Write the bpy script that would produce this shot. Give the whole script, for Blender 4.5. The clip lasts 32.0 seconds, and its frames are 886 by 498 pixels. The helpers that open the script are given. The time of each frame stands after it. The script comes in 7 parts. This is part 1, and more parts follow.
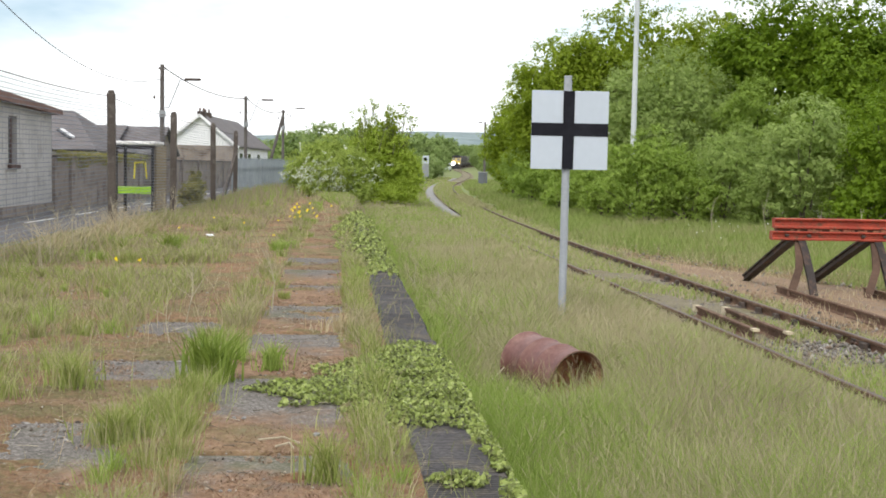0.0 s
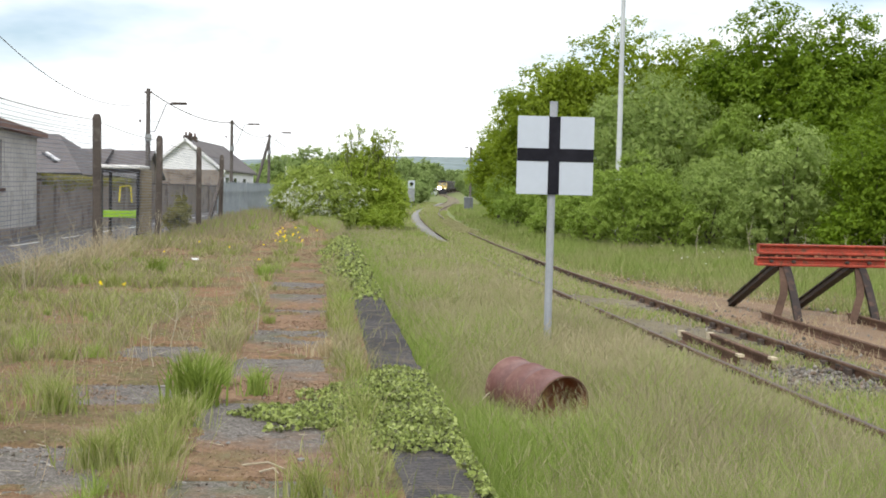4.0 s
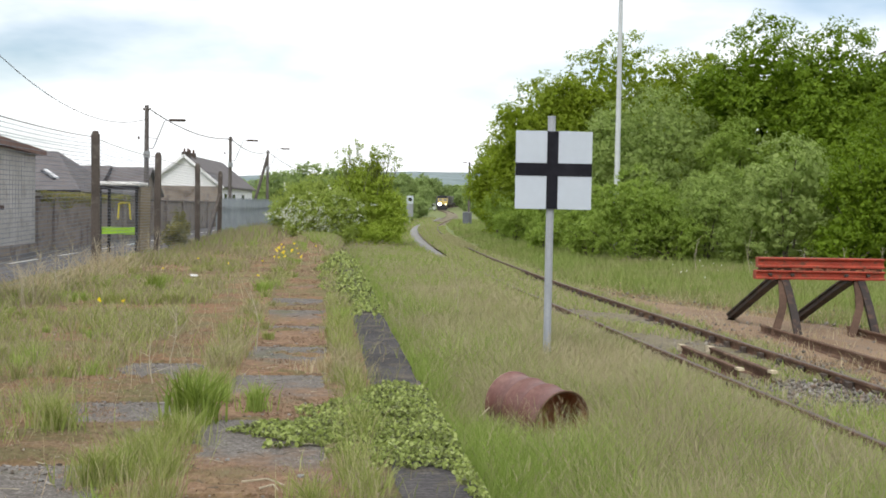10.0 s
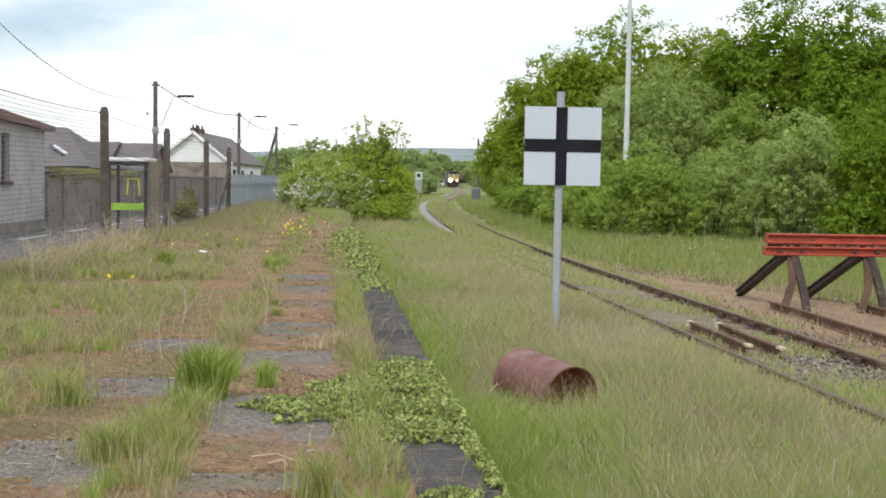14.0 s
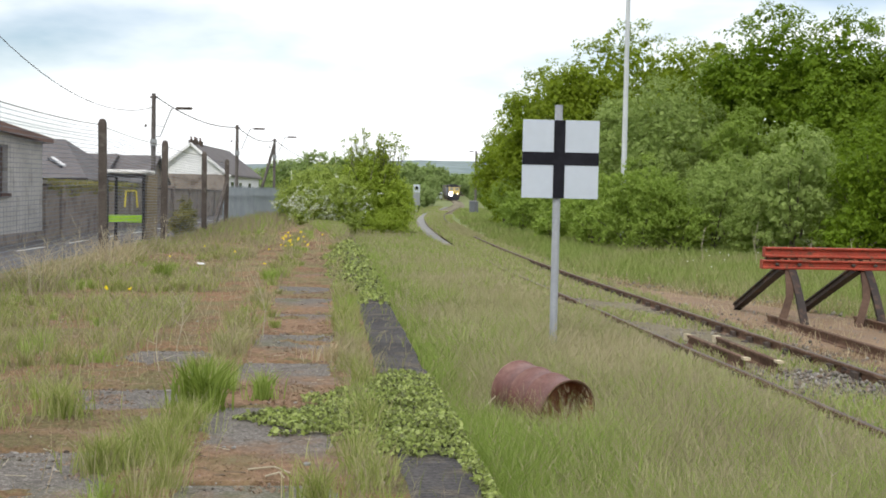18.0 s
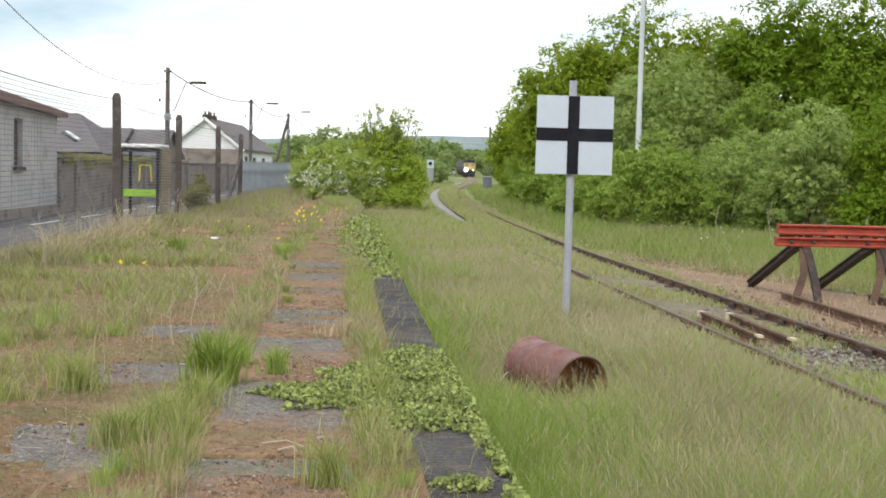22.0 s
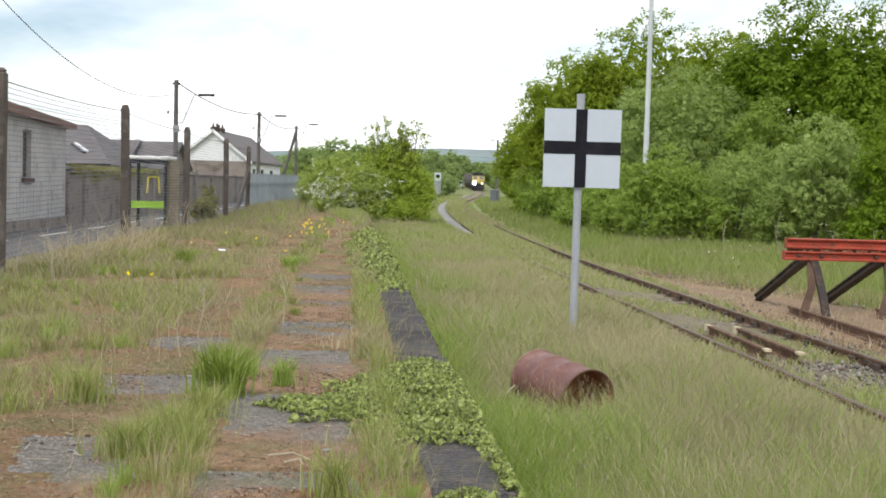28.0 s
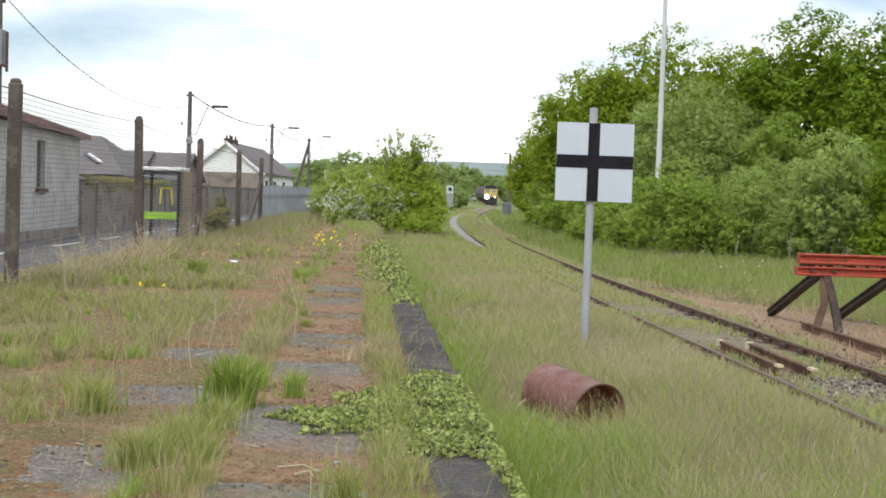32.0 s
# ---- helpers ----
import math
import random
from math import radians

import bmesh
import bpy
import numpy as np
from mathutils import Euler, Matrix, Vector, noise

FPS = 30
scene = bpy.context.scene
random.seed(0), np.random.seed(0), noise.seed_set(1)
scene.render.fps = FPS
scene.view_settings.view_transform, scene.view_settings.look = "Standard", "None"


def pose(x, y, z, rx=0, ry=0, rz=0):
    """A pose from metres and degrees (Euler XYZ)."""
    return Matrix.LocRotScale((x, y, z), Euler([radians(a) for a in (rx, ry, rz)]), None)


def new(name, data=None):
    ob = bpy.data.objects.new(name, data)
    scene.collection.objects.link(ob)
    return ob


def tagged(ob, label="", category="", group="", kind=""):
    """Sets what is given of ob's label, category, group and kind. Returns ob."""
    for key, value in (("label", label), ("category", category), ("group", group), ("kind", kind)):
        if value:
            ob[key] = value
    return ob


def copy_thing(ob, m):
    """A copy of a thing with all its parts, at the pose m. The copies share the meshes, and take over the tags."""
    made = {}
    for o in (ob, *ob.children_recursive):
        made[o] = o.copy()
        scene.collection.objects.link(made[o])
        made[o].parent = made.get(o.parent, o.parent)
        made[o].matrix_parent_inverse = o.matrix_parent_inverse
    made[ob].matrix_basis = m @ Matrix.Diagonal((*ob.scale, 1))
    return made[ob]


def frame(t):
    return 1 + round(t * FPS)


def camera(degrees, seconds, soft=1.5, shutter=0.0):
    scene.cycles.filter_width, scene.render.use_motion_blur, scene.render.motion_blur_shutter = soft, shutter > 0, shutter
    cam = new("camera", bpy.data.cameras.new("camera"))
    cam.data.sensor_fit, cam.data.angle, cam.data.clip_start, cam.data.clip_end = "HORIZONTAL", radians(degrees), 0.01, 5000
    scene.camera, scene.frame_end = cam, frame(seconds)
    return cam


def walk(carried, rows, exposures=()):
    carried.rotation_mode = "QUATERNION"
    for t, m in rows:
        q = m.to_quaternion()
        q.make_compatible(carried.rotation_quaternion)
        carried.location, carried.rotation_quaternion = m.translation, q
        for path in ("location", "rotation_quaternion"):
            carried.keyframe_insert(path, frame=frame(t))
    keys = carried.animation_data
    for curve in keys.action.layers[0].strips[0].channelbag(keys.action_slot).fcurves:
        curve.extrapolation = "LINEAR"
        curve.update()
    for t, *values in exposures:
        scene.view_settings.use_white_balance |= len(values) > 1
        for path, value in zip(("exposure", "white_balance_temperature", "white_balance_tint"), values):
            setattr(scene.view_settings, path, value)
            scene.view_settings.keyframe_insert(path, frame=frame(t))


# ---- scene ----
# ---------------------------------------------------------------- camera
EYE = (0.0, 0.0, 1.9)  # height over the rail head; the platform lies 0.45 m over it
TURNS = [  # seconds, yaw, pitch, roll
    (0, 0.09, -3.73, -1.01), (0.5, 0.10, -3.53, -1.18), (1, -0.01, -3.50, -0.86), (1.5, -0.01, -3.54, -1.01),
    (2, 0.01, -3.46, -1.31), (2.5, 0.10, -3.37, -1.16), (3, -0.03, -2.50, -1.06), (3.5, -0.55, -2.60, -1.32),
    (5.5, -0.44, -2.20, -0.90), (6, -0.81, -2.09, -0.89), (6.5, -0.87, -1.82, -0.93), (7, -0.65, -1.74, -1.16),
    (7.5, -0.49, -1.85, -1.23), (8, -0.71, -1.79, -1.08), (8.5, -0.90, -1.86, -0.92), (9, -1.00, -2.00, -0.90),
    (9.5, -1.03, -1.96, -0.99), (10, -0.64, -1.84, -0.91), (10.5, -0.39, -1.89, -0.95), (11, -0.38, -2.12, -0.93),
    (11.5, -0.68, -2.40, -0.75), (12, -0.77, -2.54, -0.81), (12.5, -0.41, -2.43, -0.76), (13, -0.01, -2.27, -0.96),
    (13.5, 0.03, -2.26, -1.01), (14, -0.23, -2.97, -0.92), (14.5, -0.07, -2.60, -0.92), (15, -0.02, -2.15, -0.95),
    (15.5, 0.12, -1.99, -0.90), (17.5, -0.09, -2.01, -1.14), (18, -0.33, -2.37, -1.06), (18.5, -0.45, -2.83, -1.25),
    (19, -0.21, -2.90, -1.35), (19.5, 0.05, -3.05, -1.36), (20, 0.15, -3.27, -1.17), (20.5, 0.05, -3.59, -1.36),
    (21, -0.14, -3.57, -1.39), (21.5, 0.24, -3.54, -1.39), (22, 0.31, -3.53, -1.31), (22.5, 0.41, -3.51, -1.38),
    (23, 0.10, -3.18, -1.41), (23.5, 0.50, -2.97, -1.32), (24, 0.61, -2.74, -1.50), (24.5, 0.57, -2.87, -1.60),
    (25, 0.31, -2.97, -1.45), (25.5, 0.51, -2.82, -1.64), (27.5, 0.75, -2.94, -1.78), (28, 0.66, -2.94, -1.49),
    (28.5, 0.49, -3.16, -1.50), (29, 1.00, -3.01, -1.68), (29.5, 0.96, -2.86, -1.54), (30, 0.80, -2.90, -1.55),
    (30.5, 0.59, -2.89, -1.63), (31, 0.62, -2.90, -1.67), (31.5, 1.08, -2.66, -1.73), (32, 1.23, -2.35, -1.87)]
cam = camera(40.0, 32.0, soft=1.8)
walk(cam, [(t, pose(*EYE, 90 + p, r, y)) for t, y, p, r in TURNS], exposures=[(0, 0.53), (3, 0.50), (6, 0.41), (8, 0.34), (10, 0.36), (13, 0.40), (15, 0.42), (18, 0.34), (20, 0.47), (22, 0.50), (25, 0.45), (32, 0.44)])

# ---------------------------------------------------------------- sky and sun
SUN_ELEVATION, SUN_TURN = radians(48), radians(200)
world = bpy.data.worlds.new("sky")
scene.world = world
world.use_nodes = True
wn, wl = world.node_tree.nodes, world.node_tree.links
sky = wn.new("ShaderNodeTexSky")
sky.sky_type, sky.sun_disc = "NISHITA", False
sky.sun_elevation, sky.sun_rotation = SUN_ELEVATION, SUN_TURN
scaled = wn.new("ShaderNodeVectorMath")
scaled.operation = "SCALE"
scaled.inputs["Scale"].default_value = 0.10
wl.new(sky.outputs[0], scaled.inputs[0])
coord = wn.new("ShaderNodeTexCoord")
stretch = wn.new("ShaderNodeMapping")
stretch.inputs["Scale"].default_value = (1.0, 1.0, 3.2)
stretch.inputs["Location"].default_value = (0.65, 0.2, 0.1)
wl.new(coord.outputs["Generated"], stretch.inputs[0])
cloud = wn.new("ShaderNodeTexNoise")
cloud.inputs["Scale"].default_value, cloud.inputs["Detail"].default_value = 2.6, 6
wl.new(stretch.outputs[0], cloud.inputs["Vector"])
cover = wn.new("ShaderNodeMapRange")
for k, v in (("From Min", 0.34), ("From Max", 0.56), ("To Min", 0.08), ("To Max", 1.0)):
    cover.inputs[k].default_value = v
wl.new(cloud.outputs[0], cover.inputs[0])
veil = wn.new("ShaderNodeMix")
veil.data_type = "RGBA"
veil.inputs[7].default_value = (1.06, 1.08, 1.10, 1)
wl.new(cover.outputs[0], veil.inputs[0])
wl.new(scaled.outputs[0], veil.inputs[6])
wl.new(veil.outputs[2], wn["Background"].inputs["Color"])
wn["Background"].inputs["Strength"].default_value = 1.0

lamp = bpy.data.lights.new("sun", "SUN")
lamp.energy, lamp.angle, lamp.color = 1.5, radians(20), (1.0, 0.96, 0.9)
sun = new("sun", lamp)
sun.matrix_world = pose(0, 0, 30, 90 - math.degrees(SUN_ELEVATION), 0, 180 - math.degrees(SUN_TURN))


# ---------------------------------------------------------------- materials
def shader(name, rough=0.8, metal=0.0, spec=0.3):
    m = bpy.data.materials.new(name)
    m.use_nodes = True
    b = m.node_tree.nodes["Principled BSDF"]
    b.inputs["Roughness"].default_value = rough
    b.inputs["Metallic"].default_value = metal
    b.inputs["Specular IOR Level"].default_value = spec
    return m, m.node_tree.nodes, m.node_tree.links, b


def noise_node(n, l, scale, detail=5, vec=None, rough=0.6):
    t = n.new("ShaderNodeTexNoise")
    t.inputs["Scale"].default_value, t.inputs["Detail"].default_value = scale, detail
    t.inputs["Roughness"].default_value = rough
    if vec is not None:
        l.new(vec, t.inputs["Vector"])
    return t.outputs[0]


def ramp(n, l, fac, stops):
    r = n.new("ShaderNodeValToRGB")
    while len(r.color_ramp.elements) < len(stops):
        r.color_ramp.elements.new(0.5)
    for e, (p, c) in zip(r.color_ramp.elements, stops):
        e.position, e.color = p, (*c, 1)
    l.new(fac, r.inputs[0])
    return r.outputs[0]


def mixed(n, l, fac, a, b, mode="MIX"):
    m = n.new("ShaderNodeMix")
    m.data_type, m.blend_type = "RGBA", mode
    for k, v in ((0, fac), (6, a), (7, b)):
        if isinstance(v, (int, float)):
            m.inputs[k].default_value = v
        elif isinstance(v, tuple):
            m.inputs[k].default_value = (*v, 1)
        else:
            l.new(v, m.inputs[k])
    return m.outputs[2]


def maths(n, l, op, a, b):
    m = n.new("ShaderNodeMath")
    m.operation = op
    for k, v in ((0, a), (1, b)):
        if isinstance(v, (int, float)):
            m.inputs[k].default_value = v
        else:
            l.new(v, m.inputs[k])
    return m.outputs[0]


def place(n, world_space=True):
    if world_space:
        return n.new("ShaderNodeNewGeometry").outputs["Position"]
    return n.new("ShaderNodeTexCoord").outputs["Object"]


def bumped(n, l, b, height, strength=0.3, dist=0.02):
    u = n.new("ShaderNodeBump")
    u.inputs["Strength"].default_value, u.inputs["Distance"].default_value = strength, dist
    l.new(height, u.inputs["Height"])
    l.new(u.outputs[0], b.inputs["Normal"])


def surface(name, c1, c2, c3=None, coarse=0.7, fine=14.0, rough=0.85, metal=0.0, bump=0.3, dist=0.02, spread=0.2, spec=0.3, random_tint=0.0, local=False, grain=0.25):
    """A worn surface: two tones at a coarse scale, grain at a fine one, an optional stain."""
    m, n, l, b = shader(name, rough, metal, spec)
    p = place(n, not local)
    big, small = noise_node(n, l, coarse, 4, p), noise_node(n, l, fine, 6, p)
    col = ramp(n, l, big, [(0.5 - spread, c1), (0.5 + spread, c2)])
    if c3:
        stain = ramp(n, l, noise_node(n, l, coarse * 3.1, 5, p), [(0.52, (0, 0, 0)), (0.66, (1, 1, 1))])
        col = mixed(n, l, stain, col, c3)
    speck = ramp(n, l, small, [(0.25, (1 - grain,) * 3), (0.75, (1 + grain,) * 3)])
    col = mixed(n, l, 1.0, col, speck, "MULTIPLY")
    if random_tint:
        info = n.new("ShaderNodeObjectInfo").outputs["Random"]
        k = maths(n, l, "MULTIPLY_ADD", info, 2 * random_tint)
        n[-1].inputs[2].default_value = 1 - random_tint
        tint = n.new("ShaderNodeCombineColor")
        for i in range(3):
            l.new(k, tint.inputs[i])
        col = mixed(n, l, 1.0, col, tint.outputs[0], "MULTIPLY")
    l.new(col, b.inputs["Base Color"])
    if bump:
        bumped(n, l, b, small, bump, dist)
    return m


def plant(name, tones, patch=None, patch_scale=0.25, patch_at=(0.45, 0.62), through_light=0.35, rough=0.6):
    """Leaves and blades: a tone for each piece, patches of another tone over the ground, some light passing through."""
    m, n, l, b = shader(name, rough, 0, 0.25)
    rnd = n.new("ShaderNodeNewGeometry").outputs["Random Per Island"]
    stops = [(i / max(1, len(tones) - 1), c) for i, c in enumerate(tones)]
    col = ramp(n, l, rnd, stops)
    if patch:
        where = ramp(n, l, noise_node(n, l, patch_scale, 3, place(n)), [(patch_at[0], (0, 0, 0)), (patch_at[1], (1, 1, 1))])
        other = ramp(n, l, rnd, [(i / max(1, len(patch) - 1), c) for i, c in enumerate(patch)])
        col = mixed(n, l, where, col, other)
    l.new(col, b.inputs["Base Color"])
    t = n.new("ShaderNodeBsdfTranslucent")
    l.new(col, t.inputs["Color"])
    s = n.new("ShaderNodeMixShader")
    s.inputs[0].default_value = through_light
    l.new(b.outputs[0], s.inputs[1])
    l.new(t.outputs[0], s.inputs[2])
    l.new(s.outputs[0], n["Material Output"].inputs["Surface"])
    return m


def glow(name, colour, power):
    m, n, l, b = shader(name, 0.4)
    b.inputs["Base Color"].default_value = (*colour, 1)
    b.inputs["Emission Color"].default_value = (*colour, 1)
    b.inputs["Emission Strength"].default_value = power
    return m


def clear(name, tint=(0.9, 0.95, 0.95)):
    m, n, l, b = shader(name, 0.05, 0, 0.5)
    b.inputs["Base Color"].default_value = (*tint, 1)
    b.inputs["Transmission Weight"].default_value = 1.0
    b.inputs["IOR"].default_value = 1.1
    return m


EARTH = surface("mossy_earth", (0.10, 0.12, 0.035), (0.20, 0.16, 0.075), (0.24, 0.15, 0.08), coarse=0.35, fine=9, bump=0.6, dist=0.05)
FIELD = surface("grass_field", (0.15, 0.185, 0.06), (0.20, 0.225, 0.08), coarse=0.05, fine=2.0, bump=0.5, dist=0.1)
BALLAST = surface("weathered_ballast", (0.165, 0.146, 0.093), (0.253, 0.216, 0.140), (0.198, 0.170, 0.081), coarse=0.6, fine=34, bump=0.9, dist=0.05)
DEADMOSS = surface("dried_moss_ballast", (0.232, 0.157, 0.096), (0.322, 0.221, 0.140), (0.255, 0.187, 0.132), coarse=0.6, fine=36, bump=0.9, dist=0.04)
GRAVEL = surface("pale_gravel", (0.22, 0.215, 0.205), (0.29, 0.285, 0.27), coarse=0.3, fine=22, bump=0.6, dist=0.03)
ASPHALT = surface("asphalt", (0.100, 0.094, 0.092), (0.142, 0.133, 0.128), coarse=0.4, fine=40, bump=0.3)
LINE_PAINT = surface("road_paint", (0.62, 0.62, 0.6), (0.72, 0.72, 0.7), coarse=2, fine=30, bump=0.1)
COPING = surface("dark_coping_stone", (0.100, 0.094, 0.099), (0.177, 0.164, 0.162), (0.242, 0.211, 0.168), coarse=1.6, fine=34, bump=1.0, dist=0.05, random_tint=0.18, grain=0.55)


def grooved(m, scale):
    """Fine grooves worn across each stone, added to its relief and coloured darker."""
    n, l = m.node_tree.nodes, m.node_tree.links
    u = [k for k in n if k.type == "BUMP"][0]
    wave = n.new("ShaderNodeTexWave")
    wave.bands_direction = "Y"
    for k, v in (("Scale", scale), ("Distortion", 1.6), ("Detail", 3), ("Detail Scale", 2.0)):
        wave.inputs[k].default_value = v
    l.new(place(n, False), wave.inputs["Vector"])
    old = u.inputs["Height"].links[0].from_socket
    l.new(maths(n, l, "ADD", old, maths(n, l, "MULTIPLY", wave.outputs["Fac"], 0.9)), u.inputs["Height"])
    b = n["Principled BSDF"]
    groove_tone = ramp(n, l, wave.outputs["Fac"], [(0.05, (0.45, 0.44, 0.43)), (0.45, (1, 1, 1))])
    l.new(mixed(n, l, 1.0, b.inputs["Base Color"].links[0].from_socket, groove_tone, "MULTIPLY"), b.inputs["Base Color"])


grooved(COPING, 9.0)
BRICKWORK = surface("platform_wall", (0.13, 0.11, 0.1), (0.2, 0.17, 0.15), coarse=1.2, fine=12, bump=0.6)
CONCRETE_POST = surface("weathered_concrete_post", (0.075, 0.062, 0.054), (0.125, 0.104, 0.090), (0.165, 0.145, 0.125), coarse=1.4, fine=30, bump=0.5)
WIRE = surface("galvanised_wire", (0.12, 0.145, 0.19), (0.18, 0.21, 0.27), coarse=3, fine=20, rough=0.5, metal=0.6, bump=0)
GALV = surface("galvanised_steel", (0.36, 0.37, 0.39), (0.46, 0.47, 0.49), coarse=2, fine=18, rough=0.5, metal=0.3, bump=0.1)
RAIL_RUST = surface("rusty_rail", (0.085, 0.048, 0.03), (0.15, 0.085, 0.055), (0.20, 0.125, 0.08), coarse=1.2, fine=30, bump=0.4, rough=0.8)
RAIL_HEAD = surface("rail_head", (0.099, 0.068, 0.053), (0.139, 0.099, 0.078), coarse=1.5, fine=40, rough=0.5, metal=0.3, bump=0.1)
DARK_STEEL = surface("dark_oily_steel", (0.05, 0.04, 0.035), (0.10, 0.075, 0.06), coarse=2, fine=24, bump=0.3)
LEG_DARK = surface("black_oily_leg", (0.018, 0.014, 0.013), (0.045, 0.033, 0.028), (0.09, 0.05, 0.035), coarse=2, fine=24, rough=0.55, bump=0.3)
LEG_RUST = surface("dark_rust_leg", (0.075, 0.045, 0.032), (0.13, 0.08, 0.055), coarse=2, fine=24, bump=0.3)
SLEEPER = surface("old_sleeper", (0.09, 0.07, 0.055), (0.17, 0.13, 0.1), coarse=1.5, fine=20, bump=0.7)
DRUM_RUST = surface("rusty_drum", (0.135, 0.062, 0.052), (0.195, 0.098, 0.085), (0.225, 0.125, 0.105), coarse=2.2, fine=26, rough=0.5, bump=0.35, dist=0.01)
DRUM_INSIDE = surface("drum_inside", (0.22, 0.085, 0.055), (0.34, 0.15, 0.09), (0.42, 0.22, 0.12), coarse=4, fine=30, bump=0.5)
SIGN_WHITE = surface("sign_white", (0.47, 0.52, 0.585), (0.50, 0.55, 0.615), coarse=1.5, fine=9, rough=0.45, bump=0.0, grain=0.03)
SIGN_BLACK = surface("sign_black", (0.010, 0.010, 0.014), (0.02, 0.02, 0.026), coarse=2, fine=9, rough=0.8, bump=0.0, spec=0.1)
SIGN_POST = surface("grey_sign_post", (0.29, 0.31, 0.34), (0.35, 0.37, 0.40), coarse=1.5, fine=25, rough=0.5, bump=0.05, grain=0.1)
RED_BEAM = surface("red_painted_beam", (0.26, 0.040, 0.024), (0.42, 0.075, 0.042), (0.16, 0.065, 0.04), coarse=3.2, fine=22, rough=0.55, bump=0.4)
MAST_PAINT = surface("pale_mast_paint", (0.46, 0.49, 0.51), (0.54, 0.57, 0.59), coarse=1, fine=9, rough=0.5, bump=0, grain=0.06)
YELLOW_END = surface("yellowish_painted_end", (0.50, 0.42, 0.28), (0.60, 0.52, 0.38), coarse=5, fine=30, bump=0.2)
RENDER_GREY = surface("grey_rendered_wall", (0.40, 0.38, 0.36), (0.52, 0.50, 0.48), (0.36, 0.335, 0.31), coarse=0.6, fine=30, bump=0.15, grain=0.10)
RENDER_BROWN = surface("brown_rendered_wall", (0.225, 0.185, 0.155), (0.31, 0.26, 0.225), (0.14, 0.108, 0.09), coarse=0.5, fine=16, bump=0.4, grain=0.18)
WHITE_WALL = surface("white_painted_wall", (0.78, 0.78, 0.80), (0.86, 0.86, 0.88), coarse=0.7, fine=9, bump=0.1)
SLATE = surface("grey_slate", (0.118, 0.108, 0.110), (0.175, 0.16, 0.16), (0.15, 0.13, 0.12), coarse=0.8, fine=18, bump=0.3, grain=0.15)
RED_ROOF = surface("brown_red_roof_edge", (0.17, 0.10, 0.08), (0.25, 0.15, 0.12), coarse=1.0, fine=14, bump=0.3)
DARK_WOOD = surface("dark_stained_wood", (0.06, 0.035, 0.03), (0.11, 0.065, 0.05), coarse=2, fine=20, bump=0.2)
POLE_WOOD = surface("telegraph_pole_wood", (0.093, 0.081, 0.075), (0.139, 0.125, 0.116), coarse=1.2, fine=16, bump=0.3)
DARK_FRAME = surface("dark_shelter_frame", (0.014, 0.012, 0.013), (0.03, 0.026, 0.026), coarse=2, fine=20, rough=0.5, bump=0.1)
OLIVE_PANEL = surface("olive_brown_panel", (0.16, 0.135, 0.09), (0.22, 0.185, 0.13), coarse=1, fine=14, bump=0.1)
PALE_ROOF = surface("pale_shelter_roof", (0.690, 0.678, 0.655), (0.805, 0.793, 0.770), coarse=1, fine=12, bump=0.1)
LIME = surface("lime_green_seat", (0.26, 0.47, 0.03), (0.32, 0.55, 0.05), coarse=2, fine=15, rough=0.5, bump=0)
YELLOW = surface("yellow_paint", (0.72, 0.60, 0.05), (0.80, 0.68, 0.08), coarse=2, fine=15, rough=0.5, bump=0)
BLUE_GREY = surface("blue_grey_palisade", (0.22, 0.255, 0.285), (0.30, 0.335, 0.365), coarse=1.2, fine=14, rough=0.6, bump=0.1)
CABINET_GREY = surface("dark_grey_cabinet_paint", (0.11, 0.12, 0.135), (0.16, 0.17, 0.185), coarse=1.2, fine=14, bump=0.1)
GREY_BOX = surface("grey_cabinet_paint", (0.22, 0.235, 0.24), (0.30, 0.315, 0.32), coarse=1.2, fine=14, bump=0.1)
TRUNK = surface("bark", (0.10, 0.085, 0.065), (0.17, 0.145, 0.115), coarse=2, fine=18, bump=0.8)
GLASS = clear("shelter_glass")
DARK_GLASS = surface("dark_window_glass", (0.02, 0.022, 0.026), (0.035, 0.038, 0.045), coarse=1, fine=3, rough=0.15, bump=0, spec=0.5)
# pale grey base colour stands in for sky mirrored in the cab windows
SKY_GREY_GLASS = surface("sky_grey_cab_glass", (0.16, 0.16, 0.13), (0.21, 0.21, 0.18), coarse=1, fine=3, rough=0.12, bump=0, spec=0.5)
LOCO_YELLOW = surface("warning_yellow", (0.46, 0.33, 0.09), (0.52, 0.39, 0.13), coarse=1, fine=8, rough=0.45, bump=0)
LOCO_BLUE = surface("dark_blue_paint", (0.03, 0.035, 0.09), (0.05, 0.055, 0.13), coarse=1, fine=8, rough=0.45, bump=0)
LOCO_ROOF = surface("sooty_roof", (0.025, 0.025, 0.03), (0.05, 0.05, 0.055), coarse=1, fine=8, bump=0)
WAGON_GREY = surface("dusty_wagon_steel", (0.13, 0.125, 0.13), (0.20, 0.195, 0.195), (0.18, 0.15, 0.13), coarse=0.8, fine=8, bump=0.1)
HEADLIGHT = glow("lit_headlight", (1.0, 0.98, 0.93), 40.0)
MARKER = glow("marker_light", (1.0, 0.9, 0.6), 3.0)
# distance haze is mixed into this base colour: greyed blue-green woods
HILLSIDE = surface("hazed_hillside", (0.163, 0.211, 0.214), (0.215, 0.266, 0.261), (0.146, 0.194, 0.195), coarse=0.006, fine=0.05, bump=0)


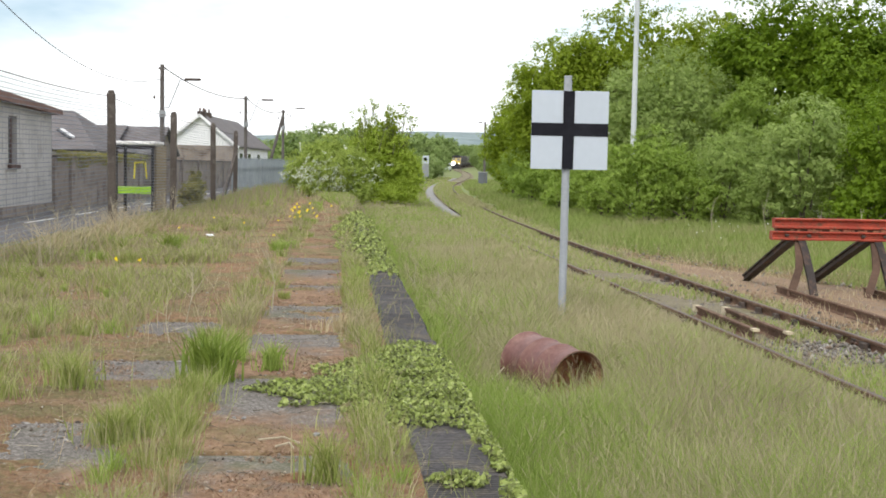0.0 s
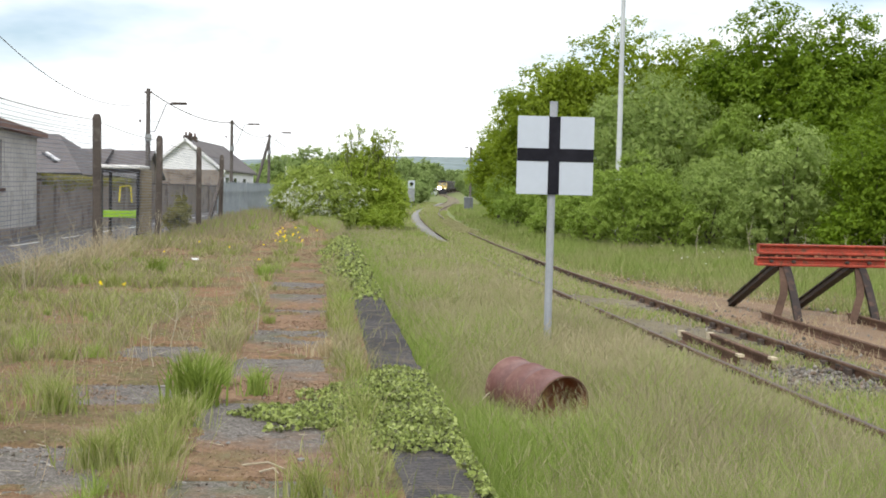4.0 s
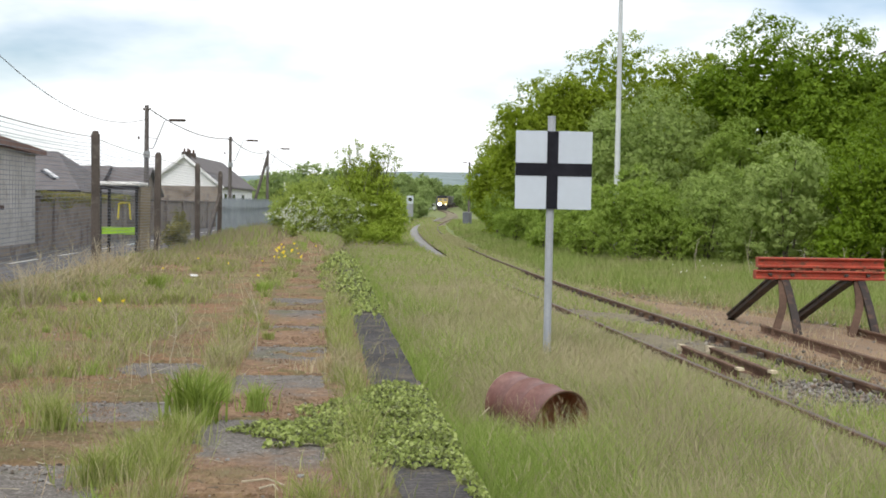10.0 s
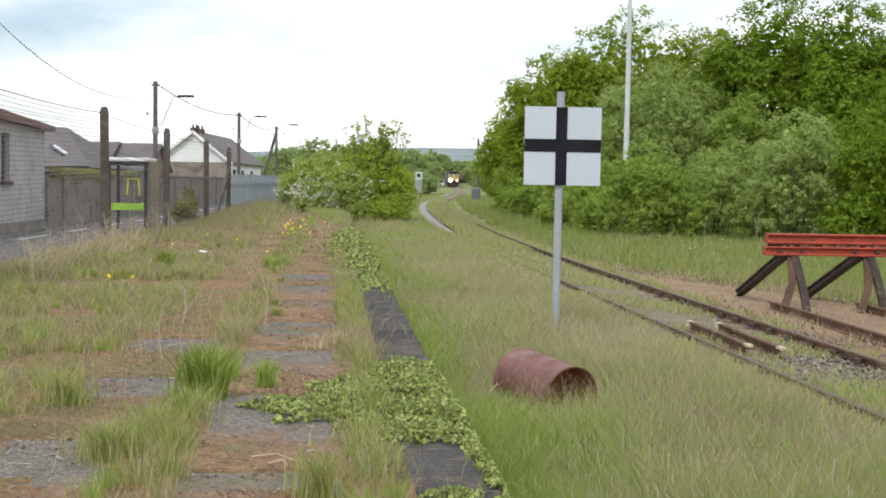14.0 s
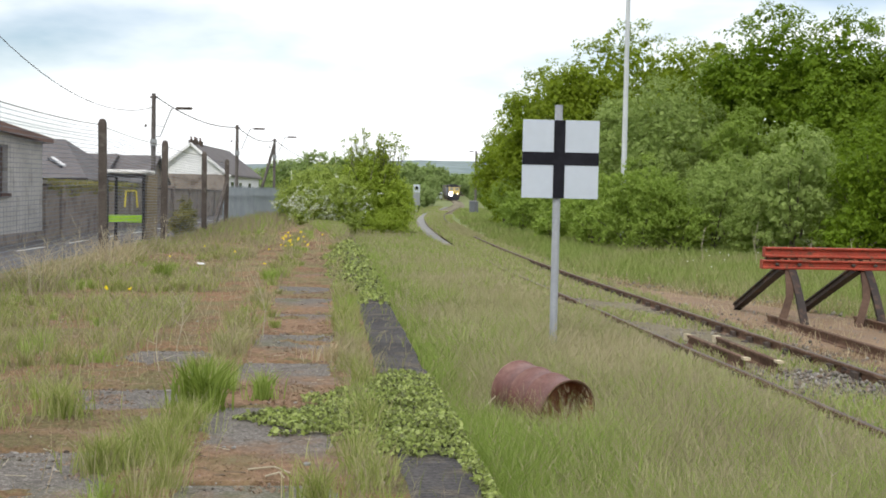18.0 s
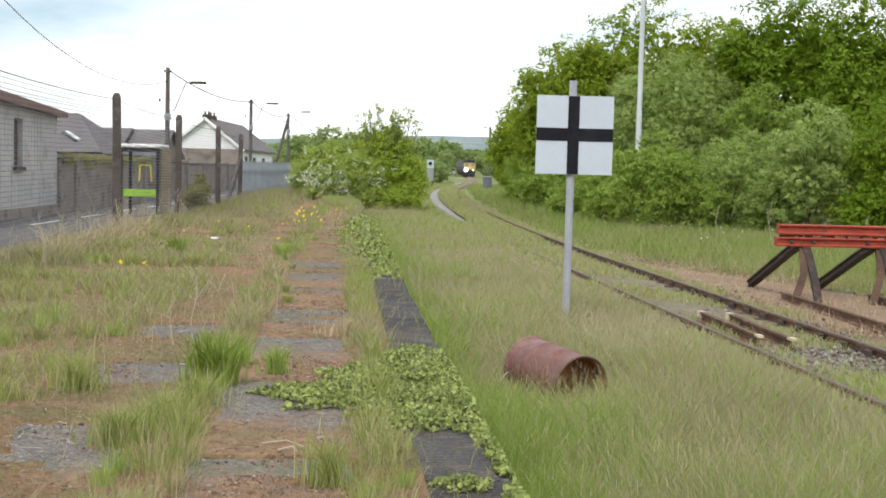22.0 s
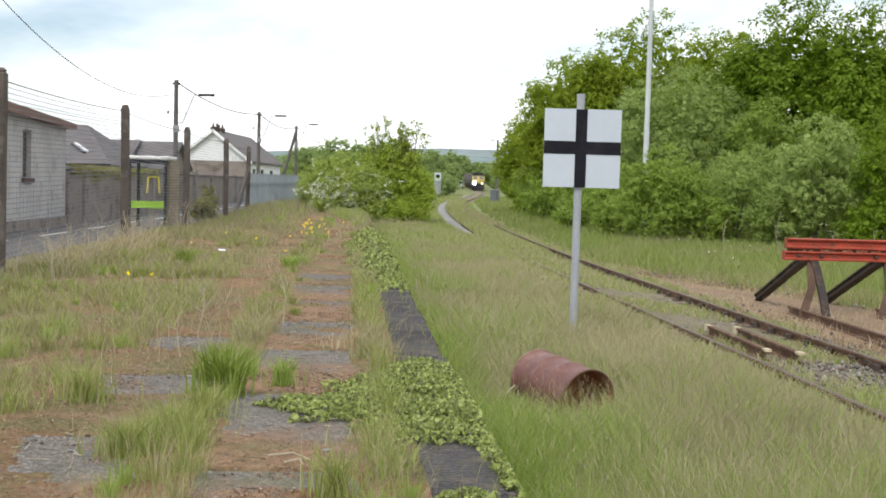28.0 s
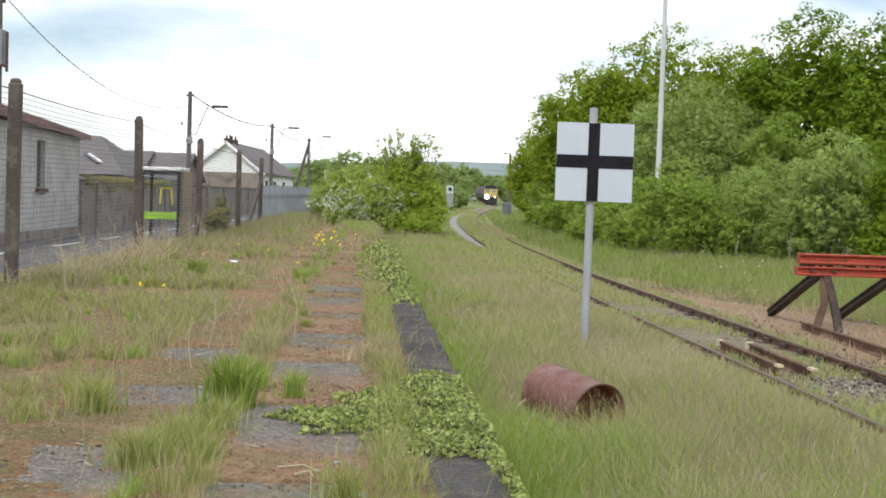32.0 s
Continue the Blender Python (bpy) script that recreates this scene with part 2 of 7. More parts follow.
# ---------------------------------------------------------------- mesh helpers
def mesh_of(name, bm, material):
    me = bpy.data.meshes.new(name)
    bm.normal_update()
    bm.to_mesh(me)
    bm.free()
    for m in material if isinstance(material, (list, tuple)) else [material]:
        me.materials.append(m)
    return me


def part(name, bm, material, parent=None, label="", at=None):
    ob = new(name, mesh_of(name, bm, material) if isinstance(bm, bmesh.types.BMesh) else bm)
    ob.parent = parent
    if at is not None:
        ob.matrix_local = at
    if label:
        tagged(ob, label)
    return ob


def thing(name, label, category, at=None, group="", kind=""):
    ob = new(name)
    ob.empty_display_size = 0.3
    if at is not None:
        ob.matrix_world = at
    return tagged(ob, label, category, group, kind)


def box(bm, x0, x1, y0, y1, z0, z1, bevel=0.0, m=None):
    g = bmesh.ops.create_cube(bm, size=1)
    t = Matrix.Translation(((x0 + x1) / 2, (y0 + y1) / 2, (z0 + z1) / 2)) @ Matrix.Diagonal((x1 - x0, y1 - y0, z1 - z0, 1))
    bmesh.ops.transform(bm, matrix=(m @ t) if m else t, verts=g["verts"])
    if bevel:
        es = list({e for v in g["verts"] for e in v.link_edges})
        bmesh.ops.bevel(bm, geom=es, offset=bevel, segments=1, affect="EDGES")
    return bm


def bbox(*a, **k):
    return box(bmesh.new(), *a, **k)


def tube(bm, a, b, r0, r1=None, n=8):
    a, b = Vector(a), Vector(b)
    r1 = r0 if r1 is None else r1
    q = (b - a).to_track_quat("Z", "Y").to_matrix()
    rings = []
    for p, r in ((a, r0), (b, r1)):
        rings.append([bm.verts.new(p + q @ Vector((r * math.cos(6.2832 * i / n), r * math.sin(6.2832 * i / n), 0))) for i in range(n)])
    for i in range(n):
        bm.faces.new((rings[0][i], rings[0][(i + 1) % n], rings[1][(i + 1) % n], rings[1][i]))
    bm.faces.new(rings[0][::-1])
    bm.faces.new(rings[1])
    return bm


def tubes(pairs, r, n=6):
    bm = bmesh.new()
    for a, b in pairs:
        tube(bm, a, b, r, None, n)
    return bm


def bar(bm, a, b, w, h, up=(0, 0, 1)):
    """A square-cut bar from a to b."""
    a, b = Vector(a), Vector(b)
    d = (b - a).normalized()
    s = d.cross(Vector(up)).normalized()
    u = s.cross(d)
    vs = [bm.verts.new(p + s * i * w / 2 + u * j * h / 2) for p in (a, b) for i, j in ((-1, -1), (1, -1), (1, 1), (-1, 1))]
    for f in ((0, 1, 2, 3), (7, 6, 5, 4), (0, 4, 5, 1), (1, 5, 6, 2), (2, 6, 7, 3), (3, 7, 4, 0)):
        bm.faces.new([vs[i] for i in f])
    return bm


def sweep(bm, centres, outline, cap=True):
    """An outline (across, up) carried along points in the ground plan."""
    rings = []
    pts = [Vector(c) for c in centres]
    for i, c in enumerate(pts):
        d = (pts[min(i + 1, len(pts) - 1)] - pts[max(i - 1, 0)]).normalized()
        s = Vector((d.y, -d.x, 0)).normalized()
        rings.append([bm.verts.new(c + s * a + Vector((0, 0, b))) for a, b in outline])
    for r0, r1 in zip(rings, rings[1:]):
        for i in range(len(outline)):
            j = (i + 1) % len(outline)
            bm.faces.new((r0[i], r0[j], r1[j], r1[i]))
    if cap:
        bm.faces.new(rings[0][::-1])
        bm.faces.new(rings[-1])
    bmesh.ops.recalc_face_normals(bm, faces=bm.faces)
    return bm


def array_mesh(name, verts, faces_list, material, smooth=False):
    """A mesh from arrays; faces_list holds index arrays of 3 or 4 columns."""
    me = bpy.data.meshes.new(name)
    verts = np.ascontiguousarray(verts, np.float32)
    me.vertices.add(len(verts))
    me.vertices.foreach_set("co", verts.ravel())
    flat = np.concatenate([f.ravel() for f in faces_list]).astype(np.int32)
    sizes = np.concatenate([np.full(len(f), f.shape[1]) for f in faces_list]).astype(np.int32)
    me.loops.add(len(flat))
    me.loops.foreach_set("vertex_index", flat)
    me.polygons.add(len(sizes))
    me.polygons.foreach_set("loop_start", np.concatenate([[0], np.cumsum(sizes)[:-1]]).astype(np.int32))
    me.update(calc_edges=True)
    me.validate()
    if smooth:
        me.polygons.foreach_set("use_smooth", np.ones(len(sizes), bool))
    me.materials.append(material)
    return me


# ---------------------------------------------------------------- the plan
TRACK_Y = (-40, 0, 13, 20.7, 33.6, 46, 58, 78, 95, 112, 135, 165, 200, 225, 250, 270, 285, 300, 315, 330, 340, 360, 400, 450, 520)
TRACK_X = (8.7, 5.45, 4.34, 3.68, 2.62, 1.86, 1.28, 0.55, 0.12, 0.02, 0.45, 1.8, 3.3, 3.95, 4.35, 4.45, 4.3, 3.9, 3.45, 3.12, 3.08, 3.5, 6.4, 12.5, 24)


def smooth_line(xs, ys):
    """A smooth curve through plan points (cubic, with slopes from the neighbours)."""
    xs, ys = np.array(xs, float), np.array(ys, float)
    s = np.gradient(ys, xs)

    def at(x):
        x = np.clip(np.asarray(x, float), xs[0], xs[-1])
        i = np.clip(np.searchsorted(xs, x) - 1, 0, len(xs) - 2)
        h = xs[i + 1] - xs[i]
        t = (x - xs[i]) / h
        return ((2 * t**3 - 3 * t**2 + 1) * ys[i] + (t**3 - 2 * t**2 + t) * h * s[i] + (-2 * t**3 + 3 * t**2) * ys[i + 1] + (t**3 - t**2) * h * s[i + 1])
    return at


track_x = smooth_line(TRACK_Y, TRACK_X)


def rise(y):
    """The line climbs gently into the distance."""
    return 1.05 * (np.clip(y, 0, 520) / 241.0) ** 2


def edge_x(y):
    """The platform's edge in plan."""
    return 0.83 - 0.088 * np.clip(y, -40, 70)


PLATFORM_END = 64.0
rng = np.random.default_rng(7)


def wobble(x, y, scale, seed=0.0):
    """Cheap smooth unevenness for arrays."""
    return (np.sin(x * scale + seed) * np.cos(y * scale * 1.3 + 1.7 * seed) + np.sin(x * scale * 2.3 + y * scale * 1.9 + seed * 3.1) * 0.5
            + np.sin(y * scale * 4.1 - x * scale * 3.2 + seed) * 0.3) / 1.8


def lattice(i, j, seed):
    h = np.sin(i * 127.1 + j * 311.7 + seed * 74.7) * 43758.5453
    return h - np.floor(h)


def vnoise(x, y, scale, seed=0.0, octaves=3):
    """Smooth random unevenness from 0 to 1, without a visible repeat."""
    x, y = np.asarray(x, float) * scale, np.asarray(y, float) * scale
    out, amp, total = 0.0, 1.0, 0.0
    for k in range(octaves):
        i, j = np.floor(x), np.floor(y)
        a, b = x - i, y - j
        a, b = a * a * (3 - 2 * a), b * b * (3 - 2 * b)
        low = lattice(i, j, seed + k) * (1 - a) + lattice(i + 1, j, seed + k) * a
        high = lattice(i, j + 1, seed + k) * (1 - a) + lattice(i + 1, j + 1, seed + k) * a
        out, total = out + amp * (low * (1 - b) + high * b), total + amp
        x, y, amp = x * 2.03 + 3.1, y * 2.03 + 7.7, amp * 0.5
    return out / total


def step(a, b, v):
    t = np.clip((v - a) / (b - a), 0, 1)
    return t * t * (3 - 2 * t)


def ground_z(x, y):
    u = x - edge_x(y)
    left = np.where((u < -6.1) & (y > 0), 0.31, 0.40)
    side = np.clip((-u - 0.25) / 0.1, 0, 1)
    far = np.clip((y - PLATFORM_END) / 6, 0, 1)
    side_far = np.clip((-u - 1.0) / 5, 0, 1)
    side = side * (1 - far) + side_far * far
    low = -0.2 + 0.03 * wobble(x, y, 0.9)
    return low + (left - low) * side + rise(y) * np.where(y > 30, 1, 0.9)


def near_ground():
    us = np.unique(np.concatenate([np.linspace(-400, -60, 12), np.linspace(-60, -8, 40), np.linspace(-8, 8, 65), [-0.36, -0.34, -0.26, -0.24], np.linspace(8, 60, 40), np.linspace(60, 400, 12)]))
    ys = np.unique(np.concatenate([np.linspace(-60, 0, 13), np.linspace(0, 70, 141), np.linspace(70, 540, 95), np.linspace(540, 900, 10)]))
    uu, yy = np.meshgrid(us, ys)
    xx = uu + edge_x(yy)
    zz = ground_z(xx, yy)
    nu, ny = len(us), len(ys)
    i = (np.arange(ny - 1)[:, None] * nu + np.arange(nu - 1)[None, :]).ravel()
    quads = np.stack([i, i + 1, i + nu + 1, i + nu], 1)
    verts = np.stack([xx.ravel(), yy.ravel(), zz.ravel()], 1)
    # an outer skirt carries the sheet on to the horizon
    me = array_mesh("ground", verts, [quads], EARTH, True)
    me.materials.append(FIELD)
    me.polygons.foreach_set("material_index", (yy[:-1, :-1].ravel() > 66).astype(np.int32))
    ob = new("ground", me)
    tagged(ob, "rough mossy earth and grass beside the railway", "ground", kind="structure")
    bm = bmesh.new()
    z = float(rise(600.0)) - 0.6
    for a, b, c, d in ((-4000, 4000, 880, 6000), (-4000, -390, -4000, 900), (390, 4000, -4000, 900), (-4000, 4000, -4000, -55)):
        zz = z if c > 800 else -0.3
        bm.faces.new([bm.verts.new((x, y, zz)) for x, y in ((a, c), (b, c), (b, d), (a, d))])
    part("far_ground", bm, FIELD)
    tagged(bpy.data.objects["far_ground"], "distant green fields", "field", kind="structure")


near_ground()


def hill(name, y, x0, x1, height, seed, depth):
    xs = np.linspace(x0, x1, 60)
    top = height * (1 + 0.16 * np.sin(xs / (0.16 * (x1 - x0)) + seed) + 0.07 * np.sin(xs / (0.043 * (x1 - x0)) + 2 * seed))
    verts, n = [], len(xs)
    for k, f in enumerate((0.0, 0.35, 0.75, 1.0, 0.9)):
        for x, t in zip(xs, top):
            verts.append((x, y + depth * k / 4, t * f + 0.02 * t * math.sin(x * 0.03 + k)))
    i = (np.arange(4)[:, None] * n + np.arange(n - 1)[None, :]).ravel()
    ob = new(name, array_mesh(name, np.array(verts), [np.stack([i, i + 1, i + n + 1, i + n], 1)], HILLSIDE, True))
    tagged(ob, "wooded hillside in the distance, its haze put in as pale blue-green", "hill", kind="structure")


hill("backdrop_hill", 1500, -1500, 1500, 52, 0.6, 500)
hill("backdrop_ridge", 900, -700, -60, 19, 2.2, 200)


# ---------------------------------------------------------------- railway
def rail_outline():
    return [(-0.068, -0.150), (0.068, -0.150), (0.068, -0.138), (0.012, -0.118), (0.012, -0.042), (0.035, -0.032), (0.035, -0.004), (0.028, 0.0), (-0.028, 0.0), (-0.035, -0.004), (-0.035, -0.032), (-0.012, -0.042), (-0.012, -0.118), (-0.068, -0.138)]


def rail_mesh(points):
    return sweep(bmesh.new(), points, rail_outline())


def track_points(off, y0, y1, step):
    ys = np.arange(y0, y1 + 0.01, step)
    xs = track_x(ys)
    slope = np.gradient(xs, ys)
    k = 1 / np.sqrt(1 + slope**2)
    return [(x + off * c, y - off * c * s, float(rise(y))) for x, y, c, s in zip(xs, ys, k, slope)]


def railway_line():
    line = thing("railway_track", "rusty single railway line on weedy ballast, curving away", "railway track", kind="structure")
    for off in (-0.7525, 0.7525):
        pts = track_points(off, -8, 60, 1.5) + track_points(off, 62, 520, 4)
        part("rail", rail_mesh(pts), RAIL_RUST, line, "rusty steel rail")
        heads = [(x, y, z + 0.002) for x, y, z in pts]
        part("rail_head", sweep(bmesh.new(), heads, [(-0.027, 0), (0.027, 0), (0.024, 0.003), (-0.024, 0.003)]), RAIL_HEAD, line, "worn paler running surface")
    for y, off in ((14.3, 0.7525), (32.4, 0.7525), (14.0, -0.7525)):
        rail_joint(line, y, off)
    me = mesh_of("sleeper", bbox(-1.28, 1.28, -0.125, 0.125, -0.13, 0, 0.012), SLEEPER)
    chair = bbox(-0.16, 0.16, -0.09, 0.09, 0, 0.045, 0.01)
    for s in (-1, 1):
        box(chair, 0.06 * s - 0.03, 0.06 * s + 0.03, -0.07, 0.07, 0.04, 0.115, 0.008)
    chair_me = mesh_of("chair", chair, DARK_STEEL)
    for y in np.arange(4, 120, 0.72):
        x = float(track_x(y))
        s = float(track_x(y + 0.5) - track_x(y - 0.5))
        at = pose(x, y, float(rise(y)) - 0.155, 0, 0, -math.degrees(math.atan(s)))
        sl = part("sleeper", me, None, line, at=at)
        if y < 62:
            for off in (-0.7525, 0.7525):
                part("chair", chair_me, None, sl, at=pose(off, 0, 0))


def rail_joint(line, y, off):
    """Two bolted fishplates across a rail joint."""
    x = float(track_x(y)) + off
    turn = -math.degrees(math.atan(float(track_x(y + 0.5) - track_x(y - 0.5))))
    for side in (-1, 1):
        plate = part("fishplate", bbox(-0.014, 0.014, -0.24, 0.24, -0.045, 0.045, 0.006), LEG_DARK, line, "dark bolted joint plate", pose(x + side * 0.032, y, -0.078, 0, 0, turn))
        for k in (-0.17, -0.06, 0.06, 0.17):
            part("bolt", tube(bmesh.new(), (0, k, 0), (side * 0.045, k, 0), 0.022, None, 6), LEG_DARK, plate)


def strip(name, xs_left, xs_right, ys, dz, material, label, category, lumps=0.0, cols=9, z_at=None, lean=None):
    """A laid strip of ground that follows two plan lines, with an uneven top."""
    rows = []
    for a, b, y in zip(xs_left, xs_right, ys):
        for k in range(cols):
            x = a + (b - a) * k / (cols - 1)
            edge = 1 - abs(2 * k / (cols - 1) - 1) ** 4
            z = (float(z_at(y)) if z_at else 0.0) + dz * edge - 0.02 * (1 - edge) - (0.10 if k in (0, cols - 1) else 0) + lumps * edge * float(rng.normal())
            if lean:
                z += lean(y) * (1 - k / (cols - 1))
            rows.append((x, y, z))
    n = len(ys)
    i = (np.arange(n - 1)[:, None] * cols + np.arange(cols - 1)[None, :]).ravel()
    ob = new(name, array_mesh(name, np.array(rows), [np.stack([i, i + 1, i + cols + 1, i + cols], 1)], material, True))
    return tagged(ob, label, category, kind="structure")


def ballast_bed():
    ys = np.concatenate([np.arange(-8, 60, 0.4), np.arange(60, 520, 3.0)])
    c = track_x(ys)
    strip("ballast_bed", c - np.interp(ys, [42, 50], [1.55, 0.86]), c + 1.5, ys, 0.06, BALLAST, "old grey-brown ballast between the rails, full of weeds", "ballast", 0.012, 15, lambda y: rise(y) - 0.215, lambda y: float(np.interp(y, [6, 14, 34, 48], [0.13, 0.11, 0.13, 0.17])))
    ys = np.arange(8, 30, 0.4)
    c = track_x(ys)
    right = np.interp(ys, [8, 14, 20, 24, 28, 30], [9.5, 9.4, 8.8, 7.2, 5.2, 4.4])
    strip("bare_verge", c + 1.35, np.maximum(right, c + 1.8), ys, 0.06, DEADMOSS, "bare verge of dried brown moss and stones", "verge", 0.012, 25, lambda y: rise(y) - 0.195)
    ys = np.arange(44, 190, 1.5)
    c = track_x(ys)
    w = np.interp(ys, [44, 52, 70, 120, 190], [0.05, 0.3, 0.6, 0.8, 0.7])
    strip("gravel_path", c - 0.95 - w, c - 0.85, ys, 0.12, GRAVEL, "pale gravel walkway along the curving line", "path", 0.008, 7, lambda y: rise(y) - 0.16)


railway_line()
ballast_bed()


def siding():
    s = thing("siding_track", "rusty short siding that ends at the buffer stop", "railway track", kind="structure")
    for off in (0, 1.505):
        pts = [(5.83 + off - 0.05 * (y - 20.3), y, 0.0) for y in np.arange(-6, 21.1, 1.5)]
        part("rail", rail_mesh(pts), RAIL_RUST, s, "rusty steel rail")
    me = mesh_of("sleeper", bbox(-1.28, 1.28, -0.125, 0.125, -0.13, 0, 0.012), SLEEPER)
    for y in np.arange(5, 24, 0.75):
        part("sleeper", me, None, s, at=pose(6.58 - 0.05 * (y - 20.3), y, -0.165, 0, 0, 2.9))


siding()


def extruded(profile, x0, x1):
    """A cross-section (y, z) carried level from x0 to x1."""
    bm = bmesh.new()
    a = [bm.verts.new((x0, y, z)) for y, z in profile]
    b = [bm.verts.new((x1, y, z)) for y, z in profile]
    for i in range(len(profile)):
        j = (i + 1) % len(profile)
        bm.faces.new((a[i], a[j], b[j], b[i]))
    bm.faces.new(a[::-1])
    bm.faces.new(b)
    bmesh.ops.recalc_face_normals(bm, faces=bm.faces)
    return bm


def bent_rail(points, scale=0.95):
    """A length of rail bent upright through the points, its foot towards the line's middle plane."""
    bm, rings = bmesh.new(), []
    pts = [Vector(p) for p in points]
    for i, p in enumerate(pts):
        d = (pts[min(i + 1, len(pts) - 1)] - pts[max(i - 1, 0)]).normalized()
        side = Vector((1, 0, 0))
        up = side.cross(d).normalized()
        side = d.cross(up).normalized()
        rings.append([bm.verts.new(p + side * a * scale + up * (b + 0.075) * scale) for a, b in rail_outline()])
    for r0, r1 in zip(rings, rings[1:]):
        for i in range(len(r0)):
            j = (i + 1) % len(r0)
            bm.faces.new((r0[i], r0[j], r1[j], r1[i]))
    bm.faces.new(rings[0][::-1])
    bm.faces.new(rings[-1])
    bmesh.ops.recalc_face_normals(bm, faces=bm.faces)
    return bm


def beam_section(y0, y1, z0, z1):
    """A beam with proud upper and lower lips and a hollow face."""
    h = z1 - z0
    return [(y0, z0), (y1, z0), (y1, z1), (y0, z1), (y0 - 0.012, z1 - 0.015), (y0, z1 - 0.2 * h), (y0 + 0.045, z1 - 0.34 * h), (y0 + 0.045, z0 + 0.3 * h), (y0 - 0.005, z0 + 0.2 * h), (y0 - 0.012, z0 + 0.02)]


def buffer_stop():
    b = thing("buffer_stop", "red-beamed buffer stop on bent rusty rail legs", "buffer stop", pose(6.75, 20.9, 0, 0, 0, 0.6))
    part("beam", extruded(beam_section(-0.10, 0.10, 1.0, 1.175), -1.09, 1.09), RED_BEAM, b, "upper red-painted beam with flaking lips")
    part("beam", extruded(beam_section(-0.13, 0.10, 0.80, 0.955), -1.13, 1.09), RED_BEAM, b, "lower red-painted beam with flaking lips")
    part("beam_core", bbox(-1.05, 1.06, -0.05, 0.09, 0.945, 1.01), LEG_RUST, b, "dark rusty steel between the beams")
    r = random.Random(4)
    for k in range(14):
        x = -0.8 + 1.75 * (k + r.uniform(-0.3, 0.3)) / 14
        part("rust_flake", bbox(x, x + r.uniform(0.04, 0.16), -0.085, -0.05, 0.955, 0.955 + r.uniform(0.015, 0.045), 0.004), DRUM_INSIDE, b, "lump of orange rust scale")
    for x in (-0.69, 0.62):
        for dx in (-0.2, 0.18):
            part("bolt", bbox(x + dx - 0.03, x + dx + 0.03, -0.155, -0.09, 0.86, 0.905, 0.008), DARK_STEEL, b)
        part("back_strut", bent_rail([(x + 0.02, 0.02, 0.84), (x - 0.02, 0.16, 0.83), (x - 0.06, 0.8, 0.60), (x - 0.20, 2.6, -0.10)], 1.1), LEG_DARK, b, "long raking rail strut")
        part("upright_leg", bent_rail([(x + 0.02, 0.05, 0.84), (x - 0.01, -0.16, 0.60), (x - 0.05, -0.33, 0.32), (x - 0.13, -0.42, 0.14), (x - 0.26, -0.56, -0.15)]), LEG_RUST, b, "rusty bent upright leg")
        part("front_leg", bent_rail([(x + 0.05, 0.0, 0.84), (x + 0.08, -0.2, 0.60), (x + 0.10, -0.38, 0.34), (x + 0.11, -0.54, 0.10), (x + 0.12, -0.66, -0.12)]), LEG_DARK, b, "front leg of bent rail")
    part("tie", bar(bmesh.new(), (-0.75, 0.14, 0.84), (0.75, 0.14, 0.84), 0.06, 0.08), DARK_STEEL, b)


buffer_stop()


def rail_offcuts():
    for a, b in (((3.54, 16.96), (3.73, 14.35)), ((3.90, 16.79), (4.06, 14.13))):
        d = Vector((b[0] - a[0], b[1] - a[1], 0))
        at = Matrix.Translation(((a[0] + b[0]) / 2, (a[1] + b[1]) / 2, 0.075)) @ pose(0, 0, 0, 0, 0, math.degrees(math.atan2(-d.x, d.y)))
        o = thing("rail_offcut", "short rusty rail length with pale painted ends lying between the rails", "rail offcut", at, "rail offcuts")
        h = d.length / 2
        part("body", rail_mesh([(0, -h + 0.13, 0), (0, 0, 0), (0, h - 0.1, 0)]), RAIL_RUST, o)
        part("painted_end", bar(bmesh.new(), (0, -h - 0.004, -0.042), (0, -h + 0.16, -0.036), 0.074, 0.085), YELLOW_END, o, "pale yellow painted end")
        part("painted_end", bar(bmesh.new(), (0, h - 0.13, -0.012), (0, h + 0.004, -0.012), 0.074, 0.03), YELLOW_END, o, "pale painted end")


rail_offcuts()


# ---------------------------------------------------------------- cross-marked sign and drum
def cross_sign():
    s = thing("cross_sign", "square white board with a black cross on a grey pole", "railway sign", pose(1.575, 15.6, -0.2, 0, 0.2, 0))
    part("pole", tube(bmesh.new(), (-0.03, 0.075, -0.3), (-0.03, 0.075, 3.31), 0.05, 0.05, 14), SIGN_POST, s, "grey steel pole")
    part("pole_cap", tube(bmesh.new(), (-0.03, 0.075, 3.31), (-0.03, 0.075, 3.325), 0.054, 0.05, 14), SIGN_POST, s)
    z0, z1 = 2.13, 3.13
    part("board", bbox(-0.49, 0.49, 0.0, 0.012, z0, z1, 0.003), SIGN_WHITE, s, "white board")
    part("upright_bar", bbox(-0.09, 0.055, -0.006, -0.002, z0 + 0.002, z1 - 0.002), SIGN_BLACK, s, "black upright stripe")
    part("cross_bar", bbox(-0.489, 0.489, -0.0052, -0.0012, 2.555, 2.72), SIGN_BLACK, s, "black level stripe")
    for z in (2.35, 2.92):
        part("clamp", bbox(-0.1, 0.04, 0.012, 0.135, z, z + 0.04, 0.004), GALV, s)


cross_sign()


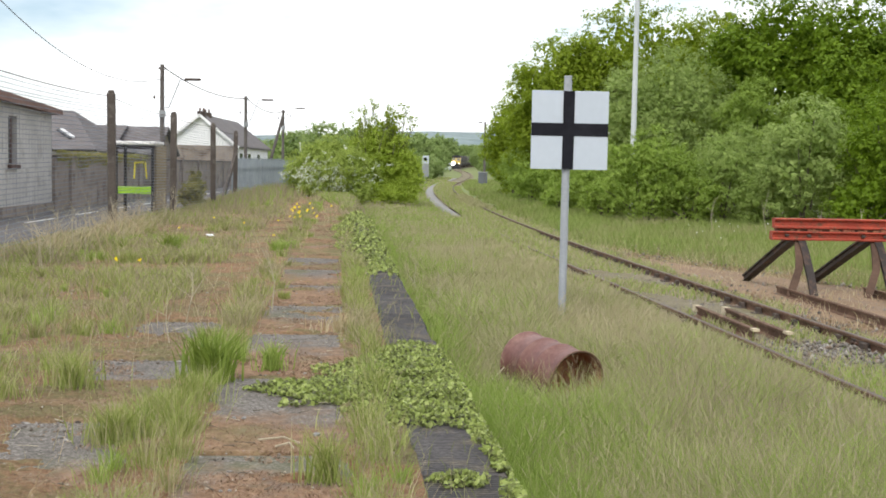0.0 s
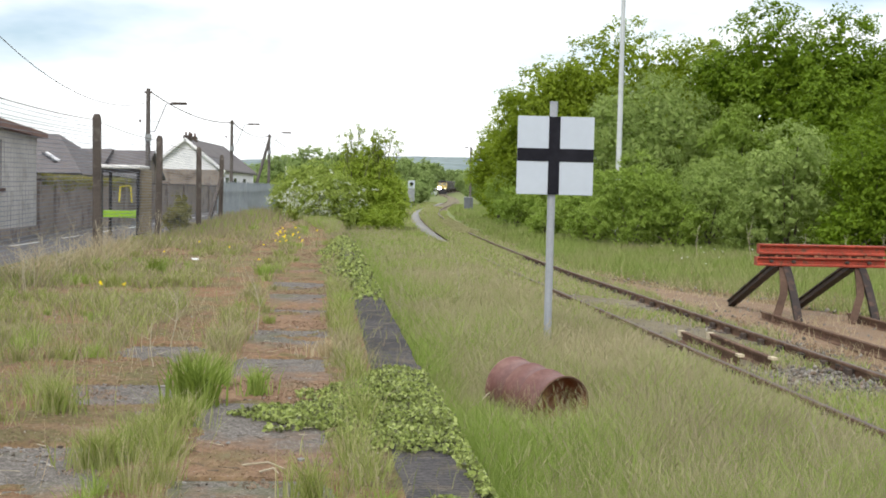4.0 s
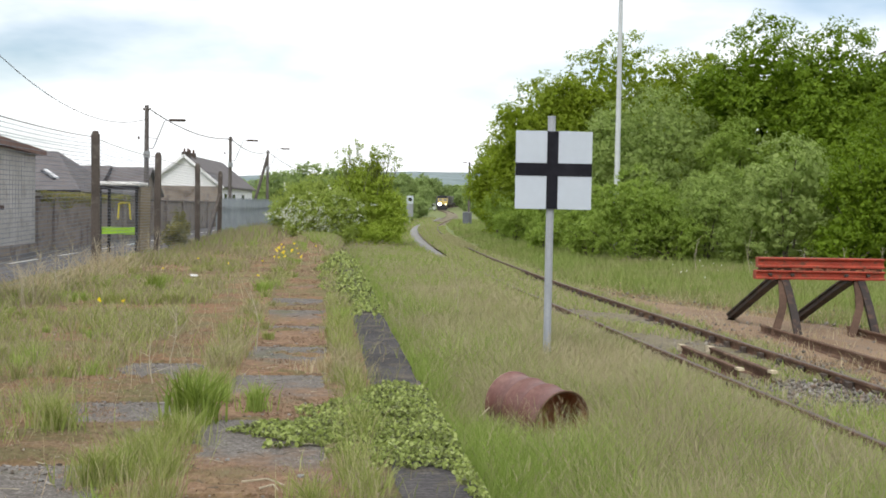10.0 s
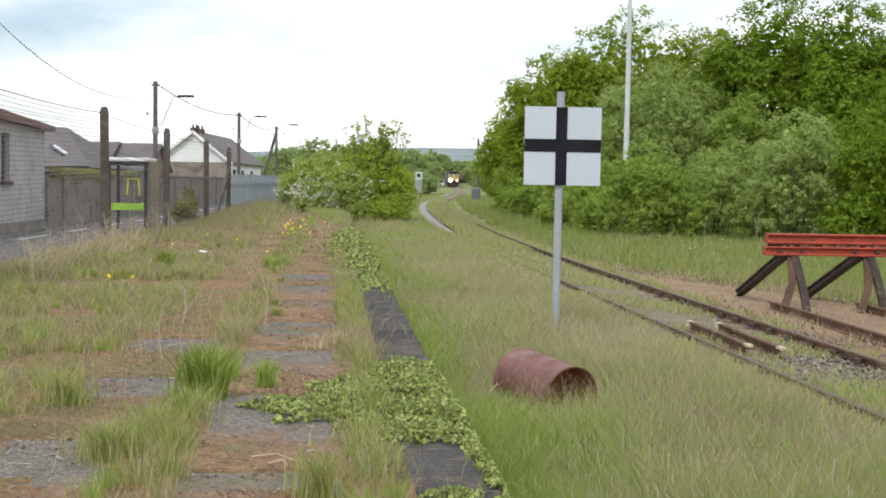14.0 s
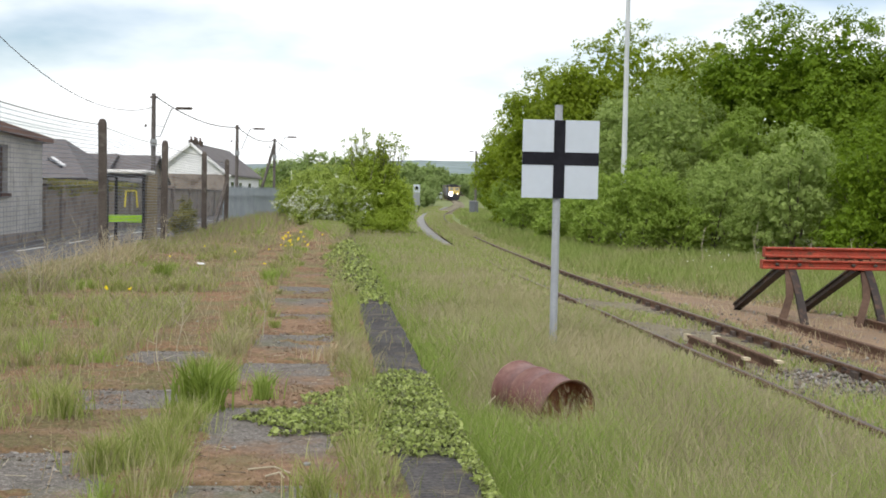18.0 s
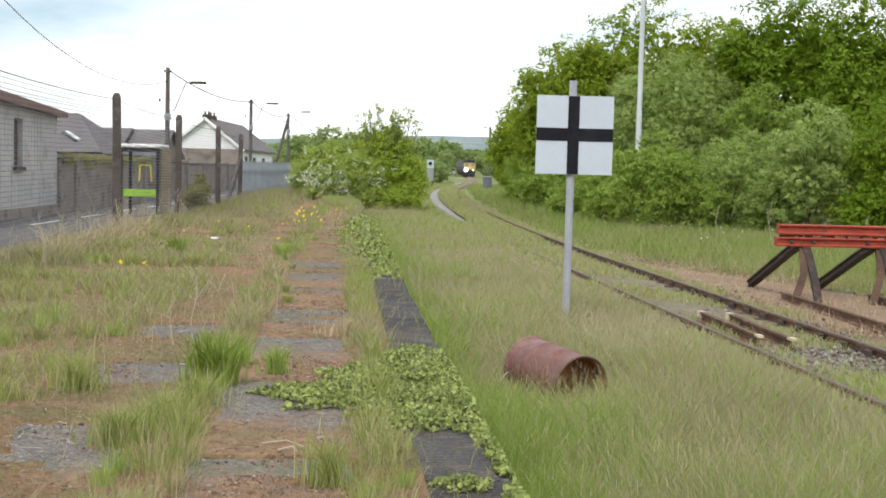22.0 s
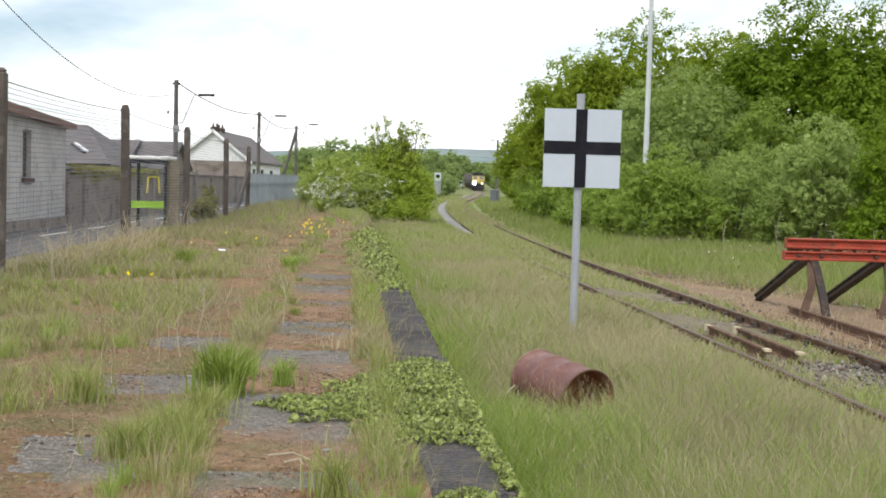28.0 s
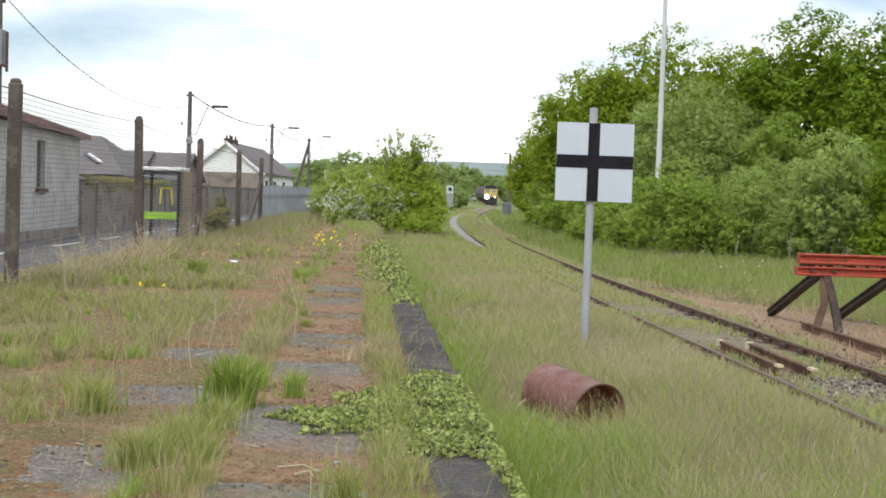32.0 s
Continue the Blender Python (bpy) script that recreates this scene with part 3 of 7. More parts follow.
def oil_drum():
    a, b = Vector((0.76, 11.3, 0)), Vector((1.21, 10.5, 0))
    d = (b - a).normalized()
    at = Matrix.Translation(((a.x + b.x) / 2, (a.y + b.y) / 2, 0.10)) @ Vector((d.x, d.y, -0.085)).to_track_quat("Z", "Y").to_matrix().to_4x4()
    o = thing("oil_drum", "rusty open steel drum lying on its side in the grass", "drum", at @ Matrix.Diagonal((0.95, 0.95, 0.95, 1)))
    prof = [(-0.44, 0.285), (-0.435, 0.297), (-0.42, 0.297), (-0.41, 0.284), (-0.30, 0.285), (-0.16, 0.285), (-0.145, 0.298), (-0.12, 0.298), (-0.105, 0.285),
            (0.105, 0.285), (0.12, 0.298), (0.145, 0.298), (0.16, 0.285), (0.30, 0.285), (0.41, 0.284), (0.42, 0.297), (0.435, 0.297), (0.44, 0.285)]

    def spun(profile, n=40, dent=0.0):
        bm = bmesh.new()
        rings = [[bm.verts.new(((r - dent * max(0, math.cos(6.2832 * i / n + 1.9)) ** 6 * math.exp(-((z - 0.1) / 0.2) ** 2)) * math.cos(6.2832 * i / n), (r - dent * max(0, math.cos(6.2832 * i / n + 1.9)) ** 6 * math.exp(-((z - 0.1) / 0.2) ** 2)) * math.sin(6.2832 * i / n), z)) for i in range(n)] for z, r in profile]
        for r0, r1 in zip(rings, rings[1:]):
            for i in range(n):
                bm.faces.new((r0[i], r0[(i + 1) % n], r1[(i + 1) % n], r1[i])).smooth = True
        return bm, rings
    bm, rings = spun(prof, dent=0.03)
    bm.faces.new(rings[0][::-1])
    part("shell", bm, DRUM_RUST, o, "ribbed rusty shell")
    bm, rings = spun([(0.438, 0.283), (0.3, 0.278), (0.12, 0.276), (0.10, 0.2)])
    bm.faces.new(rings[-1])
    bmesh.ops.reverse_faces(bm, faces=bm.faces)
    part("lining", bm, DRUM_INSIDE, o, "orange-rusty inside")
    bm, rings = spun([(0.43, 0.294), (0.445, 0.302), (0.452, 0.292), (0.44, 0.279)])
    part("rim", bm, RAIL_RUST, o, "dark rolled rim")


oil_drum()


# ---------------------------------------------------------------- platform
def paving_material():
    """Grey concrete with rusty-brown moss that creeps over the far end of each bay."""
    m, n, l, b = shader("mossy_paving", 0.95, 0, 0.2)
    p, q = place(n), place(n, False)
    sep = n.new("ShaderNodeSeparateXYZ")
    l.new(q, sep.inputs[0])
    cells = n.new("ShaderNodeTexVoronoi")
    cells.inputs["Scale"].default_value = 85
    l.new(p, cells.inputs["Vector"])
    pick = n.new("ShaderNodeSeparateColor")
    l.new(cells.outputs["Color"], pick.inputs[0])
    grit = maths(n, l, "ADD", maths(n, l, "MULTIPLY", pick.outputs[0], 0.55), maths(n, l, "MULTIPLY", noise_node(n, l, 5, 5, p, 0.7), 0.45))
    grey = ramp(n, l, grit, [(0.2, (0.075, 0.067, 0.060)), (0.45, (0.138, 0.124, 0.110)), (0.66, (0.185, 0.168, 0.150)), (0.82, (0.31, 0.285, 0.255))])
    moss_grain = noise_node(n, l, 16, 6, p, 0.7)
    moss = ramp(n, l, moss_grain, [(0.3, (0.11, 0.068, 0.042)), (0.52, (0.235, 0.145, 0.088)), (0.75, (0.36, 0.25, 0.16))])
    edge = maths(n, l, "MULTIPLY_ADD", sep.outputs[1], -0.30)
    n[-1].inputs[2].default_value = 0.0
    info = n.new("ShaderNodeObjectInfo").outputs["Random"]
    edge = maths(n, l, "ADD", edge, maths(n, l, "MULTIPLY", maths(n, l, "SUBTRACT", info, 0.42), 0.22))
    amount = maths(n, l, "ADD", edge, noise_node(n, l, 1.3, 8, p, 0.75))
    mask = ramp(n, l, amount, [(0.38, (0, 0, 0)), (0.58, (1, 1, 1))])
    col = mixed(n, l, mask, grey, moss)
    green = ramp(n, l, noise_node(n, l, 1.1, 5, p), [(0.56, (0, 0, 0)), (0.72, (1, 1, 1))])
    col = mixed(n, l, maths(n, l, "MULTIPLY", green, 0.6), col, (0.12, 0.13, 0.045))
    l.new(col, b.inputs["Base Color"])
    bumped(n, l, b, mixed(n, l, mask, grit, moss_grain), 0.6, 0.02)
    return m


def soil_material():
    """Thin soil and thatch on the old paving: rusty moss patches, olive moss, pale thatch and dark grit."""
    m, n, l, b = shader("platform_soil", 0.95, 0, 0.15)
    p = place(n)
    fine, grit = noise_node(n, l, 26, 6, p, 0.75), noise_node(n, l, 95, 4, p, 0.8)
    olive = ramp(n, l, fine, [(0.3, (0.11, 0.10, 0.045)), (0.5, (0.215, 0.185, 0.09)), (0.72, (0.33, 0.285, 0.155))])
    rusty = ramp(n, l, fine, [(0.3, (0.16, 0.088, 0.050)), (0.5, (0.30, 0.175, 0.10)), (0.72, (0.42, 0.27, 0.165))])
    where = ramp(n, l, noise_node(n, l, 1.15, 7, p, 0.7), [(0.46, (0, 0, 0)), (0.56, (1, 1, 1))])
    col = mixed(n, l, where, olive, rusty)
    thatch = ramp(n, l, noise_node(n, l, 2.3, 7, p, 0.75), [(0.54, (0, 0, 0)), (0.68, (1, 1, 1))])
    col = mixed(n, l, maths(n, l, "MULTIPLY", thatch, 0.75), col, ramp(n, l, grit, [(0.3, (0.21, 0.175, 0.11)), (0.7, (0.46, 0.40, 0.275))]))
    dark = ramp(n, l, noise_node(n, l, 3.4, 8, p, 0.8), [(0.60, (0, 0, 0)), (0.70, (1, 1, 1))])
    col = mixed(n, l, maths(n, l, "MULTIPLY", dark, 0.8), col, ramp(n, l, grit, [(0.3, (0.05, 0.043, 0.036)), (0.7, (0.16, 0.14, 0.12))]))
    l.new(col, b.inputs["Base Color"])
    bumped(n, l, b, maths(n, l, "ADD", fine, maths(n, l, "MULTIPLY", grit, 0.5)), 1.0, 0.03)
    return m


SOIL = soil_material()
ROWS = ((-1.16, -1.67, 22.6), (-2.22, -1.0, 12.3))  # paving rows: offset from the edge, first bay's middle, end


def bare_paving(u, y, x):
    """How far the soil leaves the paving free, 0 to 1."""
    edge = 0.7 * vnoise(x, y, 3.5, 4.0, 4) + 0.3 * vnoise(x, y, 13.0, 8.0, 2) - 0.5
    out = np.zeros(np.shape(u))
    for k, (c, start, stop) in enumerate(ROWS):
        along = np.mod(y - start + 1.1, 2.2) - 1.1
        inside = (0.41 if k == 0 else 0.36) - np.abs(u - c) + edge * (0.30 if k == 0 else 0.55)
        open_here = step(-0.02, 0.07, inside) * step(0.0, 0.06, 1.1 - np.abs(along) + edge * 0.16) * (y < stop)
        if k == 1:
            open_here = open_here * step(0.0, 0.35, along + 1.3 * edge + 0.05)
        else:
            open_here = open_here * step(-0.02, 0.06, 0.30 - np.maximum(0, vnoise(x, y, 1.6, 9.0, 4) - 0.42) * np.interp(y, [5, 12, 15, 19], [0.8, 1.0, 1.9, 3.2]))
        out = np.maximum(out, open_here)
    return out


def soil_z(u, y, x):
    """The height of the soil that lies over the paving."""
    return 0.476 + 0.035 * (vnoise(x, y, 1.4, 1.0, 2) - 0.5) + 0.03 * (vnoise(x, y, 9.0, 2.0, 3) - 0.5) - 0.05 * bare_paving(u, y, x)


SLOPE_DEG = math.degrees(math.atan(0.088))


def platform():
    ys = np.arange(-6, PLATFORM_END + 0.1, 1.0)
    ex = edge_x(ys)
    pl = thing("platform", "overgrown disused platform with mossy paving and dark coping", "platform", kind="structure")
    part("edge_wall", sweep(bmesh.new(), [(x - 0.2, y, 0) for x, y in zip(ex, ys)], [(-0.15, -0.5), (0.14, -0.5), (0.14, 0.36), (-0.15, 0.36)]), BRICKWORK, pl, "dark brick platform face")
    us = np.concatenate([np.linspace(-5.95, -3.4, 40), np.linspace(-3.35, -0.42, 66)])
    vs = np.concatenate([np.arange(-6, 3, 0.5), np.arange(3, 13, 0.05), np.arange(13, 26, 0.1), np.arange(26, PLATFORM_END + 0.1, 0.4)])
    uu, yy = np.meshgrid(us, vs)
    xx = edge_x(yy) + uu
    cols, n = len(us), len(vs)
    i = (np.arange(n - 1)[:, None] * cols + np.arange(cols - 1)[None, :]).ravel()
    part("surface", array_mesh("surface", np.stack([xx.ravel(), yy.ravel(), soil_z(uu, yy, xx).ravel()], 1), [np.stack([i, i + 1, i + cols + 1, i + cols], 1)], SOIL, True), None, pl, "mossy brown soil over old paving")
    paving = paving_material()
    r = random.Random(3)
    slabs = [mesh_of("paving_slab", bbox(-0.42, 0.42, -1.09, 1.09, -0.08, 0, 0.018), paving), mesh_of("paving_slab", bbox(-0.44, 0.44, -1.09, 1.09, -0.08, 0, 0.025), paving)]
    for u, start, stop in ROWS:
        y = start
        while y < stop:
            x = float(edge_x(y)) + u
            part("paving_slab", slabs[r.random() < 0.4], None, pl, at=pose(x + r.uniform(-0.02, 0.02), y, 0.462 + r.uniform(-0.003, 0.003), r.uniform(-0.25, 0.2), r.uniform(-0.4, 0.4), SLOPE_DEG + r.uniform(-0.6, 0.6)))
            y += 2.2
    stones = [mesh_of("coping_stone", bbox(-0.215, 0.215, -w, w, -0.11, 0, 0.015), COPING) for w in (0.44, 0.445)]
    y = -2.0
    while y < PLATFORM_END:
        x = float(edge_x(y)) - 0.215
        part("coping_stone", stones[r.random() < 0.5], None, pl, at=pose(x + r.uniform(-0.012, 0.012), y, 0.468 + r.uniform(-0.006, 0.006), r.uniform(-0.5, 0.5), r.uniform(-0.6, 0.6), SLOPE_DEG + r.uniform(-0.5, 0.5)))
        y += 0.9


platform()


# ---------------------------------------------------------------- fence, road and buildings on the street side
FENCE = [(-5.7, 7.5), (-6.27, 16.6), (-7.25, 26.6), (-7.80, 35.0), (-8.05, 42.4), (-8.60, 50.0)]


def wire_fence():
    f = thing("wire_fence", "tall chain-link fence on weathered concrete posts", "fence", kind="structure")
    tops = [3.36, 3.36, 3.50, 3.42, 3.38, 3.34]
    lean = [0, 0.4, -0.6, 0.3, -0.3, 0.5]
    for (x, y), top, le in zip(FENCE, tops, lean):
        bm = bbox(-0.085, 0.085, -0.075, 0.075, -0.4, top - 0.45 - 0.06, 0.022)
        box(bm, -0.07, 0.07, -0.06, 0.06, top - 0.45 - 0.08, top - 0.45, 0.03)
        part("post", bm, CONCRETE_POST, f, "weathered concrete post", pose(x, y, 0.45, 0, le, 3))
    x, y = FENCE[-1]
    part("strut", bar(bmesh.new(), (x + 0.02, y - 0.1, 2.35), (x - 0.30, y - 1.5, 0.3), 0.12, 0.13), CONCRETE_POST, f, "raking concrete strut")
    for (x0, y0), (x1, y1), z0, z1 in zip(FENCE, FENCE[1:], tops, tops[1:]):
        a, b = Vector((x0, y0, 0)), Vector((x1, y1, 0))
        n = max(4, int((b - a).length / 0.2))
        bm = bmesh.new()
        top_wire = bmesh.new()
        for k in range(37):
            h = 0.06 + 2.74 * k / 36
            sag = 0.05 if k > 32 else 0.015
            last = None
            for i in range(9):
                t = i / 8
                p = a.lerp(b, t) + Vector((-0.095, 0, 0.45 + h + (z0 + (z1 - z0) * t - 3.38) - sag * 4 * t * (1 - t)))
                if last is not None:
                    tube(bm if k < 36 else top_wire, last, p, 0.005 if k < 36 else 0.0085, None, 4)
                last = p
        for i in range(n):
            p = a.lerp(b, (i + 0.5) / n) + Vector((-0.095, 0, 0))
            tube(bm, p + Vector((0, 0, 0.5)), p + Vector((0, 0, 3.22)), 0.0015, None, 3)
        part("top_wire", top_wire, DARK_STEEL, f, "dark twisted top wire")
        part("mesh_panel", bm, WIRE, f, "thin galvanised wire mesh")


wire_fence()


def palisade():
    f = thing("palisade_fence", "blue-grey steel palisade fence", "fence", kind="structure")
    pale = bmesh.new()
    bar(pale, (0, 0, 0), (0, 0, 1.75), 0.055, 0.012, (0, 1, 0))
    tip = bmesh.ops.create_cone(pale, cap_ends=True, segments=4, radius1=0.045, radius2=0.002, depth=0.14)
    bmesh.ops.transform(pale, matrix=Matrix.Translation((0, 0, 1.82)) @ Matrix.Diagonal((1, 0.3, 1, 1)), verts=tip["verts"])
    me = mesh_of("pale", pale, BLUE_GREY)
    a, b = Vector((-8.65, 50.3, 0.42)), Vector((-9.2, 76, 0.5))
    n = int((b - a).length / 0.16)
    for i in range(n):
        p = a.lerp(b, i / n)
        part("pale", me, None, f, at=pose(p.x, p.y, p.z + 0.02 * math.sin(i * 1.7), 0, 0, 88))
    for h in (0.35, 1.45):
        part("rail", bar(bmesh.new(), a + Vector((-0.05, 0, h)), b + Vector((-0.05, 0, h)), 0.05, 0.05), BLUE_GREY, f)
    for i in range(10):
        p = a.lerp(b, i / 9)
        part("post", bbox(p.x - 0.14, p.x - 0.08, p.y - 0.05, p.y + 0.05, 0.2, 2.1), BLUE_GREY, f)


palisade()


def street():
    ys = np.arange(8, 150, 1.0)
    c = -10.6 - 0.055 * (ys - 38)
    strip("road", c - 2.2, c + 1.55, ys, 0.03, ASPHALT, "grey asphalt side street", "road", 0, 9, lambda y: 0.36 + rise(y) * 0.9)
    k = thing("kerb", "low concrete kerb along the street", "kerb", kind="structure")
    for off, w in ((-2.28, 0.06),):
        part("kerb_line", sweep(bmesh.new(), [(x + off, y, 0.36 + float(rise(y)) * 0.9) for x, y in zip(c[::3], ys[::3])], [(-w, -0.1), (w, -0.1), (w, 0.12), (-w, 0.12)]), GRAVEL, k)
    m = thing("road_marking", "worn white dashes along the road", "road marking", kind="structure")
    for y in np.arange(20, 100, 5.0):
        x = -10.75 - 0.055 * (y - 38)
        part("dash", sweep(bmesh.new(), [(x, y, 0.396 + float(rise(y)) * 0.9), (x - 0.14, y + 2.6, 0.398 + float(rise(y + 2.6)) * 0.9)], [(-0.06, 0), (0.06, 0), (0.06, 0.004), (-0.06, 0.004)]), LINE_PAINT, m)


street()


def bus_shelter():
    s = thing("bus_shelter", "dark-framed glazed bus shelter with a pale roof and lime green seat", "bus shelter", pose(-9.42, 37.0, 0.36, 0, 0, 3))
    part("roof", bbox(-0.64, 0.64, -0.1, 1.45, 2.12, 2.24, 0.03), PALE_ROOF, s, "pale grey roof")
    part("fascia", bbox(-0.62, 0.62, -0.06, -0.03, 2.0, 2.115), DARK_FRAME, s)
    for x, y in ((-0.55, 0), (0.55, 0), (-0.55, 1.35), (0.55, 1.35)):
        part("upright", bbox(x - 0.045, x + 0.045, y - 0.045, y + 0.045, -0.1, 2.12, 0.006), DARK_FRAME, s)
    part("end_panel", bbox(0.59, 0.63, 0.0, 1.4, 0.05, 2.1), OLIVE_PANEL, s, "olive-brown end panel")
    part("end_panel", bbox(0.60, 0.95, 0.05, 0.09, 0.0, 2.1), OLIVE_PANEL, s, "olive-brown end panel")
    for x0, x1 in ((-0.505, -0.01), (0.01, 0.505)):
        p = part("pane", bbox(x0, x1, 1.34, 1.35, 0.25, 2.05), GLASS, s, "clear glazing")
        p.visible_shadow = False
    seat = part("seat", bbox(-0.5, 0.5, 0.02, 0.40, 0.80, 0.86, 0.01), LIME, s, "lime green bench seat")
    part("seat_front", bbox(-0.5, 0.5, 0.0, 0.03, 0.64, 0.86, 0.01), LIME, seat, "lime green front board")
    rail = tubes([((-0.22, 0.3, 1.3), (-0.19, 0.3, 1.8)), ((-0.19, 0.3, 1.8), (0.12, 0.3, 1.8)), ((0.12, 0.3, 1.8), (0.16, 0.3, 1.3))], 0.026)
    part("handrail", rail, YELLOW, s, "yellow hooped rail", pose(0.15, 0, -0.2))
    part("plinth", bbox(-0.7, 0.7, -0.15, 1.5, -0.2, 0.0), GRAVEL, s, "concrete base")


bus_shelter()


def shed():
    """A rendered outbuilding along the far kerb."""
    at = pose(-12.25, 38.0, 0.33, 0, 0, 4.0)
    s = thing("outbuilding", "grey rendered outbuilding with a brown-red sloping roof edge", "building", at)
    w = bmesh.new()
    # street wall with its window opening, built of four pieces round the hole
    x0, x1, L = -0.25, 0.0, 13.0
    for ya, yb, za, zb in ((-L, -4.70, -0.3, 3.2), (-3.85, 0, -0.3, 3.2), (-4.70, -3.85, -0.3, 1.50), (-4.70, -3.85, 2.84, 3.2)):
        box(w, x0, x1, ya, yb, za, zb)
    part("street_wall", w, RENDER_GREY, s, "grey rendered wall with damp stains")
    part("end_wall", bbox(-6, -0.25, -0.25, 0, -0.3, 3.2), RENDER_GREY, s)
    part("end_wall", bbox(-6, -0.25, -L, -L + 0.25, -0.3, 3.2), RENDER_GREY, s)
    part("back_wall", bbox(-6.25, -6, -L, 0, -0.3, 3.2), RENDER_GREY, s)
    win = part("window", bbox(-0.2, -0.14, -4.68, -3.87, 1.52, 2.82), DARK_WOOD, s, "dark boarded window")
    part("sill", bbox(-0.1, 0.09, -4.78, -3.78, 1.38, 1.50, 0.01), DARK_WOOD, win, "dark stone sill")
    part("frame", bbox(-0.14, -0.10, -4.30, -4.26, 1.52, 2.82), DARK_FRAME, win)
    roof = bmesh.new()
    vs = [roof.verts.new(v) for v in ((0.28, -L, 3.34), (0.28, 0.25, 3.05), (-6.5, 0.25, 3.35), (-6.5, -L, 3.8), (0.28, -L, 3.66), (0.28, 0.25, 3.22), (-6.5, 0.25, 3.52), (-6.5, -L, 4.1))]
    for f in ((0, 1, 2, 3), (7, 6, 5, 4), (0, 4, 5, 1), (1, 5, 6, 2), (2, 6, 7, 3), (3, 7, 4, 0)):
        roof.faces.new([vs[i] for i in f])
    bmesh.ops.recalc_face_normals(roof, faces=roof.faces)
    part("roof", roof, RED_ROOF, s, "brown-red roof with a deep edge")
    part("plinth", bbox(-0.01, 0.04, -L, 0, -0.3, 0.35), RENDER_BROWN, s, "stained plinth")


shed()


def boundary_wall():
    w = thing("boundary_wall", "brown rendered garden wall with piers along the street", "wall", kind="structure")
    ys = np.arange(38.3, 104, 2.0)
    pts = [(-12.35 - 0.062 * (y - 38), y, 0.3 + float(rise(y)) * 0.8) for y in ys]
    part("wall_run", sweep(bmesh.new(), pts, [(-0.12, -0.3), (0.12, -0.3), (0.12, 1.75), (-0.12, 1.75)]), RENDER_BROWN, w)
    part("coping", sweep(bmesh.new(), [(x, y, z + 1.752) for x, y, z in pts], [(-0.17, 0), (0.17, 0), (0.15, 0.07), (-0.15, 0.07)]), CONCRETE_POST, w, "weathered coping")
    me = mesh_of("pier", bbox(-0.2, 0.2, -0.22, 0.22, -0.3, 1.95, 0.02), RENDER_BROWN)
    for x, y, z in pts[1::3]:
        part("pier", me, None, w, at=pose(x + 0.02, y, z, 0, 0, 3.5))


boundary_wall()


def gabled(name, label, x0, x1, y0, y1, z0, eave, ridge, wall, ridge_along_y=True, over=0.3, roof_mat=None, hip=0.0, turn=0.0):
    """A plain gabled house body with overhanging roof slabs."""
    cx, cy = (x0 + x1) / 2, (y0 + y1) / 2
    h = thing(name, label, "house", pose(cx, cy, z0, 0, 0, turn))
    hx, hy = (x1 - x0) / 2, (y1 - y0) / 2
    bm = bmesh.new()
    if ridge_along_y:
        out = [(-hx, -0.3), (hx, -0.3), (hx, eave - z0), (0, ridge - z0), (-hx, eave - z0)]
        f0 = [bm.verts.new((a, -hy, b)) for a, b in out]
        f1 = [bm.verts.new((a, hy, b)) for a, b in out]
    else:
        out = [(-hy, -0.3), (hy, -0.3), (hy, eave - z0), (0, ridge - z0), (-hy, eave - z0)]
        f0 = [bm.verts.new((hx, a, b)) for a, b in out]
        f1 = [bm.verts.new((-hx, a, b)) for a, b in out]
    for i in range(5):
        bm.faces.new((f0[i], f0[(i + 1) % 5], f1[(i + 1) % 5], f1[i]))
    bm.faces.new(f0[::-1])
    bm.faces.new(f1)
    bmesh.ops.recalc_face_normals(bm, faces=bm.faces)
    part("wall", bm, wall, h)
    span = hx if ridge_along_y else hy
    length = hy if ridge_along_y else hx
    k = (ridge - eave) / span
    for s in (-1, 1):
        bm = bmesh.new()
        a = [(0, 0.02 + ridge - z0), (s * (span + over), 0.02 + eave - z0 - k * over), (s * (span + over), 0.17 + eave - z0 - k * over), (0, 0.17 + ridge - z0)]
        ends = []
        for e in (-length - over, length + over):
            ends.append([bm.verts.new((p, e, q) if ridge_along_y else (e, p, q)) for p, q in a])
        for i in range(4):
            bm.faces.new((ends[0][i], ends[0][(i + 1) % 4], ends[1][(i + 1) % 4], ends[1][i]))
        bm.faces.new(ends[0])
        bm.faces.new(ends[1][::-1])
        bmesh.ops.recalc_face_normals(bm, faces=bm.faces)
        part("roof_slope", bm, roof_mat or SLATE, h, "grey slate roof slope")
    return h


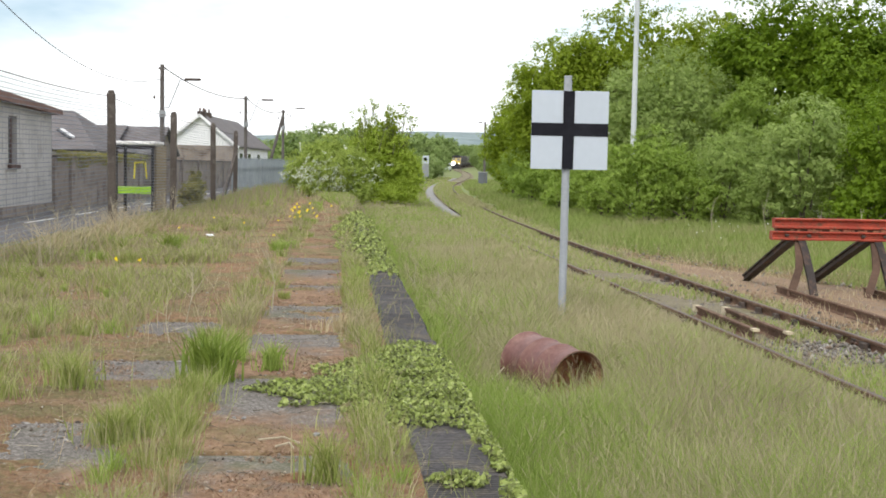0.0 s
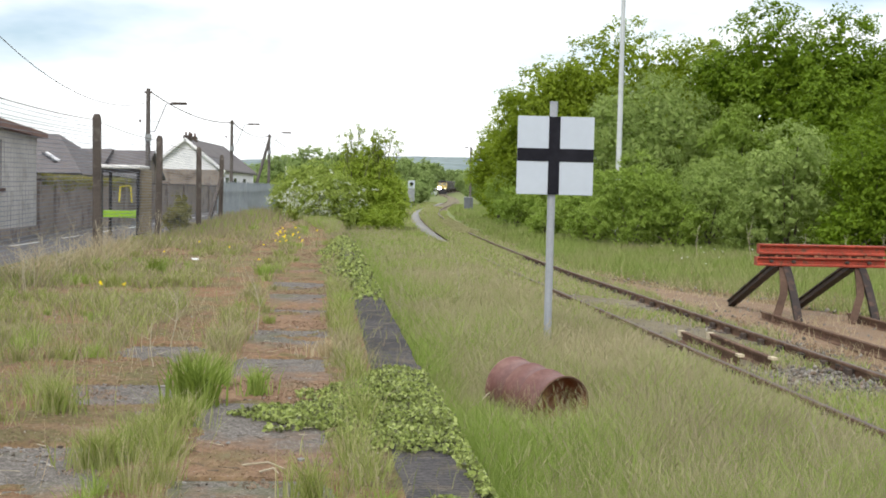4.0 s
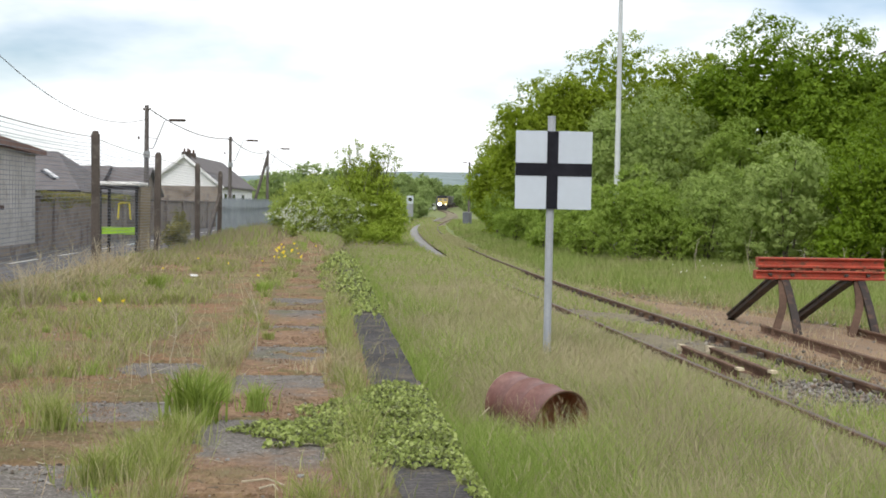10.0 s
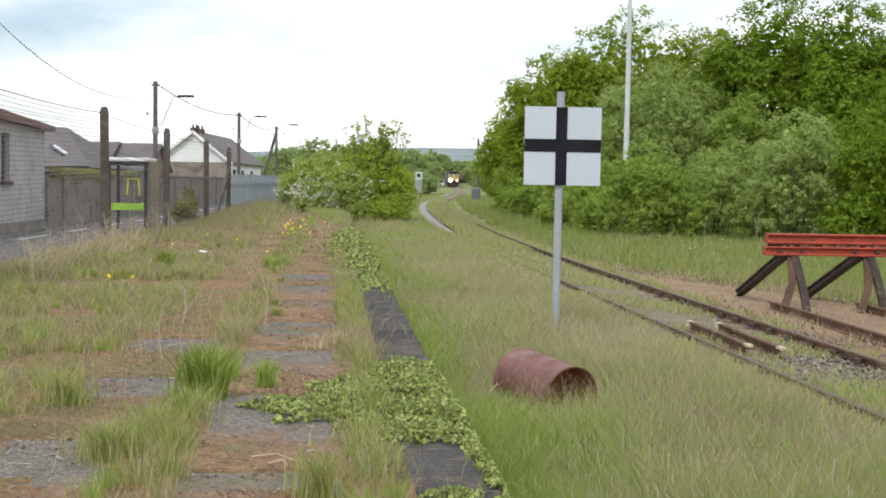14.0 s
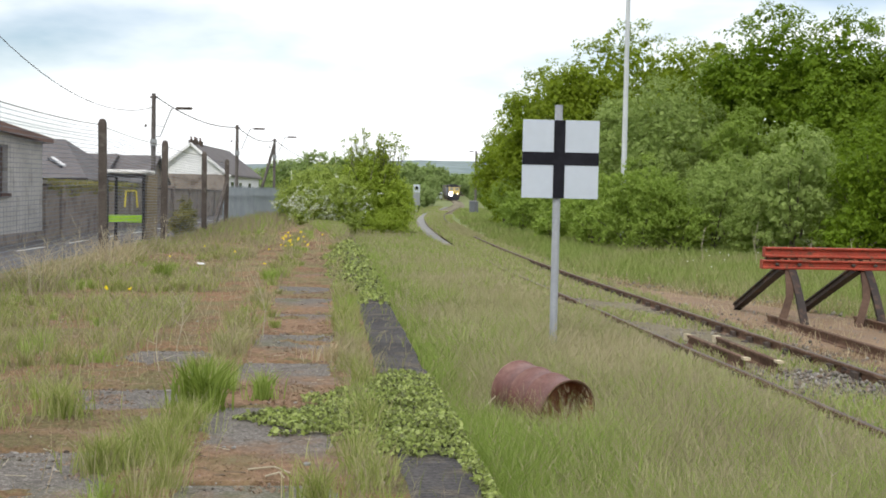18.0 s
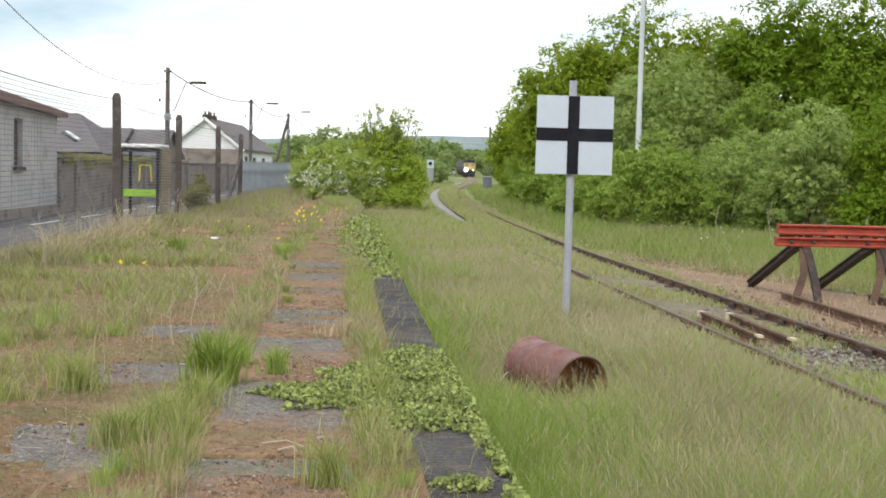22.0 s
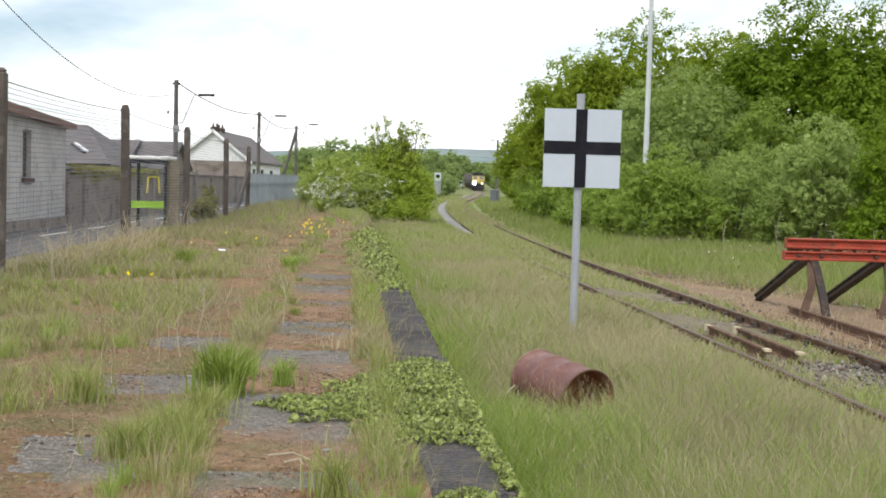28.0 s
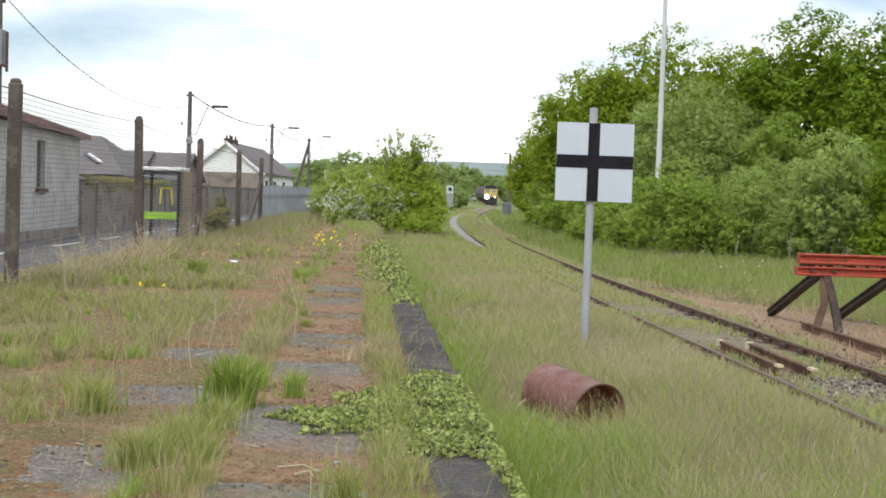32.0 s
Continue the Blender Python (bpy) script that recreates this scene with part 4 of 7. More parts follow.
def hipped(name, label, x0, x1, y0, y1, z0, eave, ridge, inset, wall):
    """A low house under a hipped roof."""
    h = thing(name, label, "house", pose((x0 + x1) / 2, (y0 + y1) / 2, z0))
    hx, hy, e, t = (x1 - x0) / 2, (y1 - y0) / 2, eave - z0, ridge - z0
    part("wall", bbox(-hx + 0.3, hx - 0.3, -hy + 0.3, hy - 0.3, -0.3, e + 0.02), wall, h)
    bm = bmesh.new()
    low = [bm.verts.new(p) for p in ((-hx, -hy, e), (hx, -hy, e), (hx, hy, e), (-hx, hy, e))]
    a, b = bm.verts.new((-hx + inset, 0, t)), bm.verts.new((hx - inset, 0, t))
    for f in ((low[0], low[1], b, a), (low[2], low[3], a, b), (low[1], low[2], b), (low[3], low[0], a), low[::-1]):
        bm.faces.new(f)
    bmesh.ops.recalc_face_normals(bm, faces=bm.faces)
    part("roof", bm, SLATE, h, "hipped grey slate roof")
    part("gutter", bar(bmesh.new(), (-hx, -hy - 0.05, e), (hx, -hy - 0.05, e), 0.1, 0.1), DARK_FRAME, h)
    return h


def houses():
    h = gabled("white_bungalow", "white gabled bungalow with a slate roof and chimney", -21.9, -16.3, 95, 112, 0.5, 3.55, 5.75, WHITE_WALL)
    part("lower_wall", bbox(-2.82, 2.82, -8.53, -8.45, -0.2, 2.95), RENDER_BROWN, h, "brown rendered lower wall")
    part("barge_board", bar(bmesh.new(), (-3.1, -8.82, 2.82), (0.02, -8.82, 5.32), 0.05, 0.2), WHITE_WALL, h, "white barge board")
    part("barge_board", bar(bmesh.new(), (3.1, -8.82, 2.82), (-0.02, -8.82, 5.32), 0.05, 0.2), WHITE_WALL, h, "white barge board")
    for y in (-7.8, -5.6):
        c = part("chimney", bbox(-0.3, 0.3, y - 0.4, y + 0.4, 4.9, 5.62, 0.03), DARK_STEEL, h, "dark brick chimney stack")
        for dx in (-0.14, 0.14):
            part("pot", tube(bmesh.new(), (dx, y, 5.62), (dx, y, 5.9), 0.09, 0.07, 8), DARK_WOOD, c)
    for y in (-6, -2, 3):
        w = part("window", bbox(2.79, 2.84, y - 0.6, y + 0.6, 1.2, 2.4), DARK_GLASS, h, "dark window pane")
        part("frame", bbox(2.81, 2.88, y - 0.7, y + 0.7, 1.08, 1.2), WHITE_WALL, w)
    g = hipped("slate_bungalow", "low house with a hipped grey slate roof and skylight", -31.0, -16.4, 57.5, 66, 0.4, 2.5, 4.55, 2.4, RENDER_GREY)
    k = (4.55 - 2.5) / 4.25
    sl = part("skylight", bar(bmesh.new(), (5.85, -3.05, 2.1 + k * 1.20 + 0.06), (4.95, -2.15, 2.1 + k * 2.10 + 0.06), 0.10, 0.08), WHITE_WALL, g, "pale-framed roof light")
    part("pane", bar(bmesh.new(), (5.72, -3.15, 2.1 + k * 1.10 + 0.05), (4.82, -2.25, 2.1 + k * 2.00 + 0.05), 0.14, 0.08), DARK_GLASS, sl)
    part("chimney", bbox(-3.4, -2.6, -0.3, 0.3, 3.9, 5.0, 0.03), RENDER_GREY, g, "rendered chimney")
    gabled("slate_terrace", "long slate roof of a low house behind the wall", -28, -21.0, 76, 83, 0.5, 2.6, 4.25, RENDER_BROWN, False)
    gabled("slate_terrace", "short slate roof of a low house behind the wall", -20.7, -18.4, 77, 83, 0.5, 2.6, 4.2, RENDER_BROWN, False)


houses()


def telegraph_pole(x, y, z0, top, lamp_reach, lamp_z, group="telegraph poles", stay=False, transformer=False):
    p = thing("telegraph_pole", "wooden telegraph pole carrying a street lamp bracket" if lamp_reach else "wooden telegraph pole with a grey equipment box", "utility pole", pose(x, y, z0), group)
    t = top - z0
    part("pole", tube(bmesh.new(), (0, 0, -0.3), (0, 0, t), 0.15, 0.11, 10), POLE_WOOD, p)
    part("insulator", bbox(-0.2, 0.2, -0.05, 0.05, t - 0.25, t - 0.15), DARK_STEEL, p)
    if lamp_reach:
        a = lamp_z - z0
        arm = part("lamp_arm", tubes([((0.05, 0, a - 1.5), (0.35, 0, a - 1.5)), ((0.35, 0, a - 1.5), (0.95, 0, a - 0.02)), ((0.95, 0, a - 0.02), (lamp_reach - 0.7, 0, a + 0.02))], 0.035), GALV, p, "thin lamp bracket")
        bm = bbox(lamp_reach - 0.75, lamp_reach + 0.1, -0.12, 0.12, a - 0.05, a + 0.08, 0.04)
        part("lantern", bm, DARK_STEEL, arm, "grey lantern head")
        part("lamp_stay", tubes([((0.05, 0, a - 0.92), (0.60, 0, a - 0.98))], 0.022), GALV, p)
        spool = part("side_insulator", tube(bmesh.new(), (-0.42, 0, a - 1.02), (-0.42, 0, a - 0.86), 0.06, 0.045, 8), DARK_STEEL, p, "small dark insulator on a wire hook")
        part("hook", tubes([((-0.42, 0, a - 0.9), (-0.1, 0, a - 0.95))], 0.008), DARK_STEEL, spool)
        part("box", bbox(-0.12, 0.22, -0.22, -0.10, a - 2.0, a - 1.65, 0.02), GREY_BOX, p)
    if stay:
        part("stay", tube(bmesh.new(), (0.0, 0, t - 0.5), (-1.6, -0.4, 0), 0.13, 0.15, 8), POLE_WOOD, p, "raking prop pole")
    if transformer:
        part("equipment_box", bbox(-0.5, 0.22, -0.3, 0.3, 5.5, 6.7, 0.04), GREY_BOX, p, "grey equipment box")
        part("bracket", tubes([((0.1, -0.2, 5.6), (0.36, -0.2, 5.45)), ((0.36, -0.2, 6.6), (0.36, -0.2, 5.3))], 0.05), DARK_STEEL, p)


telegraph_pole(-15.85, 40.5, 0.35, 8.2, 0, 0, transformer=True)
telegraph_pole(-15.08, 65, 0.4, 7.2, 1.95, 6.42)
telegraph_pole(-14.89, 91, 0.5, 7.1, 1.95, 6.82)
telegraph_pole(-15.16, 114, 0.6, 7.2, 1.95, 7.35, stay=True)


def cable(points, sag, label, thick=0.016):
    """One unbroken run that hangs in a curve from each fixing to the next."""
    line = [Vector(points[0])]
    for a, b in zip(points, points[1:]):
        a, b = Vector(a), Vector(b)
        for i in range(1, 15):
            t = i / 14
            line.append(a.lerp(b, t) - Vector((0, 0, sag * 4 * t * (1 - t))))
    bm = bmesh.new()
    n = 5
    rings = []
    for p in line:
        rings.append([bm.verts.new(p + Vector((thick * math.cos(6.2832 * i / n), 0, thick * math.sin(6.2832 * i / n)))) for i in range(n)])
    for r0, r1 in zip(rings, rings[1:]):
        for i in range(n):
            bm.faces.new((r0[i], r0[(i + 1) % n], r1[(i + 1) % n], r1[i]))
    bm.faces.new(rings[0][::-1])
    bm.faces.new(rings[-1])
    bmesh.ops.recalc_face_normals(bm, faces=bm.faces[:])
    ob = new("overhead_cable", mesh_of("overhead_cable", bm, DARK_STEEL))
    tagged(ob, label, "cable")


cable([(-15.55, 40.5, 8.05), (-15.0, 65, 6.5)], 1.35, "thin dark cable slung between the poles")
cable([(-15.0, 65, 7.05), (-14.85, 91, 6.95), (-15.1, 114, 7.05)], 0.5, "thin dark cable slung along the street poles", 0.032)
cable([(-15.1, 114, 7.05), (-15.8, 175, 7.2)], 0.8, "thin dark cable running off down the street", 0.03)


def yard_mast():
    m = thing("lamp_mast", "tall slim pale grey yard lamp mast", "lamp mast", pose(8.68, 56.5, 0.0, 0, 0.1, 0))
    part("mast", tube(bmesh.new(), (0, 0, -0.3), (0, 0, 17), 0.14, 0.08, 12), MAST_PAINT, m)
    part("base_plate", bbox(-0.3, 0.3, -0.3, 0.3, -0.1, 0.05, 0.02), GALV, m)
    s = thing("street_lamp", "grey street lamp rising behind the trees", "street lamp", pose(25.05, 70, -0.25))
    part("column", tube(bmesh.new(), (0, 0, -0.1), (0, 0, 11.2), 0.09, 0.06, 10), GALV, s)
    part("arm", tubes([((0, 0, 11.15), (0.9, 0, 11.6))], 0.04), GALV, s)
    part("lantern", bar(bmesh.new(), (0.7, 0, 11.5), (1.35, 0, 11.75), 0.25, 0.13), DARK_STEEL, s, "grey lantern head")


yard_mast()


def lineside():
    z = float(rise(130)) - 0.1
    s = thing("marker_sign", "white board with a black disc on a post by the line", "railway sign", pose(-2.08, 130, z))
    part("post", tube(bmesh.new(), (0, 0, -0.3), (0, 0, 2.4), 0.06, None, 8), SIGN_POST, s)
    part("board", bbox(-0.36, 0.36, -0.1, -0.06, 2.3, 3.15, 0.01), SIGN_WHITE, s, "white board")
    part("disc", tube(bmesh.new(), (0, -0.13, 2.76), (0, -0.105, 2.76), 0.2, 0.2, 20), SIGN_BLACK, s, "black disc")
    part("lower_plate", bbox(-0.36, 0.36, -0.1, -0.06, 0.9, 2.26, 0.01), GREY_BOX, s, "grey lower plate")
    zc = float(rise(140)) - 0.15
    for x, w in ((4.2, 0.36), (4.75, 0.12)):
        c = thing("relay_cabinet", "grey lineside equipment cabinet", "cabinet", pose(x, 140, zc), "lineside cabinets")
        part("body", bbox(-w, w, -0.3, 0.3, 0.0, 1.45, 0.03), CABINET_GREY, c)
        part("lid", bbox(-w - 0.04, w + 0.04, -0.34, 0.34, 1.45, 1.53, 0.02), GALV, c)
        part("door", bbox(-w + 0.06, w - 0.06, -0.325, -0.302, 0.15, 1.35, 0.01), CABINET_GREY, c)
    zf = float(rise(150)) - 0.2
    p = thing("telegraph_pole", "dark wooden pole with a small lamp beside the line", "utility pole", pose(4.85, 150, zf), "telegraph poles")
    part("pole", tube(bmesh.new(), (0, 0, -0.2), (0.0, 0, 7.6), 0.15, 0.12, 8), POLE_WOOD, p)
    part("lamp_arm", tubes([((0, 0, 7.5), (-0.5, 0, 7.55))], 0.03), GALV, p)
    part("lantern", bbox(-0.85, -0.35, -0.12, 0.12, 7.48, 7.6, 0.02), DARK_STEEL, p)
    part("stay", tubes([((0.05, 0, 7.0), (1.0, 0, 5.4))], 0.06), POLE_WOOD, p)
    w = thing("grey_van", "small pale grey van standing near the far crossing", "van", pose(0.6, 300, float(rise(300)) - 0.1))
    part("body", bbox(-0.9, 0.9, -2, 2, 0.35, 1.9, 0.15), MAST_PAINT, w)
    part("windscreen", bbox(-0.75, 0.75, -2.02, -1.98, 1.15, 1.7), DARK_GLASS, w)
    for x in (-0.75, 0.75):
        for y in (-1.3, 1.3):
            part("wheel", tube(bmesh.new(), (x - 0.1, y, 0.32), (x + 0.1, y, 0.32), 0.32, None, 12), LOCO_ROOF, w)


lineside()


# ---------------------------------------------------------------- trees and bushes
OAK = plant("oak_leaves", [(0.19, 0.262, 0.016), (0.23, 0.31, 0.021), (0.27, 0.355, 0.027), (0.31, 0.40, 0.035)], rough=0.55, through_light=0.5)
WILLOW = plant("willow_leaves", [(0.279, 0.370, 0.101), (0.316, 0.410, 0.120), (0.353, 0.450, 0.138), (0.391, 0.490, 0.156)], rough=0.55, through_light=0.5)
SHRUB = plant("shrub_leaves", [(0.233, 0.325, 0.052), (0.274, 0.380, 0.066), (0.316, 0.430, 0.083), (0.358, 0.475, 0.103)], rough=0.55, through_light=0.5)
PALE_SHRUB = plant("pale_shrub_leaves", [(0.260, 0.345, 0.087), (0.298, 0.395, 0.101), (0.335, 0.435, 0.120), (0.372, 0.475, 0.138)], rough=0.55, through_light=0.5)
HAW = plant("hawthorn_leaves", [(0.297, 0.376, 0.080), (0.355, 0.440, 0.098), (0.408, 0.493, 0.119), (0.456, 0.541, 0.143)], rough=0.55, through_light=0.5)
# leaf tones paled to carry the air's haze over far trees
HAZY_LEAF = plant("hazed_distant_leaves", [(0.260, 0.348, 0.117), (0.307, 0.400, 0.143), (0.366, 0.452, 0.182)], rough=0.9, through_light=0.5)
ELDER = plant("dark_green_leaves", [(0.121, 0.200, 0.009), (0.149, 0.240, 0.013), (0.181, 0.280, 0.017), (0.214, 0.320, 0.023)], rough=0.55, through_light=0.45)
IVY = plant("ivy_leaves", [(0.10, 0.105, 0.05), (0.17, 0.195, 0.065), (0.24, 0.29, 0.085), (0.31, 0.38, 0.105), (0.38, 0.45, 0.13), (0.46, 0.52, 0.19)], rough=0.4)
SCRUB = plant("scrub_leaves", [(0.17, 0.17, 0.04), (0.23, 0.225, 0.055), (0.28, 0.265, 0.07), (0.30, 0.24, 0.10)], rough=0.6)
HAZEL = plant("hazel_leaves", [(0.260, 0.346, 0.039), (0.334, 0.432, 0.055), (0.407, 0.513, 0.073), (0.476, 0.582, 0.105)], rough=0.55, through_light=0.5)
BLOSSOM = plant("white_blossom", [(0.62, 0.64, 0.52), (0.75, 0.76, 0.66)], rough=0.7)
FLOWER = plant("yellow_flower", [(0.80, 0.60, 0.015), (0.85, 0.70, 0.03)], rough=0.6)
DAISY = plant("white_flower", [(0.70, 0.70, 0.62), (0.78, 0.78, 0.72)], rough=0.6)
BLADE = plant("grass_blades", [(0.17, 0.215, 0.044), (0.24, 0.295, 0.062), (0.31, 0.36, 0.100), (0.38, 0.39, 0.156), (0.42, 0.37, 0.225)],
              [(0.25, 0.24, 0.112), (0.33, 0.30, 0.156), (0.39, 0.34, 0.206), (0.45, 0.37, 0.263)], 0.6, (0.50, 0.70))
MEADOW = plant("meadow_blades", [(0.20, 0.29, 0.050), (0.26, 0.36, 0.069), (0.32, 0.415, 0.098), (0.38, 0.45, 0.138)], through_light=0.45)
MEADOW_DRY = plant("beige_meadow_blades", [(0.26, 0.28, 0.113), (0.34, 0.33, 0.162), (0.40, 0.365, 0.205), (0.45, 0.395, 0.243), (0.31, 0.34, 0.130), (0.50, 0.445, 0.292)], through_light=0.45, rough=0.75)
WEATHERED = plant("weathered_grass", [(0.27, 0.235, 0.146), (0.33, 0.275, 0.185), (0.38, 0.31, 0.224), (0.31, 0.29, 0.168)], rough=0.85, through_light=0.4)
STRAW = plant("dry_straw", [(0.40, 0.33, 0.18), (0.50, 0.42, 0.26), (0.58, 0.50, 0.34), (0.44, 0.32, 0.18)], rough=0.8)
SEED = plant("grass_seed_heads", [(0.36, 0.32, 0.18), (0.43, 0.37, 0.23), (0.50, 0.44, 0.29), (0.40, 0.34, 0.21)], rough=0.85)
DOCK = plant("broad_weed_leaves", [(0.130, 0.189, 0.028), (0.180, 0.244, 0.039), (0.230, 0.304, 0.061)], rough=0.5)
MOSS = plant("moss_tufts", [(0.209, 0.137, 0.093), (0.267, 0.174, 0.121), (0.323, 0.226, 0.166), (0.267, 0.216, 0.132)], rough=0.95, through_light=0.1)


def unit(v):
    return v / np.maximum(np.linalg.norm(v, axis=1, keepdims=True), 1e-6)


def leaf_arrays(centres, normals, size, spread, r, narrow=0.62):
    """Small kite-shaped leaves set at the given places."""
    n = len(centres)
    up = unit(normals + r.normal(size=(n, 3)) * spread)
    side = unit(np.cross(up, r.normal(size=(n, 3))))
    fwd = np.cross(up, side)
    s = (size * r.uniform(0.6, 1.35, n))[:, None]
    v = np.empty((n, 4, 3))
    v[:, 0] = centres - fwd * s * 0.5
    v[:, 1] = centres + side * s * narrow * 0.5 + fwd * s * 0.05
    v[:, 2] = centres + fwd * s * 0.6 - up * s * 0.12
    v[:, 3] = centres - side * s * narrow * 0.5 + fwd * s * 0.05
    return v.reshape(-1, 3), np.arange(n * 4).reshape(n, 4)


def crown_points(blobs, boughs, per_bough, bough_r, r, inner=0.6, floor=None, under=False):
    """Boughs over the skins of a few overlapping lobes, sprays on each bough, leaves round each spray."""
    vol = np.array([(b[3] * b[4] * b[5]) ** 0.67 for b in blobs])
    pick = r.choice(len(blobs), boughs, p=vol / vol.sum())
    b = np.array(blobs)[pick]
    d = unit(r.normal(size=(boughs, 3)))
    if not under:
        d[:, 2] = np.where(d[:, 2] < -0.35, -d[:, 2], d[:, 2])
    rad = inner + (1 - inner) * r.uniform(0, 1, boughs) ** 0.5
    c = b[:, :3] + d * b[:, 3:6] * rad[:, None]
    size = bough_r * r.uniform(0.55, 1.4, boughs)
    sprays = 7
    out = np.repeat(d, sprays, 0)
    e = unit(r.normal(size=(boughs * sprays, 3)) + out * 0.7 + np.array([0, 0, 0.45]))
    centre = np.repeat(c, sprays, 0) + e * (np.repeat(size, sprays) * r.uniform(0.45, 1.0, len(e)))[:, None]
    k = max(3, per_bough // sprays)
    g = unit(r.normal(size=(len(e) * k, 3))) * (1.7 * r.uniform(0, 1, len(e) * k) ** 0.4)[:, None]
    es, width = np.repeat(e, k, 0), np.repeat(np.repeat(size, sprays), k) * 0.25
    pts = np.repeat(centre, k, 0) + (g + es * 0.6) * width[:, None] * np.array([1, 1, 0.8])
    nor = unit(es * 0.8 + unit(g) * 0.7 + np.array([0, 0, 0.5]))
    if floor is not None:
        keep = pts[:, 2] > floor
        pts, nor = pts[keep], nor[keep]
    return pts, nor, c


def tree(name, label, category, base, blobs, material, boughs, per_bough, leaf, bough_r, seed, trunk_r=0.16, group="", floor=None, inner=0.5, narrow=0.62, under=False):
    r = np.random.default_rng(seed)
    t = thing(name, label, category, pose(*base), group)
    local = [(b[0] - base[0], b[1] - base[1], b[2] - base[2], *b[3:]) for b in blobs]
    pts, nor, cs = crown_points(local, boughs, per_bough, bough_r, r, inner, floor, under)
    v, f = leaf_arrays(pts, nor, leaf, 0.3, r, narrow)
    # the leaves deep inside are larger and fewer
    shape = np.array(local)
    inside = shape[r.choice(len(shape), boughs * 13, p=(shape[:, 3] * shape[:, 5]) / (shape[:, 3] * shape[:, 5]).sum())]
    q = inside[:, :3] + unit(r.normal(size=(len(inside), 3))) * inside[:, 3:6] * (0.82 * r.uniform(0.2, 1, len(inside)) ** 0.5)[:, None]
    vi, fi = leaf_arrays(q, unit(r.normal(size=q.shape) + np.array([0, -0.5, 0.3])), leaf * 1.9, 0.5, r, 0.7)
    f = np.concatenate([f, fi + len(v)])
    v = np.concatenate([v, vi])
    part("crown", array_mesh("crown", v, [f], material), None, t, "dense leafy crown")
    bm = bmesh.new()
    top = max(b[2] for b in local)
    if trunk_r > 0.1:
        last, rad = Vector((0, 0, -0.3)), trunk_r
        for k in range(1, 5):
            p = Vector((0.12 * math.sin(seed + k), 0.12 * math.cos(seed * 2 + k), top * 0.9 * k / 4))
            tube(bm, last, p, rad, rad * 0.8, 8)
            last, rad = p, rad * 0.8
    n_limbs = 10 if trunk_r > 0.1 else 7
    for k in range(n_limbs):
        c = Vector(cs[r.integers(len(cs))])
        a = Vector((0.1 * math.sin(k), 0.1 * math.cos(k), (top * 0.35 if trunk_r > 0.1 else -0.1)))
        mid = a.lerp(c, 0.5) + Vector((0, 0, 0.12 * c.z))
        tube(bm, a, mid, trunk_r * 0.45 + 0.015, trunk_r * 0.3 + 0.01, 6)
        tube(bm, mid, c, trunk_r * 0.3 + 0.01, 0.012, 5)
    part("trunk", bm, TRUNK, t, "rough bark")
    return t


def lobes(x, y, z0, top, hw, r, depth=None, n=6):
    """A dome with smaller lumps on it that fill a crown of that height and half width."""
    depth, h = depth or hw, top - z0
    out = [(x, y, z0 + 0.44 * h, hw * 0.9, depth * 0.9, h * 0.5)]
    for k in range(n):
        a = 6.2832 * k / n + r.uniform(-0.4, 0.4)
        up = r.uniform(-0.25, 0.6)
        flat = math.sqrt(1 - up * up) * 0.72
        s = r.uniform(0.26, 0.38)
        out.append((x + math.cos(a) * hw * flat, y + math.sin(a) * depth * flat, z0 + 0.44 * h + up * h * 0.42, hw * s, depth * s, min(h * 0.25, hw * s * 1.1)))
    return out


